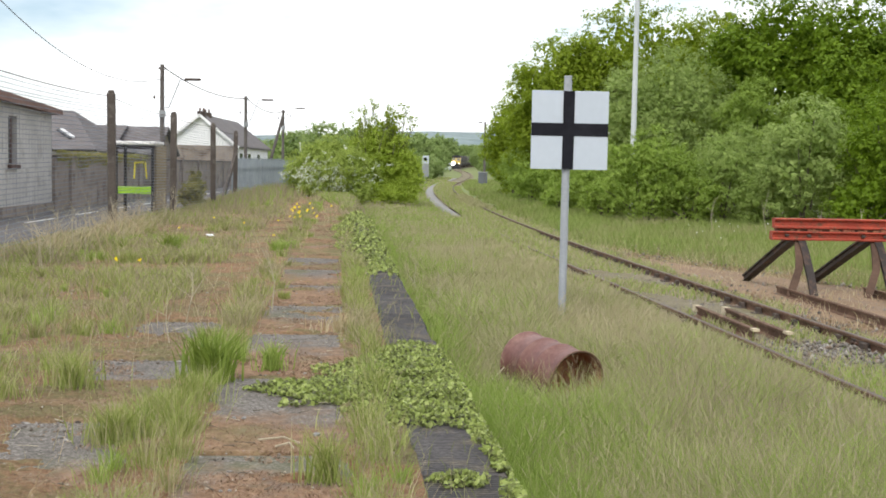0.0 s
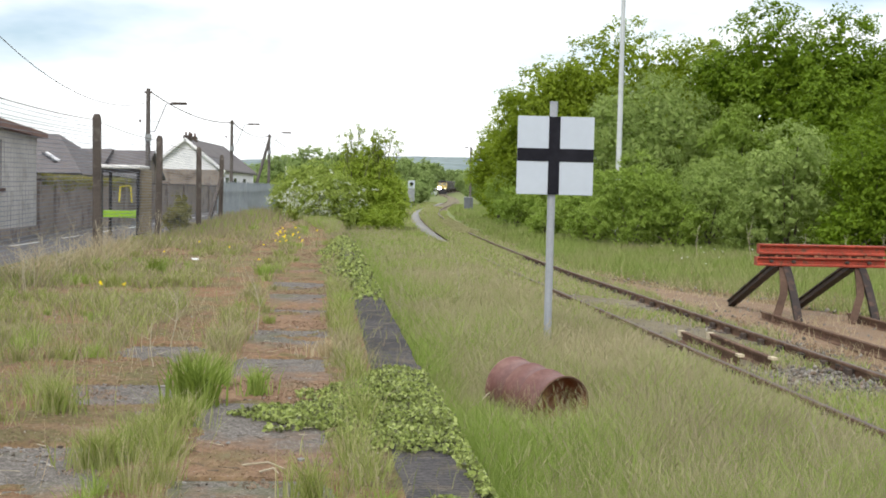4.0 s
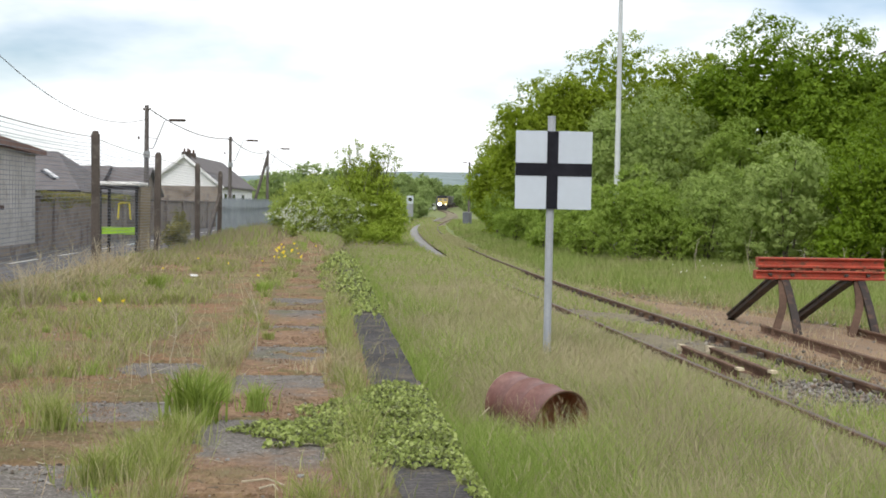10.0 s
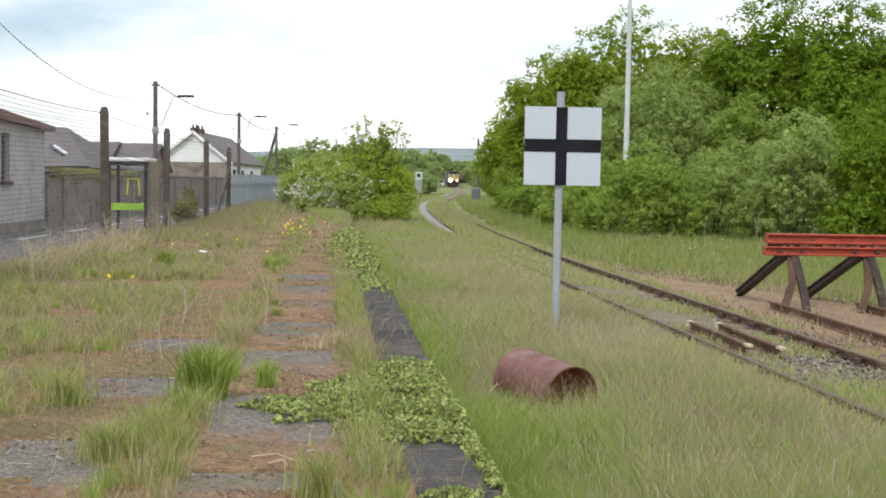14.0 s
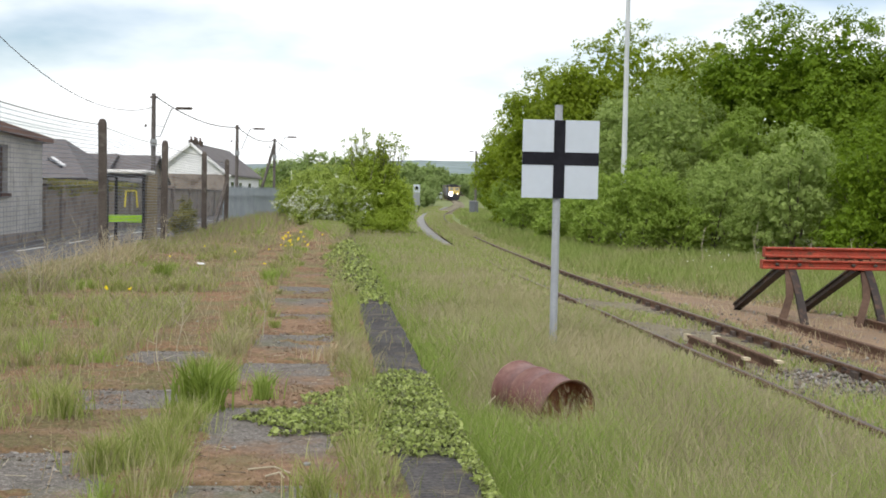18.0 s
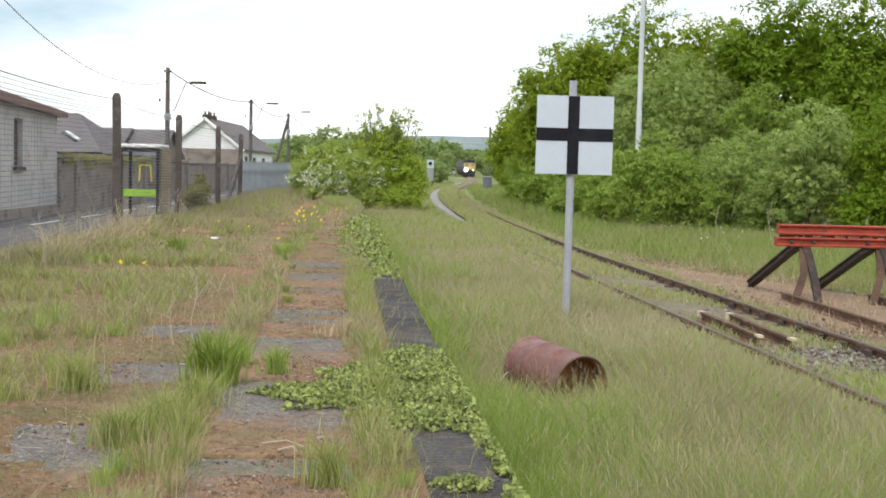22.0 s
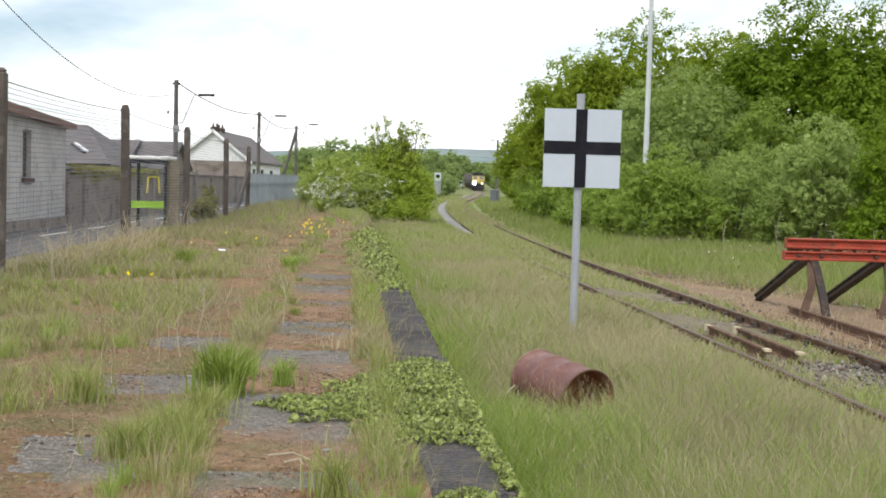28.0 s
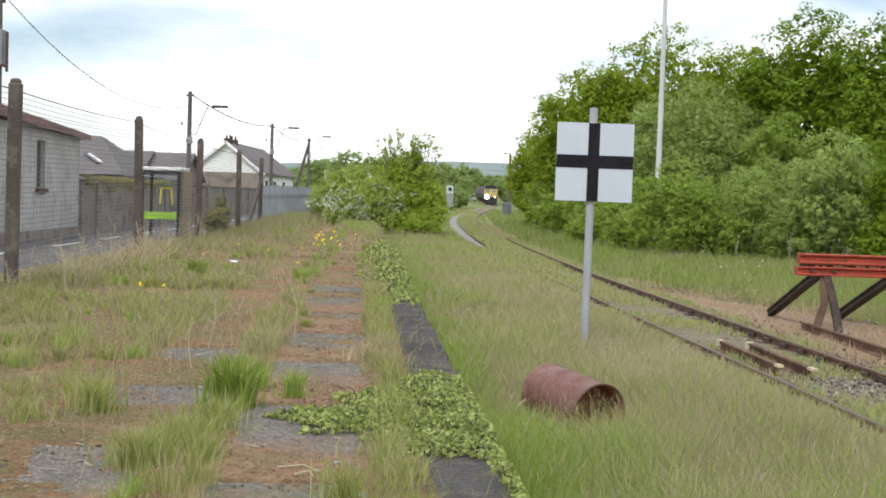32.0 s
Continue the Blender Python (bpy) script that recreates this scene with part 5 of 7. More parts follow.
def woods():
    r = np.random.default_rng(11)
    big = [  # x, y, bottom, top, half width, depth, leaves
        (11.8, 77, 1.2, 13.3, 5.3, 3.4, OAK), (7.3, 81, 0.8, 11.2, 3.3, 2.6, OAK), (5.2, 92, 0.6, 8.0, 2.0, 2.2, OAK), (15.4, 72, 1.0, 12.0, 3.0, 2.2, OAK), (6.5, 100, 0.6, 7.4, 1.9, 2.2, OAK),
        (16.9, 62, 1.0, 12.3, 3.4, 2.6, ELDER), (20.1, 60, 1.0, 11.8, 3.1, 2.6, ELDER), (23.4, 60, 0.8, 9.6, 2.6, 2.5, ELDER), (18.4, 58, 0.6, 8.0, 2.6, 2.0, ELDER), (21.8, 57, 0.5, 8.6, 3.0, 2.0, ELDER)]
    for k, (x, y, z0, top, hw, dp, mat) in enumerate(big):
        h = top - z0
        lab = "tall spreading tree with deep green leaves" if mat is ELDER else "tall domed tree with fresh yellow-green leaves"
        tree("oak_tree", lab, "tree", (x, y, float(ground_z(np.float64(x), np.float64(y))) - 0.05), lobes(x, y, z0, top, hw, r, dp, 11), mat, int(9.0 * hw * h), 91, 0.185, 0.76, 100 + k, 0.2, "lineside trees", inner=0.62, under=True)
    mid = [(11.5, 61, 0.2, 9.0, 4.2, 2.4, WILLOW, "pale grey-green willow with a broad rounded crown"), (13.75, 46.5, -0.1, 5.2, 1.95, 1.8, WILLOW, "pale feathery willow bush beside the siding"),
           (6.9, 86, 0.3, 5.5, 2.4, 2.0, WILLOW, "pale green willow at the wood's edge"), (15.0, 58.4, 0.2, 7.0, 2.1, 1.6, SHRUB, "olive green rounded sallow beside a willow")]
    for k, (x, y, z0, top, hw, dp, mat, lab) in enumerate(mid):
        tree("willow", lab, "tree", (x, y, float(ground_z(np.float64(x), np.float64(y)))), lobes(x, y, z0, top, hw, r, dp, 12), mat, int(16 * hw * (top - z0)), 77, 0.13, 0.44, 200 + k, 0.08, "willows", inner=0.66, narrow=0.45, under=True)
    low = [(8.35, 50, -0.2, 3.95, 1.85, 1.7, SHRUB), (11.5, 50.5, -0.2, 3.75, 1.7, 1.6, PALE_SHRUB), (15.8, 44, -0.2, 5.3, 1.5, 1.5, ELDER), (18.0, 44, -0.2, 5.6, 1.9, 1.6, ELDER), (6.6, 66, -0.1, 3.2, 1.5, 1.4, SHRUB), (5.2, 74, 0, 3.0, 1.3, 1.2, SHRUB),
           (8.6, 64, -0.1, 3.6, 1.8, 1.4, SHRUB), (12.9, 54, -0.1, 4.5, 1.9, 1.5, PALE_SHRUB), (16.3, 52, -0.1, 5.6, 2.2, 1.6, ELDER), (5.4, 84, 0.1, 3.6, 1.5, 1.4, SHRUB), (6.0, 110, 0.2, 4.6, 1.8, 1.6, SHRUB), (6.6, 132, 0.3, 6.0, 1.7, 1.6, SHRUB), (19.5, 52, 0, 7, 2.4, 1.6, ELDER),
           (7.4, 57, -0.1, 2.9, 1.3, 1.1, SHRUB), (8.9, 53.6, -0.3, 2.7, 1.3, 1.0, SHRUB), (10.0, 49.3, -0.3, 2.4, 1.2, 1.0, SHRUB), (7.0, 53, -0.3, 2.0, 1.0, 0.9, SHRUB)]
    low += [(12.5, 47.8, -0.3, 2.6, 1.1, 0.9, PALE_SHRUB), (15.0, 43.3, -0.3, 2.2, 1.2, 1.0, ELDER), (17.0, 43, -0.3, 2.4, 1.5, 1.0, ELDER), (5.9, 61, -0.2, 1.7, 1.1, 1.0, SHRUB)]
    for k, (x, y, z0, top, hw, dp, mat) in enumerate(low):
        lab = {SHRUB: "bushy bright green shrub at the edge of the wood", PALE_SHRUB: "pale grey-green shrub at the edge of the wood", ELDER: "dense dark green shrub beside the siding"}[mat]
        tree("shrub", lab, "shrub", (x, y, float(ground_z(np.float64(x), np.float64(y)))), lobes(x, y, z0, top, hw, r, dp, 9), mat, int(20 * hw * (top - z0)), 77, 0.10, 0.35, 300 + k, 0.06, "lineside shrubs", inner=0.6, under=True)


woods()


def middle_bushes():
    r = np.random.default_rng(5)
    t = tree("hawthorn_bush", "spreading hawthorn bush with patches of white blossom", "bush", (-5.2, 60, 0.4), [(-6.3, 60.5, 1.9, 1.5, 1.2, 1.35), (-5.2, 59.5, 1.6, 1.6, 1.2, 1.3), (-4.4, 59, 1.5, 1.3, 1.1, 1.2), (-7.2, 61.5, 1.5, 0.9, 0.9, 0.9), (-5.6, 60.5, 2.5, 1.1, 1.0, 0.8), (-5.6, 58.9, 0.8, 1.5, 0.7, 0.6), (-4.0, 58.8, 0.7, 1.0, 0.7, 0.6)], HAW, 520, 63, 0.085, 0.30, 41, 0.07, under=True)
    flowers_at, facing = [], []
    for k in range(250):
        a = Vector((r.normal() * 0.95 - 0.1, -1.25 + 0.25 * r.normal(), 0.95 + 0.5 * r.normal()))
        d = Vector((r.normal() * 0.7, -0.5, -0.25 + r.normal() * 0.45)).normalized() * r.uniform(0.2, 0.55)
        for j in range(16):
            q = a + d * (j / 15) + Vector((r.normal(), r.normal(), r.normal())) * 0.035
            flowers_at.append(q[:])
            facing.append((r.normal() * 0.4, -0.6, 0.7))
    v, f = leaf_arrays(np.array(flowers_at), unit(np.array(facing)), 0.06, 0.5, r, 0.8)
    part("blossom", array_mesh("blossom", v, [f], BLOSSOM), None, t, "white may blossom")
    t = tree("hazel_bush", "taller green bush with thin leafy shoots on top", "bush", (-3.0, 60.5, 0.2), [(-3.2, 60.5, 2.3, 1.6, 1.2, 1.7), (-2.4, 60.5, 1.9, 1.2, 1.1, 1.6), (-3.3, 60.8, 3.2, 1.2, 1.0, 0.9), (-2.0, 60, 1.2, 0.9, 0.9, 1.1), (-4.2, 60.8, 2.3, 0.9, 0.8, 1.0), (-2.4, 59.2, 0.6, 1.1, 0.8, 0.8), (-3.6, 59, 0.7, 1.1, 0.8, 0.7), (-2.9, 58.7, 0.5, 1.5, 0.6, 0.6)], HAZEL, 560, 63, 0.085, 0.32, 42, 0.07, under=True)
    leaves, nors = [], []
    for k in range(70):
        x, y = -0.2 + r.uniform(-1.15, 1.15), r.normal() * 0.35
        a = Vector((x, y, 2.4))
        b = a + Vector((r.normal() * 0.35 + 0.25 * x, r.normal() * 0.2, r.uniform(1.4, 2.75) - abs(x + 0.1) * 0.35))
        part("shoot", tube(bmesh.new(), a, b, 0.015, 0.006, 4), TRUNK, t)
        for j in range(16):
            leaves.append((b.x + r.normal() * 0.07, b.y + r.normal() * 0.07, b.z + r.normal() * 0.07))
            nors.append((r.normal() * 0.5, r.normal() * 0.5, 1))
        for j in range(16):
            q = a.lerp(b, r.uniform(0.45, 1.02))
            leaves.append((q.x + r.normal() * 0.07, q.y + r.normal() * 0.07, q.z + r.normal() * 0.06))
            nors.append((r.normal() * 0.5, r.normal() * 0.5, 1))
    # darker oak tones on these hazel tips paint them as silhouettes against the sky
    v, f = leaf_arrays(np.array(leaves), unit(np.array(nors)), 0.11, 0.6, r)
    part("shoot_leaves", array_mesh("shoot_leaves", v, [f], OAK), None, t)
    # low scrub against the fences
    for k, (x, y, top, hw) in enumerate(((-9.3, 44.5, 1.2, 0.4), (-9.6, 47.2, 1.7, 0.32))):
        tree("scrub_bush", "scruffy low bush by the street wall", "bush", (x, y, 0.35), lobes(x, y, 0.3, top, hw, r, None, 4), SCRUB, 40, 56, 0.075, 0.2, 60 + k, 0.04, "scrub bushes")
    # creeper over the garden wall
    n = 3000
    y = 38.5 + r.uniform(0, 1, n) ** 1.2 * 15
    wall_x = -12.35 - 0.062 * (y - 38)
    depth = (0.18 + 0.55 * vnoise(y, 0 * y, 0.9, 3.0)) * r.uniform(0, 1, n) ** 1.6
    pts = np.stack([wall_x + 0.16 + 0.08 * r.normal(size=n), y, 2.24 + 0.10 * vnoise(y, 0 * y, 1.3, 5.0) - depth], 1)
    v, f = leaf_arrays(pts, unit(np.tile(np.array([[0.6, -0.5, 0.5]]), (n, 1))), 0.07, 0.6, r)
    tagged(new("creeper", array_mesh("creeper", v, [f], SCRUB)), "brownish creeper hanging over the garden wall", "creeper", kind="stuff")
    # far belts of trees
    far = [(-20, 165, 6.4, 3.4), (-15.5, 160, 7.4, 3.6), (-11, 158, 7.0, 3.4), (-7.5, 150, 5.0, 2.6), (-25, 172, 5.2, 3.6), (-4.6, 205, 7.6, 3.0), (-2.8, 215, 7.4, 2.4), (-1.9, 235, 6.6, 2.4), (-6.5, 190, 7.4, 3.0), (-2.0, 175, 3.2, 1.6), (-3.8, 150, 2.4, 1.4)]
    far += [(9.5, 170, 5.0, 2.4), (10.5, 210, 5.6, 3.0), (10.0, 250, 6.0, 3.0), (12.5, 300, 7.0, 3.6), (9.0, 300, 7.4, 2.6), (9.8, 342, 8.2, 2.6), (7.6, 425, 10.5, 4), (0.5, 440, 10.5, 5), (12, 440, 11, 5), (-3.0, 290, 7.4, 3.2), (-1.6, 345, 11.5, 4.2), (1.9, 405, 12.3, 4.0), (14, 380, 9.0, 4), (-6, 400, 10, 5), (5, 470, 9.5, 5), (16, 470, 9.5, 5), (-14, 420, 11, 6)]
    for k, (x, y, top, hw) in enumerate(far):
        g = float(ground_z(np.float64(x), np.float64(y)))
        # past 140 m the crowns take the leaf colour with haze painted in
        tree("far_tree", "distant leafy tree beside the line", "tree", (x, y, g), lobes(x, y, g, top + 0.3, hw, r, None, 7), HAZY_LEAF if y > 140 else SHRUB, 90, 56, 0.22 + 0.0007 * y, 0.9, 400 + k, 0.15, "distant trees", inner=0.5)


middle_bushes()


# ---------------------------------------------------------------- grass and weeds
def blade_mesh(name, base, height, width, lean, r, material, bend=0.5, simple_from=22, turned=None):
    """Grass blades: a lower quad and a pointed tip each."""
    n = len(base)
    a = r.uniform(0, 6.2832, n) if turned is None else turned
    d = np.stack([np.cos(a), np.sin(a), np.zeros(n)], 1)
    a2 = r.uniform(-0.9, 0.9, n)
    s = np.stack([np.cos(a2), np.sin(a2) * 0.6, np.zeros(n)], 1) * (width / 2)[:, None]
    l = (lean * r.uniform(0.2, 1.0, n) * height)[:, None]
    up = np.array([0, 0, 1.0])
    mid = base + up * (height * 0.55)[:, None] + d * l * (1 - bend)
    tip = base + up * (height * r.uniform(0.85, 1.0, n))[:, None] + d * l * 1.5
    near = base[:, 1] < simple_from
    v = np.stack([base - s, base + s, mid + s * 0.8, mid - s * 0.8, tip], 1)[near]
    k = len(v)
    i = np.arange(k)[:, None] * 5
    far = np.stack([base - s * 1.3, base + s * 1.3, tip], 1)[~near]
    j = k * 5 + np.arange(len(far))[:, None] * 3
    verts = np.concatenate([v.reshape(-1, 3), far.reshape(-1, 3)])
    return array_mesh(name, verts, [i + np.array([[0, 1, 2, 3]]), np.concatenate([i + np.array([[3, 2, 4]]), j + np.array([[0, 1, 2]])])], material)


def stuff(name, me, label, category):
    return tagged(new(name, me), label, category, kind="stuff")


def spread_y(n, y0, y1, r, power=1.0):
    """Distances with an even share for each step of scale."""
    return y0 * (y1 / y0) ** (r.uniform(0, 1, n) ** power)


def platform_bed(x, y):
    u = x - edge_x(y)
    return np.where(u > -0.43, 0.455, np.maximum(soil_z(u, y, x), 0.455 * (y < 24))) - 0.012


def platform_grass():
    r = np.random.default_rng(21)
    n = 330000
    y = spread_y(n, 3.6, 72, r)
    u = r.uniform(-5.9, -0.02, n)
    x = edge_x(y) + u
    joint = np.zeros(n)
    for c, w, k in ((-0.60, 0.12, 1.0), (-1.67, 0.20, 1.0), (-2.85, 0.32, 0.8), (-3.9, 0.45, 0.8), (-5.2, 0.6, 0.7)):
        joint = np.maximum(joint, k * np.exp(-((u - c + 0.25 * (vnoise(x, y, 0.8, 3.0) - 0.5)) / w) ** 2 * 1.4))
    patch = step(0.43, 0.61, vnoise(x, y, 0.9, 12.0, 4))
    tuft = step(0.40, 0.72, vnoise(x, y, 4.0, 13.0, 2))
    open_slab = bare_paving(u, y, x)
    chance = (joint * (0.08 + 0.62 * patch) + 0.22 * patch * (u < -2.4) + 0.05) * (0.12 + 0.88 * tuft) * (1 - 0.97 * open_slab)
    chance = chance * np.where((u > -1.9) & (u < -0.8) & (y > 14) & (y < 34), 0.35, 1)
    chance = chance * np.where((u > -2.5) & (u < -0.75) & (np.abs(u + 1.67) > 0.25), 0.25, 1) * np.interp(y, [4, 12, 22, 45, 60], [1.2, 1.3, 1.3, 1.3, 1.6])
    chance = np.where(u > -0.46, np.interp(y, [4, 26, 34, 60], [0.01, 0.02, 0.6, 0.8]), chance)
    debris = np.exp(-((u + 3.5) / 0.6) ** 2 - ((y - 12.6) / 1.1) ** 2)
    chance = chance * (1 - 0.92 * debris)
    chance = chance * np.where((u > -1.1) & (y > 7.1) & (y < 9.4), 0.3, 1)
    keep = r.uniform(0, 1, n) < chance
    x, y, u, patch, joint = x[keep], y[keep], u[keep], patch[keep], joint[keep]
    n = len(x)
    h = (0.06 + 0.19 * np.maximum(patch, 0.8 * joint) * r.uniform(0.3, 1, n)) * np.interp(y, [10, 20, 60], [1, 1.0, 1.1]) * np.where(u < -4.8, 1.25, 1)
    w = np.maximum(0.0032, 0.0006 * y)
    base = np.stack([x, y, platform_bed(x, y)], 1)
    dry = r.uniform(0, 1, n) < np.interp(y, [8, 20, 40], [0.28, 0.48, 0.62])
    stuff("platform_grass", blade_mesh("platform_grass", base[~dry], h[~dry], w[~dry], 0.75, r, BLADE), "tufts of yellow-green grass in the paving joints", "grass")
    stuff("dry_platform_grass", blade_mesh("dry_platform_grass", base[dry], h[dry], w[dry], 0.75, r, WEATHERED), "brownish dead grass on the platform", "grass")
    # tussocks whose blades fan outwards
    n = 2100
    y = spread_y(n, 4.6, 46, r)
    u = r.uniform(-5.8, -0.5, n)
    x = edge_x(y) + u
    joint = 0.55 * np.exp(-((u + 0.60) / 0.10) ** 2) + np.exp(-((u + 1.67) / 0.22) ** 2) + 0.6 * step(-2.55, -2.9, u) * step(0.38, 0.60, vnoise(x, y, 0.9, 12.0, 4))
    joint = joint * (1 - np.exp(-((u + 3.5) / 0.6) ** 2 - ((y - 12.6) / 1.1) ** 2))
    joint = joint * np.where((u > -1.1) & (y > 7.1) & (y < 9.4), 0.25, 1)
    keep = (r.uniform(0, 1, n) < 0.72 * joint) & (bare_paving(u, y, x) < 0.3)
    x, y, u = x[keep], y[keep], u[keep]
    n, each = len(x), 70
    big = r.uniform(0, 1, n) ** 1.6
    ang = r.uniform(0, 6.2832, n * each)
    off = np.abs(r.normal(size=n * each)) * np.repeat(0.03 + 0.045 * big, each)
    bx, by = np.repeat(x, each) + np.cos(ang) * off, np.repeat(y, each) + np.sin(ang) * off
    h = np.repeat(0.12 + 0.17 * big, each) * r.uniform(0.45, 1.0, n * each)
    base = np.stack([bx, by, np.repeat(platform_bed(x, y), each)], 1)
    fresh = np.repeat(vnoise(x, y, 0.7, 17.0) + 0.2 * r.normal(size=n) > np.interp(y, [6, 14, 30], [0.47, 0.58, 0.60]), each)
    for name, k, material, label in (("grass_tussocks", fresh, MEADOW, "fresh green tussocks along the paving joints"), ("faded_tussocks", ~fresh, BLADE, "faded olive and straw tussocks on the platform")):
        stuff(name, blade_mesh(name, base[k], h[k], np.maximum(0.0036, 0.00055 * by[k]), 0.55, r, material, 0.55, 22, ang[k]), label, "grass")
    # thin dry stems with pale heads
    n = 2600
    y = spread_y(n, 4.2, 58, r)
    u = r.uniform(-5.9, -0.5, n)
    x = edge_x(y) + u
    keep = (vnoise(x, y, 0.9, 12.0, 4) * (1 - 0.9 * ((np.abs(u + 1.10) < 0.36) & (y < 24))) > r.uniform(0.25, 0.9, n))
    x, y = x[keep], y[keep]
    n = len(x)
    base = np.stack([x, y, np.full(n, 0.45)], 1)
    stuff("dry_stems", blade_mesh("dry_stems", base, r.uniform(0.15, 0.42, n), np.maximum(0.0026, 0.00036 * y), 0.7, r, STRAW), "thin dry straw-coloured stems", "grass")


def moss_cover():
    """Low brown moss tufts on the soil and creeping over the near end of each paving bay."""
    r = np.random.default_rng(22)
    n = 250000
    y = spread_y(n, 3.8, 58, r)
    u = r.uniform(-5.9, -0.45, n)
    x = edge_x(y) + u
    free = bare_paving(u, y, x)
    along = np.mod(y + 1.67 + 1.1, 2.2) - 1.1
    thick = vnoise(x, y, 1.3, 21.0, 5)
    need = np.where(free > 0.5, 0.43 + 0.28 * step(-0.8, 0.4, along), np.interp(y, [12, 24], [0.50, 0.52]))
    keep = thick > need
    x, y, u, free = x[keep], y[keep], u[keep], free[keep]
    n = len(x)
    base = np.stack([x, y, np.where(free > 0.5, 0.460, platform_bed(x, y) + 0.006)], 1)
    stuff("moss_cover", blade_mesh("moss_cover", base, r.uniform(0.006, 0.02, n), np.maximum(0.006, 0.0011 * y), 1.6, r, MOSS, 0.5, 0), "low rusty-brown moss on the old paving", "moss")


def meadow():
    r = np.random.default_rng(23)
    n = 215000
    y = spread_y(n, 3.9, 46, r)
    left = edge_x(y) + 0.02
    right = track_x(y) - 0.84
    f = r.uniform(0, 1, n)
    x = left + (right - left) * f
    lush = step(0.36, 0.66, vnoise(x * 1.4, y * 0.6, 0.75, 4.0, 4))
    clump = vnoise(x, y, 3.0, 31.0, 3)
    keep = r.uniform(0, 1, n) < np.clip((right - left) / 3.9, 0.2, 1) * (0.55 + 0.9 * clump)
    x, y, lush, f, right, left, clump = x[keep], y[keep], lush[keep], f[keep], right[keep], left[keep], clump[keep]
    n = len(x)
    by_rail = np.clip(np.interp(y, [8, 24, 38, 46], [0.44, 0.50, 0.70, 0.95]) + 0.6 * (right - x), 0.3, 1)
    h = (0.20 + 0.34 * (0.35 + 0.65 * lush) * (0.5 + clump) * r.uniform(0.35, 1, n)) * by_rail * np.interp(y, [4, 10, 40], [1.2, 1.05, 0.85])
    ax, ay = (x - 0.76), (y - 11.3)
    along, off = (ax * 0.45 - ay * 0.8) / 0.918, np.abs(ax * 0.8 + ay * 0.45) / 0.918
    h = h * np.where((along > 0) & (along < 0.95) & (off < 0.27), 0.2, 1)
    h = h * (1 - 0.5 * np.exp(-(((x - 1.0) / 0.5) ** 2 + ((y - 10.2) / 0.5) ** 2))) * r.uniform(0.75, 1.2, n)
    base = np.stack([x, y, ground_z(x, y) - 0.02], 1)
    w = np.maximum(0.0034, 0.00062 * y) * r.uniform(0.6, 1.4, n)
    green = 1.1 * np.exp(-((x - left) / 0.75) ** 2) - 0.10 + np.interp(y, [4, 6.5, 9.5], [1.0, 0.75, 0.0]) * np.interp(x, [0.6, 1.7], [1.0, 0.45]) + 0.75 * (lush - 0.5) + 0.5 * (vnoise(x, y, 2.0, 9.0) - 0.5) + np.interp(y, [18, 42], [0, 0.55])
    is_green = r.uniform(0, 1, n) < np.clip(green, 0.06, 0.97)
    # duller brown blades, more of them to the right and close by
    dead = ~is_green & (r.uniform(0, 1, n) < 0.75 * step(1.0, 2.4, x) * np.interp(y, [9, 14], [1, 0]))
    for name, material, k, label in (("meadow_grass", MEADOW, is_green, "lush uncut green grass over the lifted track bed"), ("dry_meadow_grass", MEADOW_DRY, ~is_green & ~dead, "soft beige flowering grass over the lifted track bed"), ("dull_meadow_grass", WEATHERED, dead, "dull brown grass stems among the green, thicker to the near right")):
        stuff(name, blade_mesh(name, base[k], h[k], w[k], 0.6, r, material), label, "grass")
    n = 26000
    y = spread_y(n, 4.2, 60, r)
    left, right = edge_x(y) + 0.25, np.where(y < 46, track_x(y) - 0.9, track_x(y) - 2.1)
    x = left + (right - left) * r.uniform(0, 1, n) ** 0.8
    keep = vnoise(x, y, 0.55, 1.0, 4) * np.interp(y, [16, 30], [1, 0.6]) > r.uniform(0.2, 0.8, n)
    keep &= ((x - 0.98) ** 2 + (y - 10.9) ** 2) > 0.36
    x, y = x[keep], y[keep]
    n = len(x)
    z = ground_z(x, y)
    h = r.uniform(0.30, 0.62, n) * np.clip(0.35 + 0.6 * (right[keep] - x), 0.3, 1)
    way = r.uniform(0, 6.2832, n)
    stuff("seed_stems", blade_mesh("seed_stems", np.stack([x, y, z], 1), h, np.maximum(0.0014, 0.00024 * y), 0.35, r, SEED, 0.3, 22, way), "fine beige flowering grass stems", "grass")
    tops = np.stack([x + np.cos(way) * h * 0.2 + r.normal(size=n) * 0.01, y + np.sin(way) * h * 0.2, z + h * 0.82], 1)
    stuff("seed_heads", blade_mesh("seed_heads", tops, r.uniform(0.06, 0.14, n), np.maximum(0.0032, 0.00032 * y), 0.9, r, SEED, 0.3), "soft beige grass seed heads", "grass")


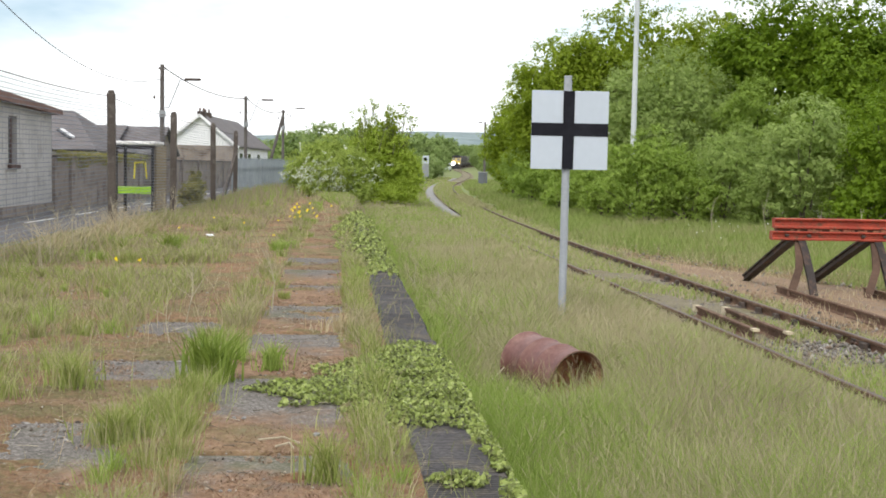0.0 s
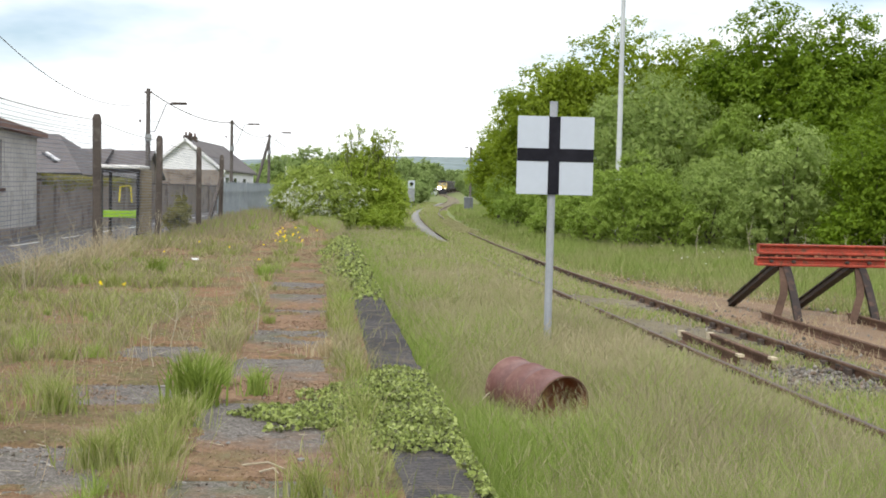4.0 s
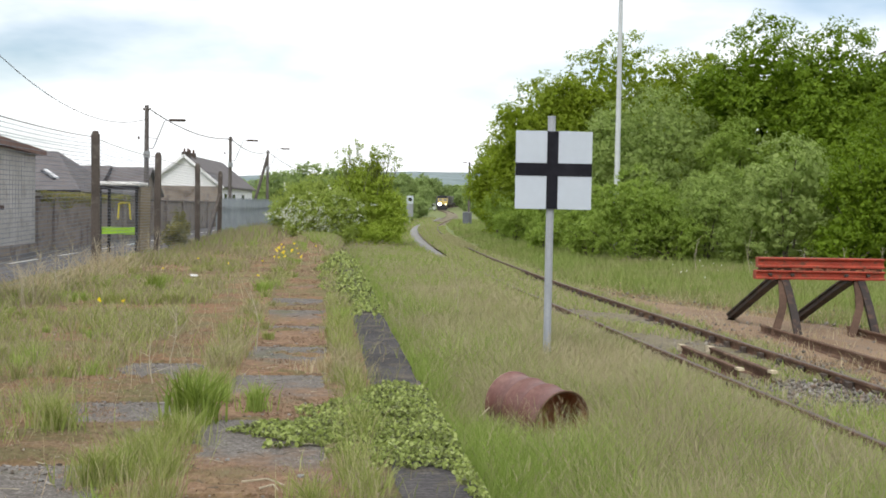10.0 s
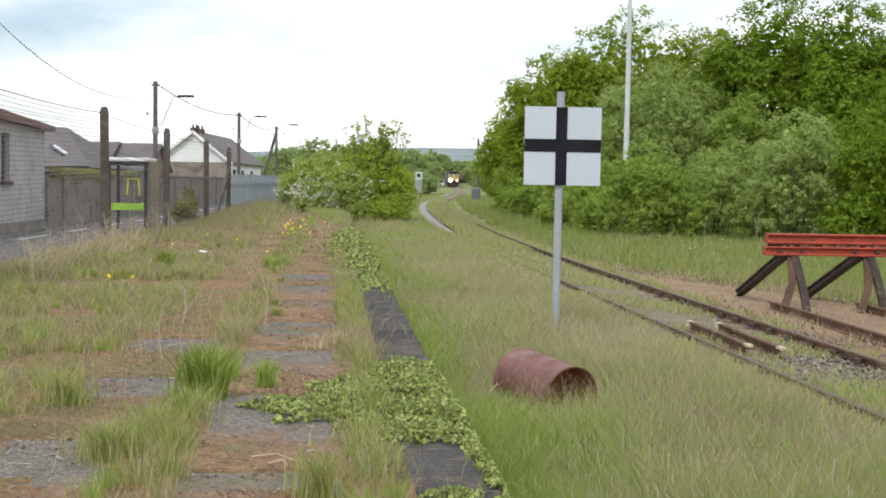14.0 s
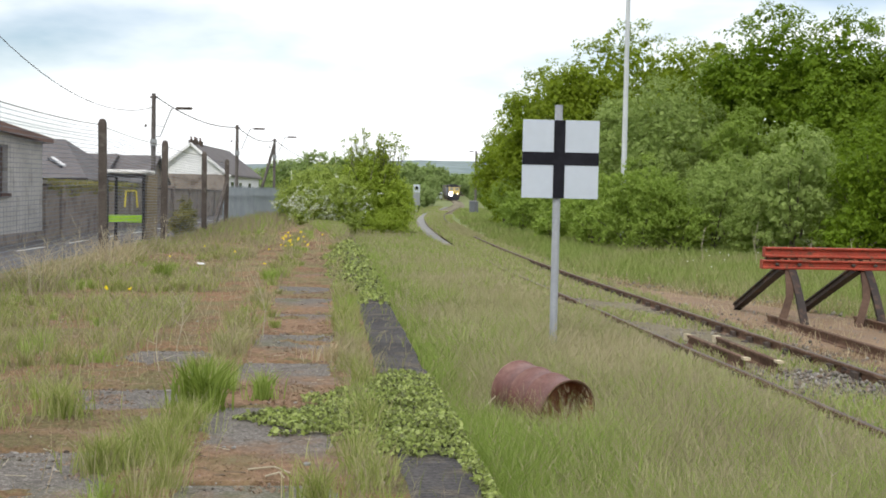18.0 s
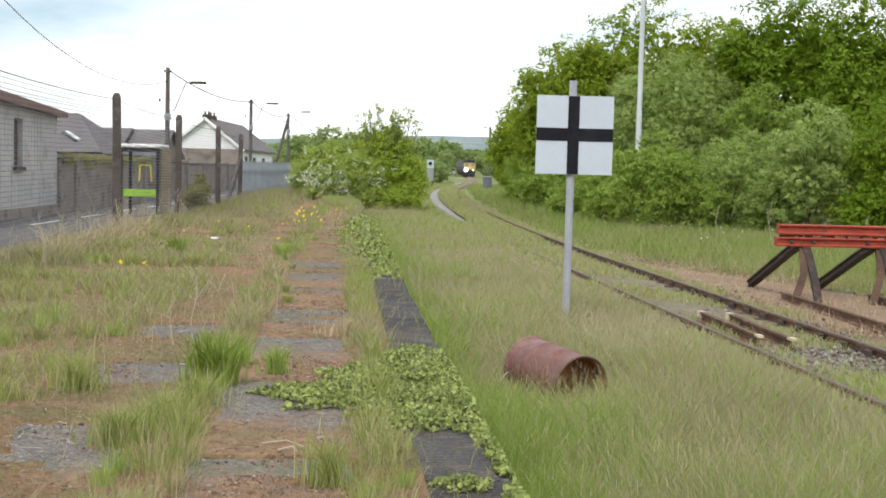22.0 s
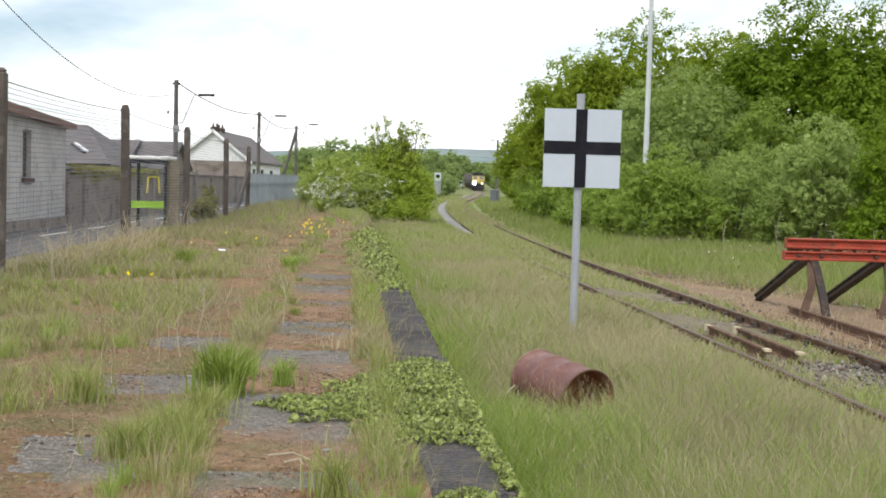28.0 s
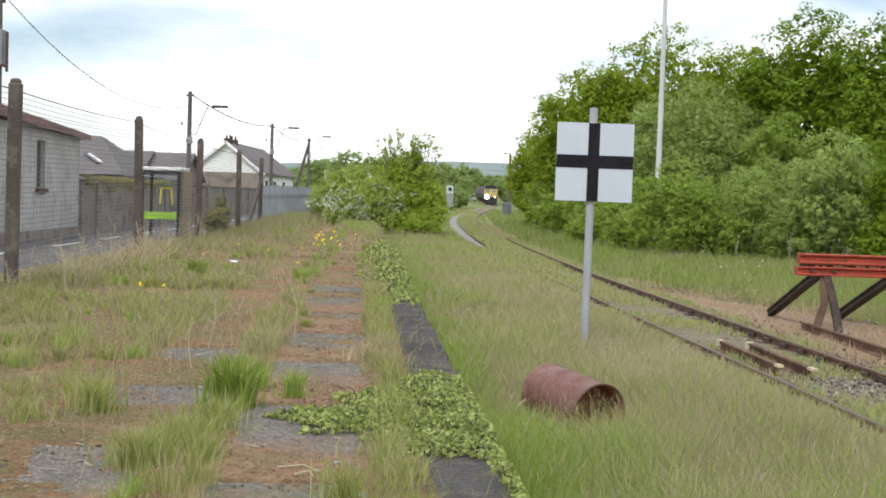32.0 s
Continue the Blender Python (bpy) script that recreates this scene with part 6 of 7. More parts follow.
def track_weeds():
    r = np.random.default_rng(24)
    n = 60000
    y = spread_y(n, 5, 130, r)
    f = r.uniform(-1.45, 1.5, n)
    x = track_x(y) + f
    dense = np.interp(y, [5, 11, 13, 14, 18, 24, 32, 60, 130], [1.0, 0.95, 0.75, 0.45, 0.42, 0.55, 0.85, 0.95, 0.9])
    keep = (0.5 + 0.5 * wobble(x, y, 0.9, 8.0) < dense) & ~((y > 12.4) & (y < 14.4) & (np.abs(f) < 0.6) & (r.uniform(0, 1, n) < 0.75)) & (np.abs(np.abs(f) - 0.75) > 0.07) & ~((f < -0.78) & (y > 46))
    x, y, f = x[keep], y[keep], f[keep]
    n = len(x)
    h = r.uniform(0.04, 0.16, n) * np.where(np.abs(f) > 0.8, 1.15, 1) * np.where((f < -0.72), np.interp(y, [14, 22, 34, 46], [0.6, 1.0, 1.3, 1.8]), 1) * np.where(y < 14, 1.2, 1)
    dry = r.uniform(0, 1, n) < np.interp(y, [9, 14, 60, 130], [0.35, 0.75, 0.7, 0.5])
    base = np.stack([x, y, rise(y) - 0.16 + 0.10 * np.clip(0.5 - f / 1.5, 0, 1)], 1)
    w = np.maximum(0.004, 0.0008 * y)
    stuff("track_weeds", blade_mesh("track_weeds", base[~dry], h[~dry], w[~dry], 0.7, r, MEADOW), "green weeds growing through the ballast", "grass")
    stuff("dry_track_weeds", blade_mesh("dry_track_weeds", base[dry], h[dry], w[dry], 0.7, r, MEADOW_DRY), "dry beige grass growing through the ballast", "grass")
    n = 26000
    y = spread_y(n, 38, 150, r)
    f = r.uniform(-0.9, 0.68, n)
    base = np.stack([track_x(y) + f, y, rise(y) - 0.14 + 0.12 * np.clip(0.5 - f / 1.5, 0, 1)], 1)
    h, w = r.uniform(0.05, 0.17, n) * np.where(f < -0.6, 1.7, 1), 0.0008 * y
    dry = r.uniform(0, 1, n) < 0.68
    stuff("far_track_weeds", blade_mesh("far_track_weeds", base[~dry], h[~dry], w[~dry], 0.7, r, MEADOW), "green grass between the distant rails", "grass")
    stuff("far_dry_track_weeds", blade_mesh("far_dry_track_weeds", base[dry], h[dry], w[dry], 0.7, r, MEADOW_DRY), "dry grass between the distant rails", "grass")
    n = 5000
    y = r.uniform(60, 84, n)
    f = r.uniform(0.35, 1.15, n)
    stuff("rail_side_grass", blade_mesh("rail_side_grass", np.stack([track_x(y) + f, y, rise(y) - 0.16], 1), r.uniform(0.16, 0.34, n), 0.0008 * y, 0.6, r, MEADOW_DRY), "pale grass grown over the rail at the bend", "grass")
    # grass bank between the line and the wood
    n = 140000
    y = spread_y(n, 14, 175, r)
    x = r.uniform(2, 24, n)
    inner = np.interp(y, [14, 20, 24, 29, 34, 60, 125], [10.0, 9.1, 7.4, 5.3, 4.2, 3.0, 2.0])
    inner = np.maximum(inner, track_x(y) + 1.55)
    inner = inner - 0.9 * wobble(x, y, 0.5, 3.0)
    keep = (x > inner) & (x < np.interp(y, [14, 45, 60, 125, 175], [24, 22, 14, 8, 9]))
    x, y = x[keep], y[keep]
    n = len(x)
    h = r.uniform(0.15, 0.5, n)
    stuff("bank_grass", blade_mesh("bank_grass", np.stack([x, y, ground_z(x, y) - 0.02], 1), h, np.maximum(0.006, 0.00065 * y), 0.6, r, BLADE_GREEN), "green grass bank in front of the wood", "grass")
    # left of the line past the platform
    n = 90000
    y = spread_y(n, 38, 190, r)
    x = track_x(y) - np.interp(y, [38, 44, 60, 190], [0.9, 1.3, 1.7, 1.8]) - r.uniform(0, 1, n) * np.interp(y, [38, 60, 75, 190], [3.6, 6, 12, 14])
    base, h, w = np.stack([x, y, ground_z(x, y) - 0.02], 1), r.uniform(0.15, 0.45, n), 0.0008 * y
    dry = r.uniform(0, 1, n) < 0.55 + 0.25 * wobble(x, y, 0.35, 2.0)
    stuff("far_bank_grass", blade_mesh("far_bank_grass", base[~dry], h[~dry], w[~dry], 0.6, r, MEADOW), "soft green grass beside the curving line", "grass")
    stuff("far_dry_grass", blade_mesh("far_dry_grass", base[dry], h[dry], w[dry], 0.6, r, MEADOW_DRY), "pale flowering grass beside the curving line", "grass")
    n = 70000
    y = spread_y(n, 9, 40, r)
    x = r.uniform(4, 11, n)
    keep = (x > track_x(y) + 1.0) & (wobble(x, y, 1.3, 6.0) > -0.3)
    x, y = x[keep], y[keep]
    n = len(x)
    stuff("verge_moss", blade_mesh("verge_moss", np.stack([x, y, np.full(n, -0.17)], 1), r.uniform(0.015, 0.055, n), np.maximum(0.006, 0.0008 * y), 0.9, r, PALE_MOSS, 0.5, 0), "dry brown moss and dead grass on the verge", "moss")


PALE_MOSS = plant("pale_dead_moss", [(0.244, 0.167, 0.104), (0.298, 0.212, 0.136), (0.353, 0.259, 0.168), (0.271, 0.217, 0.128)], rough=0.95, through_light=0.2)
BLADE_GREEN = plant("bank_blades", [(0.164, 0.231, 0.048), (0.205, 0.273, 0.063), (0.246, 0.311, 0.082), (0.295, 0.340, 0.116)], [(0.262, 0.260, 0.116), (0.328, 0.302, 0.160)], 0.3, (0.46, 0.66))
platform_grass()
moss_cover()
meadow()
track_weeds()


def fence_grass():
    """Tall rank grass along the foot of the fences."""
    r = np.random.default_rng(27)
    n = 26000
    y = spread_y(n, 13, 63, r)
    fx = np.interp(y, [p[1] for p in FENCE] + [76], [p[0] for p in FENCE] + [-9.2])
    x = fx + 0.12 + np.abs(r.normal(size=n)) * np.interp(y, [13, 45, 63], [0.35, 0.55, 0.9])
    keep = r.uniform(0, 1, n) < (0.25 + 0.75 * (wobble(x, y, 0.8, 7.0) > 0)) * np.interp(y, [30, 44], [0.45, 1])
    x, y = x[keep], y[keep]
    n = len(x)
    h = r.uniform(0.2, 0.7, n) * np.interp(y, [13, 38, 48, 60], [0.45, 0.5, 1.0, 1.25])
    base, w = np.stack([x, y, np.full(n, 0.41) + 0.02 * (y > 40)], 1), np.maximum(0.005, 0.0006 * y)
    dry = r.uniform(0, 1, n) < 0.72
    for name, k, material, label in (("fence_grass", ~dry, MEADOW, "rank green grass along the fence"), ("dry_fence_grass", dry, WEATHERED, "dry beige grass along the fence")):
        stuff(name, blade_mesh(name, base[k], h[k], w[k], 0.45, r, material), label, "grass")
    n = 800
    y = 17 + 10 * r.uniform(0, 1, n)
    x = -6.27 - 0.098 * (y - 16.6) + 0.15 + np.abs(r.normal(size=n)) * 0.45
    keep = vnoise(x, y, 1.2, 6.0) > 0.42
    x, y = x[keep], y[keep]
    n = len(x)
    stuff("bleached_grass", blade_mesh("bleached_grass", np.stack([x, y, np.full(n, 0.42)], 1), r.uniform(0.3, 0.85, n), np.maximum(0.004, 0.0004 * y), 1.2, r, STRAW), "tall bleached grass stalks against the fence", "grass")


fence_grass()


def ivy_patch(name, shapes, n, seed, leaf, z0=0.47, bare=-0.30):
    """Flat mats of ivy leaves with trailing shoots."""
    r = np.random.default_rng(seed)
    pts = []
    for u, y, ru, ry, h, share in shapes:
        k = int(n * share)
        a, q = r.uniform(0, 6.2832, k), np.sqrt(r.uniform(0, 1, k))
        q = q * (1 + 0.22 * np.sin(a * 5 + seed) + 0.12 * np.sin(a * 11))
        yy = y + ry * q * np.sin(a)
        uu = u + ru * q * np.cos(a)
        hang = np.where(uu > 0.0, -np.minimum((uu) * 3.0, 0.55), 0)
        uu = np.where(uu > 0.0, np.minimum(uu, 0.05 + 0.03 * r.normal(size=k)), uu)
        zz = z0 + np.maximum(0, 1 - q) * h * r.uniform(0.3, 1, k) + 0.03 * r.uniform(0, 1, k) + hang
        pts.append(np.stack([edge_x(yy) + uu, yy, zz], 1))
    pts = np.concatenate(pts)
    pts = pts[wobble(pts[:, 0], pts[:, 1], 7.0, seed) + 0.6 * wobble(pts[:, 0], pts[:, 1], 17.0, 3.0) > bare]
    nor = unit(np.stack([r.normal(size=len(pts)) * 0.35, -0.35 + r.normal(size=len(pts)) * 0.35, np.ones(len(pts))], 1))
    v, f = leaf_arrays(pts, nor, leaf * r.uniform(0.7, 1.25, len(pts)), 1.1, r, 0.85)
    ob = new(name, array_mesh(name, v, [f], IVY))
    tagged(ob, "mat of bright green ivy creeping over the platform edge", "ivy", kind="stuff")


ivy_patch("ivy_mat", [(-0.35, 8.3, 0.50, 1.1, 0.08, 0.36), (-0.80, 7.65, 0.48, 0.42, 0.06, 0.17), (-0.1, 7.5, 0.32, 0.6, 0.07, 0.16), (0.0, 6.2, 0.08, 1.2, 0.03, 0.08), (-0.2, 9.3, 0.3, 0.6, 0.06, 0.08), (-0.25, 5.5, 0.12, 0.10, 0.04, 0.02), (0.0, 5.0, 0.08, 1.0, 0.03, 0.04), (-1.1, 7.8, 0.2, 0.25, 0.04, 0.03), (-0.3, 7.0, 0.4, 0.4, 0.06, 0.09), (-0.6, 8.0, 0.3, 0.5, 0.06, 0.09)], 27000, 31, 0.0265, bare=-0.4)
ivy_patch("ivy_mat", [(-0.3, 21, 0.5, 4.2, 0.35, 0.35), (-0.35, 27, 0.6, 4.5, 0.55, 0.25), (-0.15, 18, 0.3, 1.8, 0.18, 0.12), (-0.3, 33, 0.45, 3.0, 0.35, 0.08)], 15000, 32, 0.05, bare=-0.2)


def weed_clump(x, y, n, height, width, seed, label, material=None, wide=0.55):
    r = np.random.default_rng(seed)
    a, q = r.uniform(0, 6.2832, n), np.abs(r.normal(size=n)) * 0.5
    base = np.stack([x + np.cos(a) * q * 0.42 * wide, y + np.sin(a) * q * 0.3 * wide, np.full(n, 0.45)], 1)
    ob = new("weed_clump", blade_mesh("weed_clump", base, height * r.uniform(0.5, 1.0, n), np.full(n, width) * r.uniform(0.6, 1.4, n), 0.5, r, material or DOCK))
    tagged(ob, label, "weed", "platform weeds", "stuff")


weed_clump(-1.53, 8.05, 165, 0.43, 0.018, 51, "leafy dark green weed clump in a paving joint", None, 0.44)
weed_clump(-1.20, 8.55, 120, 0.27, 0.0082, 52, "small bright green grass clump beside the path", MEADOW, 0.28)
weed_clump(-2.33, 7.6, 255, 0.34, 0.0068, 53, "fresh green grass tussock on the platform", BLADE)
weed_clump(-2.62, 7.2, 80, 0.28, 0.0061, 54, "fresh green grass tussock on the platform", BLADE)
weed_clump(-0.52, 5.5, 195, 0.32, 0.0048, 55, "bright grass tuft beside the coping", BLADE, 0.35)
weed_clump(-1.50, 7.3, 255, 0.30, 0.0041, 60, "brownish grass tuft between two paving rows", BLADE, 0.6)
weed_clump(-1.56, 6.7, 255, 0.28, 0.0041, 61, "brownish grass tuft between two paving rows", BLADE, 0.6)
weed_clump(-1.66, 6.2, 360, 0.29, 0.0054, 56, "grass tuft between two paving rows", BLADE)
weed_clump(-4.5, 20.0, 90, 0.42, 0.016, 58, "leafy weed clump on the platform")
rt = random.Random(12)
for k in range(15):
    y = 6.1 + 0.62 * k
    weed_clump(float(edge_x(y)) - 0.58 + rt.uniform(-0.07, 0.07), y + rt.uniform(-0.2, 0.2), rt.randint(45, 110), rt.uniform(0.2, 0.34), 0.005, 500 + k, "feathery yellow-green grass tuft beside the coping", BLADE, 0.42)
weed_clump(-0.9, 10.6, 140, 0.22, 0.008, 59, "yellowish grass tuft on the path", STRAW)


def flowers():
    def heads(name, places, size, material, label, stem):
        r = np.random.default_rng(len(places))
        p = np.array(places)
        n = len(p)
        pts = np.repeat(p, 5, 0) + r.normal(size=(n * 5, 3)) * size * 0.25
        nor = unit(np.tile(np.array([[0.1, -0.8, 0.7]]), (n * 5, 1)))
        v, f = leaf_arrays(pts, nor, size, 0.3, r, 1.0)
        ob = new(name, array_mesh(name, v, [f], material))
        tagged(ob, label, "flowers", kind="stuff")
        base = p.copy()
        base[:, 2] -= stem
        ob2 = new("flower_stems", blade_mesh("flower_stems", base, np.full(n, stem), np.maximum(0.004, 0.0005 * p[:, 1]), 0.05, r, DOCK))
        tagged(ob2, "thin green flower stems", "flowers", kind="stuff")
    r = np.random.default_rng(77)
    ragwort = [(-3.75 + r.normal() * 0.24, 32 + r.normal() * 2.0, 0.72 + r.uniform(-0.15, 0.22)) for _ in range(22)]
    heads("yellow_flowers", ragwort, 0.04, FLOWER, "clump of yellow flower heads on the platform", 0.5)
    dots = [(-4.1, 15.2, 0.72), (-3.8, 15.2, 0.70), (-3.86, 23.5, 0.80), (-2.87, 20.5, 0.75), (-5.1, 27, 0.75), (-4.9, 22.5, 0.75)]
    heads("dandelions", dots, 0.034, FLOWER, "scattered yellow dandelions", 0.3)
    white = [(r.uniform(7, 16), r.uniform(33, 41), r.uniform(0.15, 0.4)) for _ in range(46)]
    heads("white_flowers", white, 0.024, DAISY, "white umbels dotted over the grass bank", 0.35)


flowers()


# ---------------------------------------------------------------- dead stalks and litter
def dead_stalk(x, y, z, height, seed, label, spread=0.35, n=5):
    r = random.Random(seed)
    t = thing("dead_stalk", label, "dead plant", pose(x, y, z), "dead stalks")
    top = Vector((r.uniform(-0.12, 0.12), 0.05, height))
    knee = top * 0.5 + Vector((r.uniform(-0.1, 0.1), r.uniform(-0.05, 0.05), 0)) * height
    thick = 0.003 + 0.00018 * y
    stem = tube(bmesh.new(), (0, 0, -0.05), knee, thick, thick * 0.75, 5)
    part("stem", tube(stem, knee, top, thick * 0.75, thick * 0.45, 5), PALE_STALK, t)
    for k in range(n):
        q = r.uniform(0.3, 0.95)
        a = knee * (2 * q) if q < 0.5 else knee.lerp(top, 2 * q - 1)
        b = a + Vector((r.uniform(-1, 1) * spread * height, r.uniform(-0.4, 0.4) * spread * height, r.uniform(0.1, 0.4) * height))
        part("twig", tube(bmesh.new(), a, b, 0.0018 + 0.0001 * y, 0.001 + 0.00005 * y, 4), PALE_STALK, t)


PALE_STALK = surface("pale_dead_stalk", (0.357, 0.315, 0.221), (0.459, 0.408, 0.306), coarse=3, fine=30, bump=0.1)
dead_stalk(2.68, 8.0, -0.2, 0.62, 1, "pale branching dead stalk standing in the meadow", 0.22, 5)
dead_stalk(2.30, 7.2, -0.2, 0.5, 2, "thin pale dead stalk in the meadow")
dead_stalk(0.55, 21.5, -0.15, 0.95, 3, "tall thin pale stalk in the meadow", 0.2, 3)
dead_stalk(-0.35, 18.5, -0.15, 0.7, 4, "thin pale stalk beside the platform", 0.3, 3)
dead_stalk(-0.10, 17.0, -0.15, 0.6, 5, "thin pale stalk beside the platform", 0.3, 3)
dead_stalk(-2.35, 11.0, 0.44, 0.55, 6, "straw-coloured dead stalk on the platform", 0.35, 5)
dead_stalk(-2.15, 9.6, 0.44, 0.42, 7, "straw-coloured dead stalk on the platform", 0.3, 4)
dead_stalk(-1.72, 12.2, 0.44, 0.62, 8, "straw-coloured dead stalk on the platform", 0.25, 3)
rs = random.Random(19)
for k in range(5):
    dead_stalk(9.0 + 1.5 * k + rs.uniform(-0.4, 0.4), 39.5 + rs.uniform(-2, 3), -0.1, rs.uniform(0.8, 1.5), 140 + k, "thin pale sapling stem in the grass bank", 0.15, 4)
for k in range(30):
    y = 15.0 + k * 0.6 + rs.uniform(-0.4, 0.4)
    dead_stalk(-6.27 - 0.098 * (y - 16.6) + rs.uniform(0.2, 1.0), y, 0.42, rs.uniform(0.5, 0.95), 40 + k, "bleached dead weed stalk beside the fence", 0.35, 4)


def litter():
    for a, b, r0, lab in (((-3.55, 10.6, 0.44), (-2.85, 10.75, 0.46), 0.006, "bleached fallen branch lying on the platform"), ((-0.95, 6.28, 0.475), (-0.72, 6.2, 0.478), 0.006, "short pale stick on the paving"),
                           ((-0.84, 6.13, 0.475), (-0.74, 6.1, 0.476), 0.006, "short pale stick on the paving"), ((0.42, 10.9, -0.02), (0.72, 11.25, 0.2), 0.008, "pale stick leaning by the drum")):
        a, b = Vector(a), Vector(b)
        bm, m = bmesh.new(), a.lerp(b, 0.5) + Vector((0.02, 0.02, 0.02))
        tube(bm, a, m, r0, r0 * 0.8, 6)
        tube(bm, m, b, r0 * 0.8, r0 * 0.5, 6)
        tagged(new("stick", mesh_of("stick", bm, PALE_STALK)), lab, "stick", "sticks")
    bm = bbox(-0.07, 0.07, -0.05, 0.05, 0, 0.03, 0.01)
    ob = new("litter", mesh_of("litter", bm, WHITE_WALL))
    ob.matrix_world = pose(-4.5, 23.4, 0.55, 6, 4, 25)
    tagged(ob, "crumpled scrap of white litter on the grass", "litter")
    r = random.Random(8)
    base = bmesh.new()
    bmesh.ops.create_icosphere(base, subdivisions=1, radius=1)
    for v in base.verts:
        v.co *= r.uniform(0.75, 1.2)
    me = mesh_of("stone", base, GRAVEL)
    for k in range(46):
        y = 4.8 * (16 / 4.8) ** r.random()
        u = r.choice((-1.16, -1.16, -2.22, -2.5, -3.4)) + r.uniform(-0.4, 0.4)
        q = r.uniform(0.008, 0.028)
        ob = new("stone", me)
        ob.matrix_world = pose(float(edge_x(y)) + u, y, 0.468, 0, 0, r.uniform(0, 360)) @ Matrix.Diagonal((q, q * r.uniform(0.7, 1.2), q * 0.7, 1))
        tagged(ob, "small loose grey stone on the paving", "stone", "loose stones")


litter()


def soil_clods():
    """Crumbled dark soil and broken paving edges along the joints and in one bare patch."""
    r = np.random.default_rng(91)
    bm = bmesh.new()
    bmesh.ops.create_icosphere(bm, subdivisions=1, radius=1)
    ball = np.array([v.co[:] for v in bm.verts])
    tri = np.array([[v.index for v in f.verts] for f in bm.faces])
    bm.free()
    places = []
    for k in range(340):
        row = -1.67 + 2.2 * r.integers(2, 9) + 1.1
        y = row + r.normal() * 0.07
        u = (-1.16 if r.uniform() < 0.55 else -2.22) + r.uniform(-0.48, 0.48)
        places.append((u, y - (0.0 if u > -1.7 else 1.53)))
    for k in range(420):
        places.append((-3.5 + r.normal() * 0.40, 12.6 + r.normal() * 0.7))
    for k in range(420):
        places.append((r.uniform(-5.2, -0.6), 4.4 * (22 / 4.4) ** r.uniform()))
    for k in range(560):
        row = (6.75, 8.95, 11.15)[r.integers(3)]
        places.append((-2.2 + r.normal() * 0.26, row + r.normal() * 0.14))
    p = np.array(places)
    n = len(p)
    heap = np.abs(p[:, 0] + 3.5) + 0.5 * np.abs(p[:, 1] - 12.6) < 0.9
    size = r.uniform(0.004, 0.015, n) * np.where(heap, 1.9, 1.0) * np.where(r.uniform(0, 1, n) < 0.05, 1.5, 1)
    c = np.stack([edge_x(p[:, 1]) + p[:, 0], p[:, 1], np.full(n, 0.462)], 1)
    v = c[:, None, :] + ball[None] * size[:, None, None] * r.uniform(0.5, 1.7, (n, 1, 3)) * np.array([1, 1, 0.45]) * r.uniform(0.8, 1.2, (n, len(ball), 1))
    f = tri[None] + (np.arange(n) * len(ball))[:, None, None]
    stuff("soil_clods", array_mesh("soil_clods", v.reshape(-1, 3), [f.reshape(-1, 3)], CLOD), "crumbs of dark soil and grit along the paving joints", "soil")


def moss_crumbs():
    """Loose crumbs of dried moss and thatch over the soil and the mossy ends of the bays."""
    r = np.random.default_rng(92)
    octa = np.array([(1, 0, 0), (-1, 0, 0), (0, 1, 0), (0, -1, 0), (0, 0, 1), (0, 0, -1)], float)
    tri = np.array([(0, 2, 4), (2, 1, 4), (1, 3, 4), (3, 0, 4), (2, 0, 5), (1, 2, 5), (3, 1, 5), (0, 3, 5)])
    n = 13000
    y = spread_y(n, 4.2, 16, r)
    u = r.uniform(-4.2, -0.5, n)
    x = edge_x(y) + u
    keep = vnoise(x, y, 2.2, 41.0, 4) > r.uniform(0.3, 0.75, n) + 0.18 * bare_paving(u, y, x)
    x, y, u = x[keep], y[keep], u[keep]
    n = len(x)
    c = np.stack([x, y, np.maximum(soil_z(u, y, x), 0.462)], 1)
    size = r.uniform(0.003, 0.011, n)
    v = c[:, None, :] + octa[None] * size[:, None, None] * r.uniform(0.5, 1.4, (n, 6, 3)) * np.array([1, 1, 0.7])
    stuff("moss_crumbs", array_mesh("moss_crumbs", v.reshape(-1, 3), [(tri[None] + (np.arange(n) * 6)[:, None, None]).reshape(-1, 3)], CRUMB), "dry crumbs of brown moss and thatch on the paving", "moss")


CRUMB = plant("dry_moss_crumbs", [(0.08, 0.055, 0.04), (0.17, 0.115, 0.075), (0.28, 0.19, 0.125), (0.36, 0.29, 0.20), (0.44, 0.40, 0.33)], rough=0.95, through_light=0.0)
moss_crumbs()
CLOD = plant("soil_crumbs", [(0.06, 0.047, 0.038), (0.095, 0.076, 0.06), (0.15, 0.12, 0.10), (0.22, 0.20, 0.18), (0.34, 0.32, 0.30)], rough=0.95, through_light=0.0)
soil_clods()


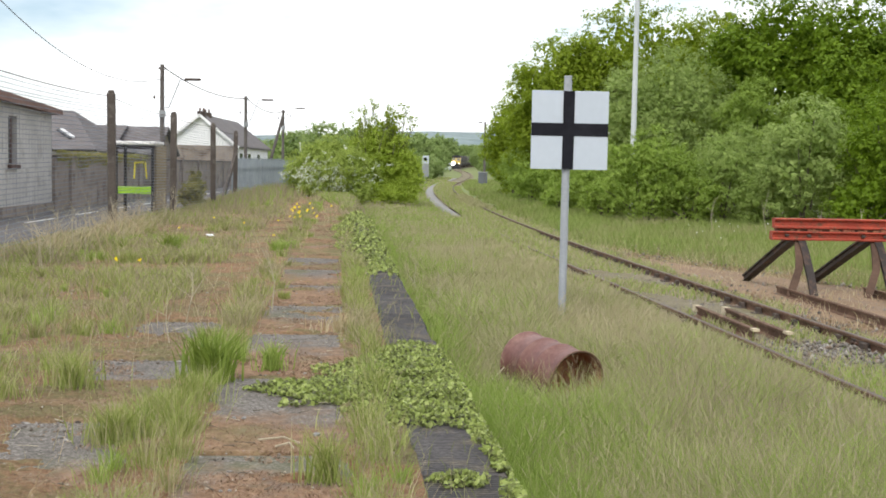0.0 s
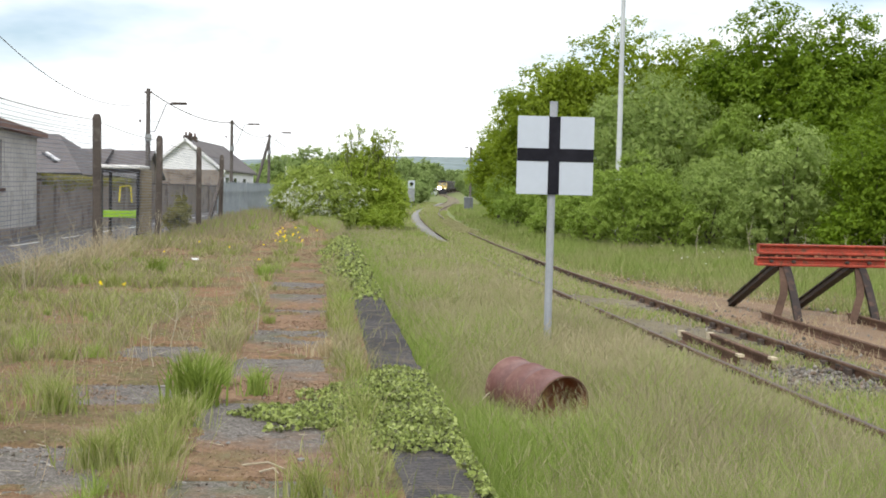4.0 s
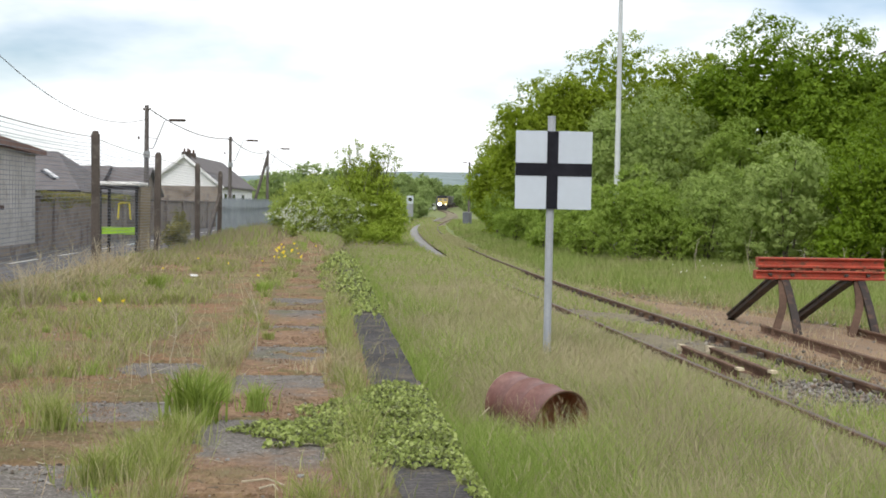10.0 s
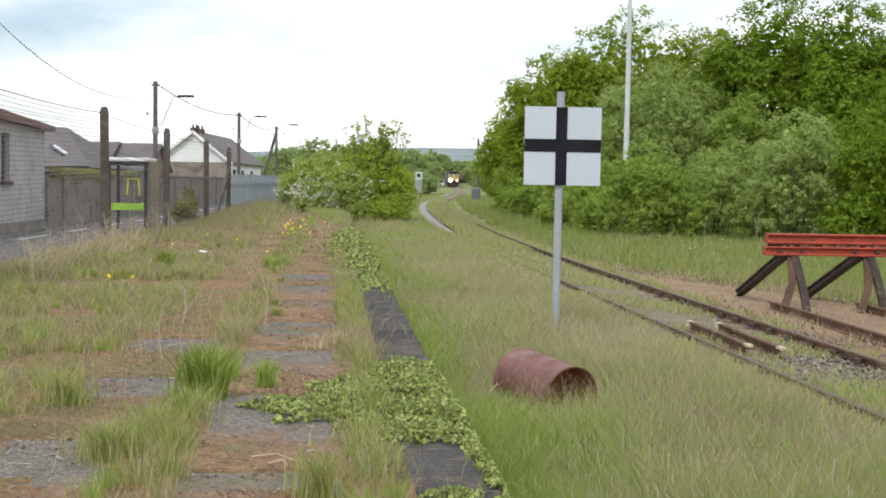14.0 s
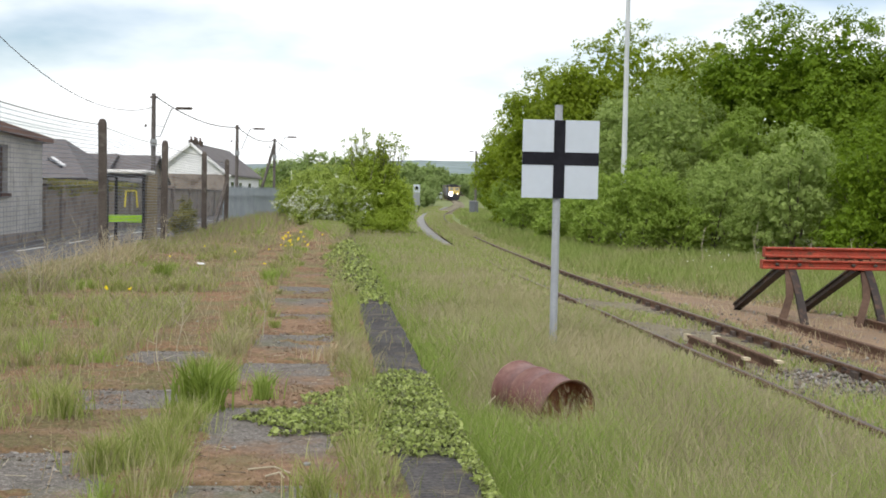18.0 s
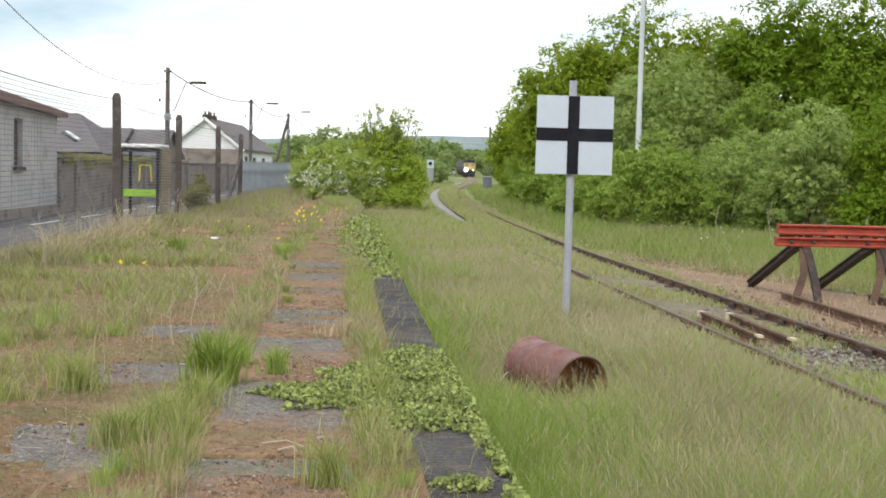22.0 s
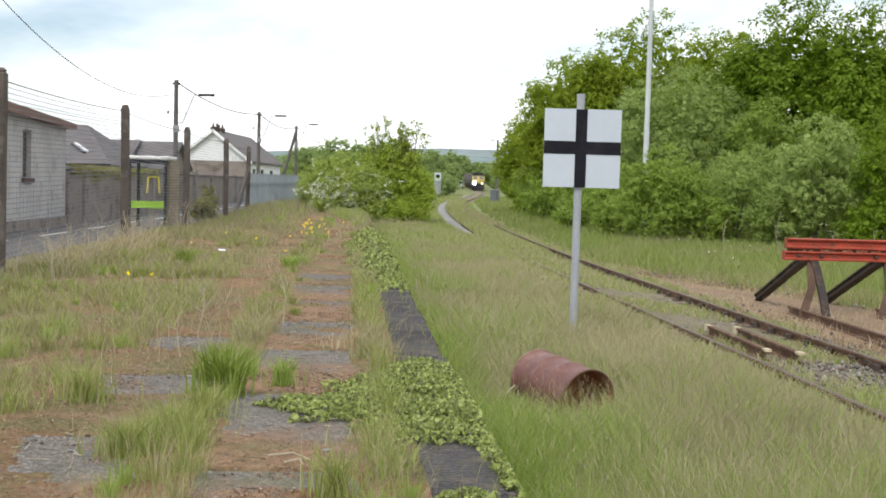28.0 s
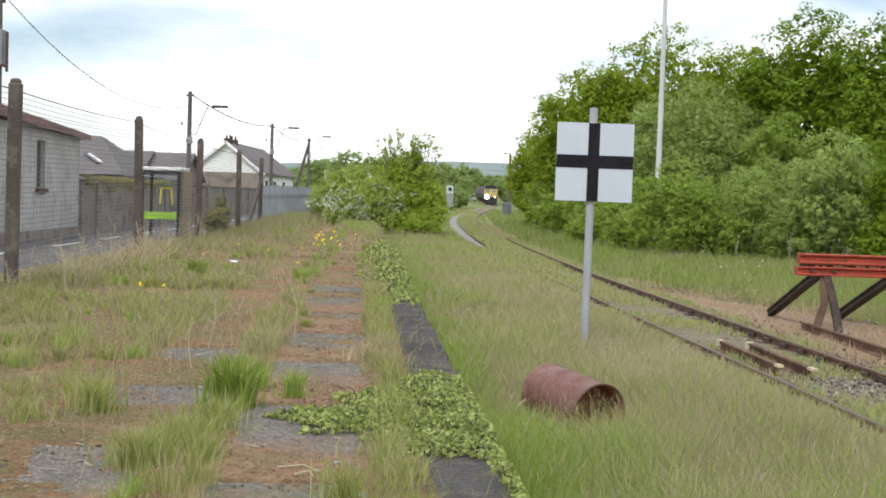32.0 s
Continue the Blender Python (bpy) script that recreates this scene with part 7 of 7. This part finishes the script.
def scattered_stones():
    """Loose ballast between the rails and small stones on the verge."""
    r = np.random.default_rng(95)
    octa = np.array([(1, 0, 0), (-1, 0, 0), (0, 1, 0), (0, -1, 0), (0, 0, 1), (0, 0, -1)], float)
    tri = np.array([(0, 2, 4), (2, 1, 4), (1, 3, 4), (3, 0, 4), (2, 0, 5), (1, 2, 5), (3, 1, 5), (0, 3, 5)])
    n = 5200
    y = spread_y(n, 8, 44, r)
    f = r.uniform(-0.66, 1.5, n)
    z = rise(y) - 0.165 + 0.115 * np.clip(0.5 - f / 3.0, 0, 1)
    heap = r.uniform(0, 1, n) < 0.2
    y = np.where(heap, r.uniform(12.4, 14.4, n), y)
    f = np.where(heap, r.uniform(-0.55, 0.6, n), f)
    z = np.where(heap, z + 0.015, z)
    y2 = spread_y(1800, 9, 36, r)
    f2 = r.uniform(1.5, 6, 1800)
    p = np.concatenate([np.stack([track_x(y) + f, y, z], 1), np.stack([track_x(y2) + f2, y2, np.full(1800, -0.135)], 1)])
    n = len(p)
    size = r.uniform(0.012, 0.034, n) * np.where(r.uniform(0, 1, n) < 0.05, 1.6, 1)
    v = p[:, None, :] + octa[None] * size[:, None, None] * r.uniform(0.55, 1.3, (n, 6, 3))
    faces = (tri[None] + (np.arange(n) * 6)[:, None, None]).reshape(-1, 3)
    stuff("ballast_stones", array_mesh("ballast_stones", v.reshape(-1, 3), [faces], STONES), "loose grey and brown ballast stones", "stones")
    n = 5000
    y = spread_y(n, 10, 38, r)
    x = track_x(y) + r.uniform(1.0, 5.5, n)
    keep = (x < 9.6) & (wobble(x, y, 1.1, 3.0) > -0.1)
    base = np.stack([x, y, np.full(n, -0.15)], 1)[keep]
    stuff("verge_straw", blade_mesh("verge_straw", base, r.uniform(0.06, 0.22, len(base)), np.maximum(0.003, 0.00045 * base[:, 1]), 0.9, r, STRAW), "thin dry grass on the bare verge", "grass")


STONES = plant("ballast_pieces", [(0.10, 0.09, 0.08), (0.17, 0.155, 0.135), (0.24, 0.225, 0.20), (0.20, 0.15, 0.11), (0.36, 0.34, 0.31)], rough=0.95, through_light=0.0)
scattered_stones()


def twig_litter():
    """Broken twigs and crumbs of bark in the joints and on the soil."""
    r = random.Random(33)
    for name, material, n, label in (("twig_litter", TRUNK, 150, "dark broken twigs scattered over the paving"), ("straw_litter", PALE_STALK, 90, "short bits of pale straw scattered over the paving")):
        bm = bmesh.new()
        for k in range(n):
            y = 5.0 * (20 / 5.0) ** r.random()
            u = r.choice((-1.16, -1.5, -2.22, -2.5, -3.2, -4.4)) + r.uniform(-0.4, 0.4)
            a = Vector((float(edge_x(y)) + u, y, 0.470 + r.uniform(0, 0.008)))
            b = a + Vector((r.uniform(-1, 1), r.uniform(-1, 1), r.uniform(-0.05, 0.12))).normalized() * r.uniform(0.03, 0.13)
            tube(bm, a, b, r.uniform(0.002, 0.005), 0.0015, 4)
        stuff(name, mesh_of(name, bm, material), label, "litter")


twig_litter()


# ---------------------------------------------------------------- the train
def loco():
    t = thing("locomotive", "yellow-fronted dark blue diesel locomotive with lit headlight", "locomotive")
    # origin at the front coupling on the rail head, nose to -y
    w = 1.26
    part("body", bbox(-w, w, 1.6, 19.2, 1.05, 3.1, 0.08), LOCO_BLUE, t, "dark blue side body")
    part("roof", bbox(-w + 0.12, w - 0.12, 1.2, 19.6, 3.1, 3.78, 0.28), LOCO_ROOF, t, "sooty dark roof")
    for ya, s in ((0.35, 1), (20.5, -1)):
        cab = bmesh.new()
        out = [(0, 1.3), (0, 2.2), (0.28 * s, 3.12), (0.8 * s, 3.30), (1.6 * s, 3.30), (1.6 * s, 1.3)]
        l = [cab.verts.new((-w, ya + a, z)) for a, z in out]
        r = [cab.verts.new((w, ya + a, z)) for a, z in out]
        for i in range(6):
            cab.faces.new((l[i], l[(i + 1) % 6], r[(i + 1) % 6], r[i]))
        cab.faces.new(l[::-1])
        cab.faces.new(r)
        bmesh.ops.recalc_face_normals(cab, faces=cab.faces)
        c = part("cab", cab, LOCO_YELLOW, t, "yellow cab front")
        for x in (-0.62, 0.62):
            part("windscreen", bar(bmesh.new(), (x, ya + 0.06 * s, 2.42), (x, ya + 0.25 * s, 3.02), 0.85, 0.06, (0, 1, 0)), SKY_GREY_GLASS, c, "windscreen with the sky's reflection painted in as pale grey")
        dome = [(-1.2, 3.16), (1.2, 3.16), (1.16, 3.36), (0.95, 3.60), (0.6, 3.78), (0.0, 3.85), (-0.6, 3.78), (-0.95, 3.60), (-1.16, 3.36)]
        roof = bmesh.new()
        a = [roof.verts.new((x, ya + 0.22 * s, z)) for x, z in dome]
        b = [roof.verts.new((x, ya + 1.7 * s, z)) for x, z in dome]
        for i in range(len(dome)):
            j = (i + 1) % len(dome)
            roof.faces.new((a[i], a[j], b[j], b[i]))
        roof.faces.new(a[::-1])
        roof.faces.new(b)
        bmesh.ops.recalc_face_normals(roof, faces=roof.faces)
        part("cab_roof", roof, LOCO_ROOF, c, "dark domed cab roof")
    part("buffer_beam", bbox(-1.25, 1.25, 0.3, 1.9, 0.55, 1.62, 0.03), LOCO_ROOF, t, "black buffer beam")
    for x in (-0.87, 0.87):
        b = part("buffer", tube(bmesh.new(), (x, -0.25, 0.98), (x, 0.3, 0.98), 0.1, 0.1, 12), DARK_STEEL, t)
        part("buffer_head", tube(bmesh.new(), (x, -0.3, 0.98), (x, -0.24, 0.98), 0.25, 0.25, 16), DARK_STEEL, b)
    # disc about twice the lamp's size, so its glow is built into the shape
    part("headlight", tube(bmesh.new(), (-0.78, 0.26, 1.62), (-0.78, 0.36, 1.62), 0.34, 0.34, 18), HEADLIGHT, t, "bright white headlight")
    part("marker_lamp", tube(bmesh.new(), (0.78, 0.28, 1.58), (0.78, 0.36, 1.58), 0.15, 0.15, 14), MARKER, t, "small warm marker light")
    part("underframe", bbox(-1.1, 1.1, 0.8, 20.2, 0.75, 1.05), LOCO_ROOF, t)
    part("fuel_tank", bbox(-1.15, 1.15, 8.0, 13.0, 0.3, 0.9, 0.1), LOCO_ROOF, t)
    for y in (4.2, 16.6):
        bogie = part("bogie", bbox(-1.12, 1.12, y - 2.4, y + 2.4, 0.45, 0.8, 0.06), DARK_STEEL, t, "black bogie frame")
        for dy in (-1.8, 0, 1.8):
            for x in (-0.75, 0.75):
                part("wheel", tube(bmesh.new(), (x - 0.07, y + dy, 0.53), (x + 0.07, y + dy, 0.53), 0.53, None, 18), DARK_STEEL, bogie)
    part("snow_plough", bar(bmesh.new(), (-1.15, 0.35, 0.35), (1.15, 0.35, 0.35), 0.08, 0.4, (0, 0, 1)), LOCO_ROOF, t, "black plough plate")
    return t


def wagon():
    t = thing("coal_wagon", "dusty grey open coal wagon behind the locomotive", "wagon", group="coal wagons")
    bm = bmesh.new()
    lo = [bm.verts.new(v) for v in ((-0.9, 2.2, 1.0), (0.9, 2.2, 1.0), (0.9, 11.4, 1.0), (-0.9, 11.4, 1.0))]
    mi = [bm.verts.new(v) for v in ((-1.32, 0.5, 2.0), (1.32, 0.5, 2.0), (1.32, 13.1, 2.0), (-1.32, 13.1, 2.0))]
    hi = [bm.verts.new(v) for v in ((-1.32, 0.4, 3.55), (1.32, 0.4, 3.55), (1.32, 13.2, 3.55), (-1.32, 13.2, 3.55))]
    inn = [bm.verts.new(v) for v in ((-1.2, 0.52, 3.55), (1.2, 0.52, 3.55), (1.2, 13.08, 3.55), (-1.2, 13.08, 3.55))]
    fl = [bm.verts.new(v) for v in ((-0.8, 2.4, 1.2), (0.8, 2.4, 1.2), (0.8, 11.2, 1.2), (-0.8, 11.2, 1.2))]
    for a, b in ((lo, mi), (mi, hi), (hi, inn), (inn, fl)):
        for i in range(4):
            bm.faces.new((a[i], a[(i + 1) % 4], b[(i + 1) % 4], b[i]))
    bm.faces.new(lo[::-1])
    bm.faces.new(fl)
    bmesh.ops.recalc_face_normals(bm, faces=bm.faces)
    part("hopper", bm, WAGON_GREY, t)
    for y in np.arange(1.2, 13, 1.65):
        for x in (-1.35, 1.35):
            part("rib", bbox(x - 0.04, x + 0.04, y - 0.05, y + 0.05, 1.95, 3.5), WAGON_GREY, t)
    part("underframe", bbox(-1.1, 1.1, 0.3, 13.3, 0.85, 1.05), DARK_STEEL, t)
    for y in (2.1, 11.5):
        b = part("bogie", bbox(-1.05, 1.05, y - 1.3, y + 1.3, 0.35, 0.75, 0.05), DARK_STEEL, t)
        for dy in (-0.9, 0.9):
            for x in (-0.75, 0.75):
                part("wheel", tube(bmesh.new(), (x - 0.06, y + dy, 0.46), (x + 0.06, y + dy, 0.46), 0.46, None, 16), DARK_STEEL, b)
    for x in (-0.87, 0.87):
        for y in (0.1, 13.5):
            part("buffer", tube(bmesh.new(), (x, y - 0.2, 1.0), (x, y + 0.2, 1.0), 0.16, None, 10), DARK_STEEL, t)
    return t


LOCO = loco()
WAGONS = [wagon()]
for _ in range(7):
    WAGONS.append(copy_thing(WAGONS[0], pose(0, 0, 0)))


def line_length():
    ys = np.arange(150, 520, 0.5)
    xs = track_x(ys)
    s = np.concatenate([[0], np.cumsum(np.hypot(np.diff(xs), 0.5))])
    return ys, s


LINE_YS, LINE_S = line_length()


def on_line(nose_s, length):
    """The pose of a vehicle whose nose and tail both sit over the track."""
    ya, yb = float(np.interp(nose_s, LINE_S, LINE_YS)), float(np.interp(nose_s + length, LINE_S, LINE_YS))
    a = Vector((float(track_x(ya)), ya, float(rise(ya))))
    b = Vector((float(track_x(yb)), yb, float(rise(yb))))
    d = b - a
    yaw = math.degrees(math.atan2(-d.x, d.y))
    return pose(*a, math.degrees(math.atan2(d.z, d.y)), 0, yaw)


NOSE = smooth_line((0, 4, 8, 13, 18, 22, 25, 29, 32), (340.0, 331.5, 321.0, 304.5, 286.5, 272.5, 262.5, 249.0, 239.0))


def motions():
    """The train comes slowly round the curve towards the platform."""
    times = [float(t) for t in range(0, 33, 2)]
    for k, v in enumerate([LOCO] + WAGONS):
        lead = 0 if k == 0 else 21.2 + (k - 1) * 13.9
        length = 20.8 if k == 0 else 13.6
        rows = []
        for t in times:
            s = float(np.interp(float(NOSE(t)), LINE_YS, LINE_S)) + lead
            rows.append((t, on_line(s, length)))
        walk(v, rows)


motions()
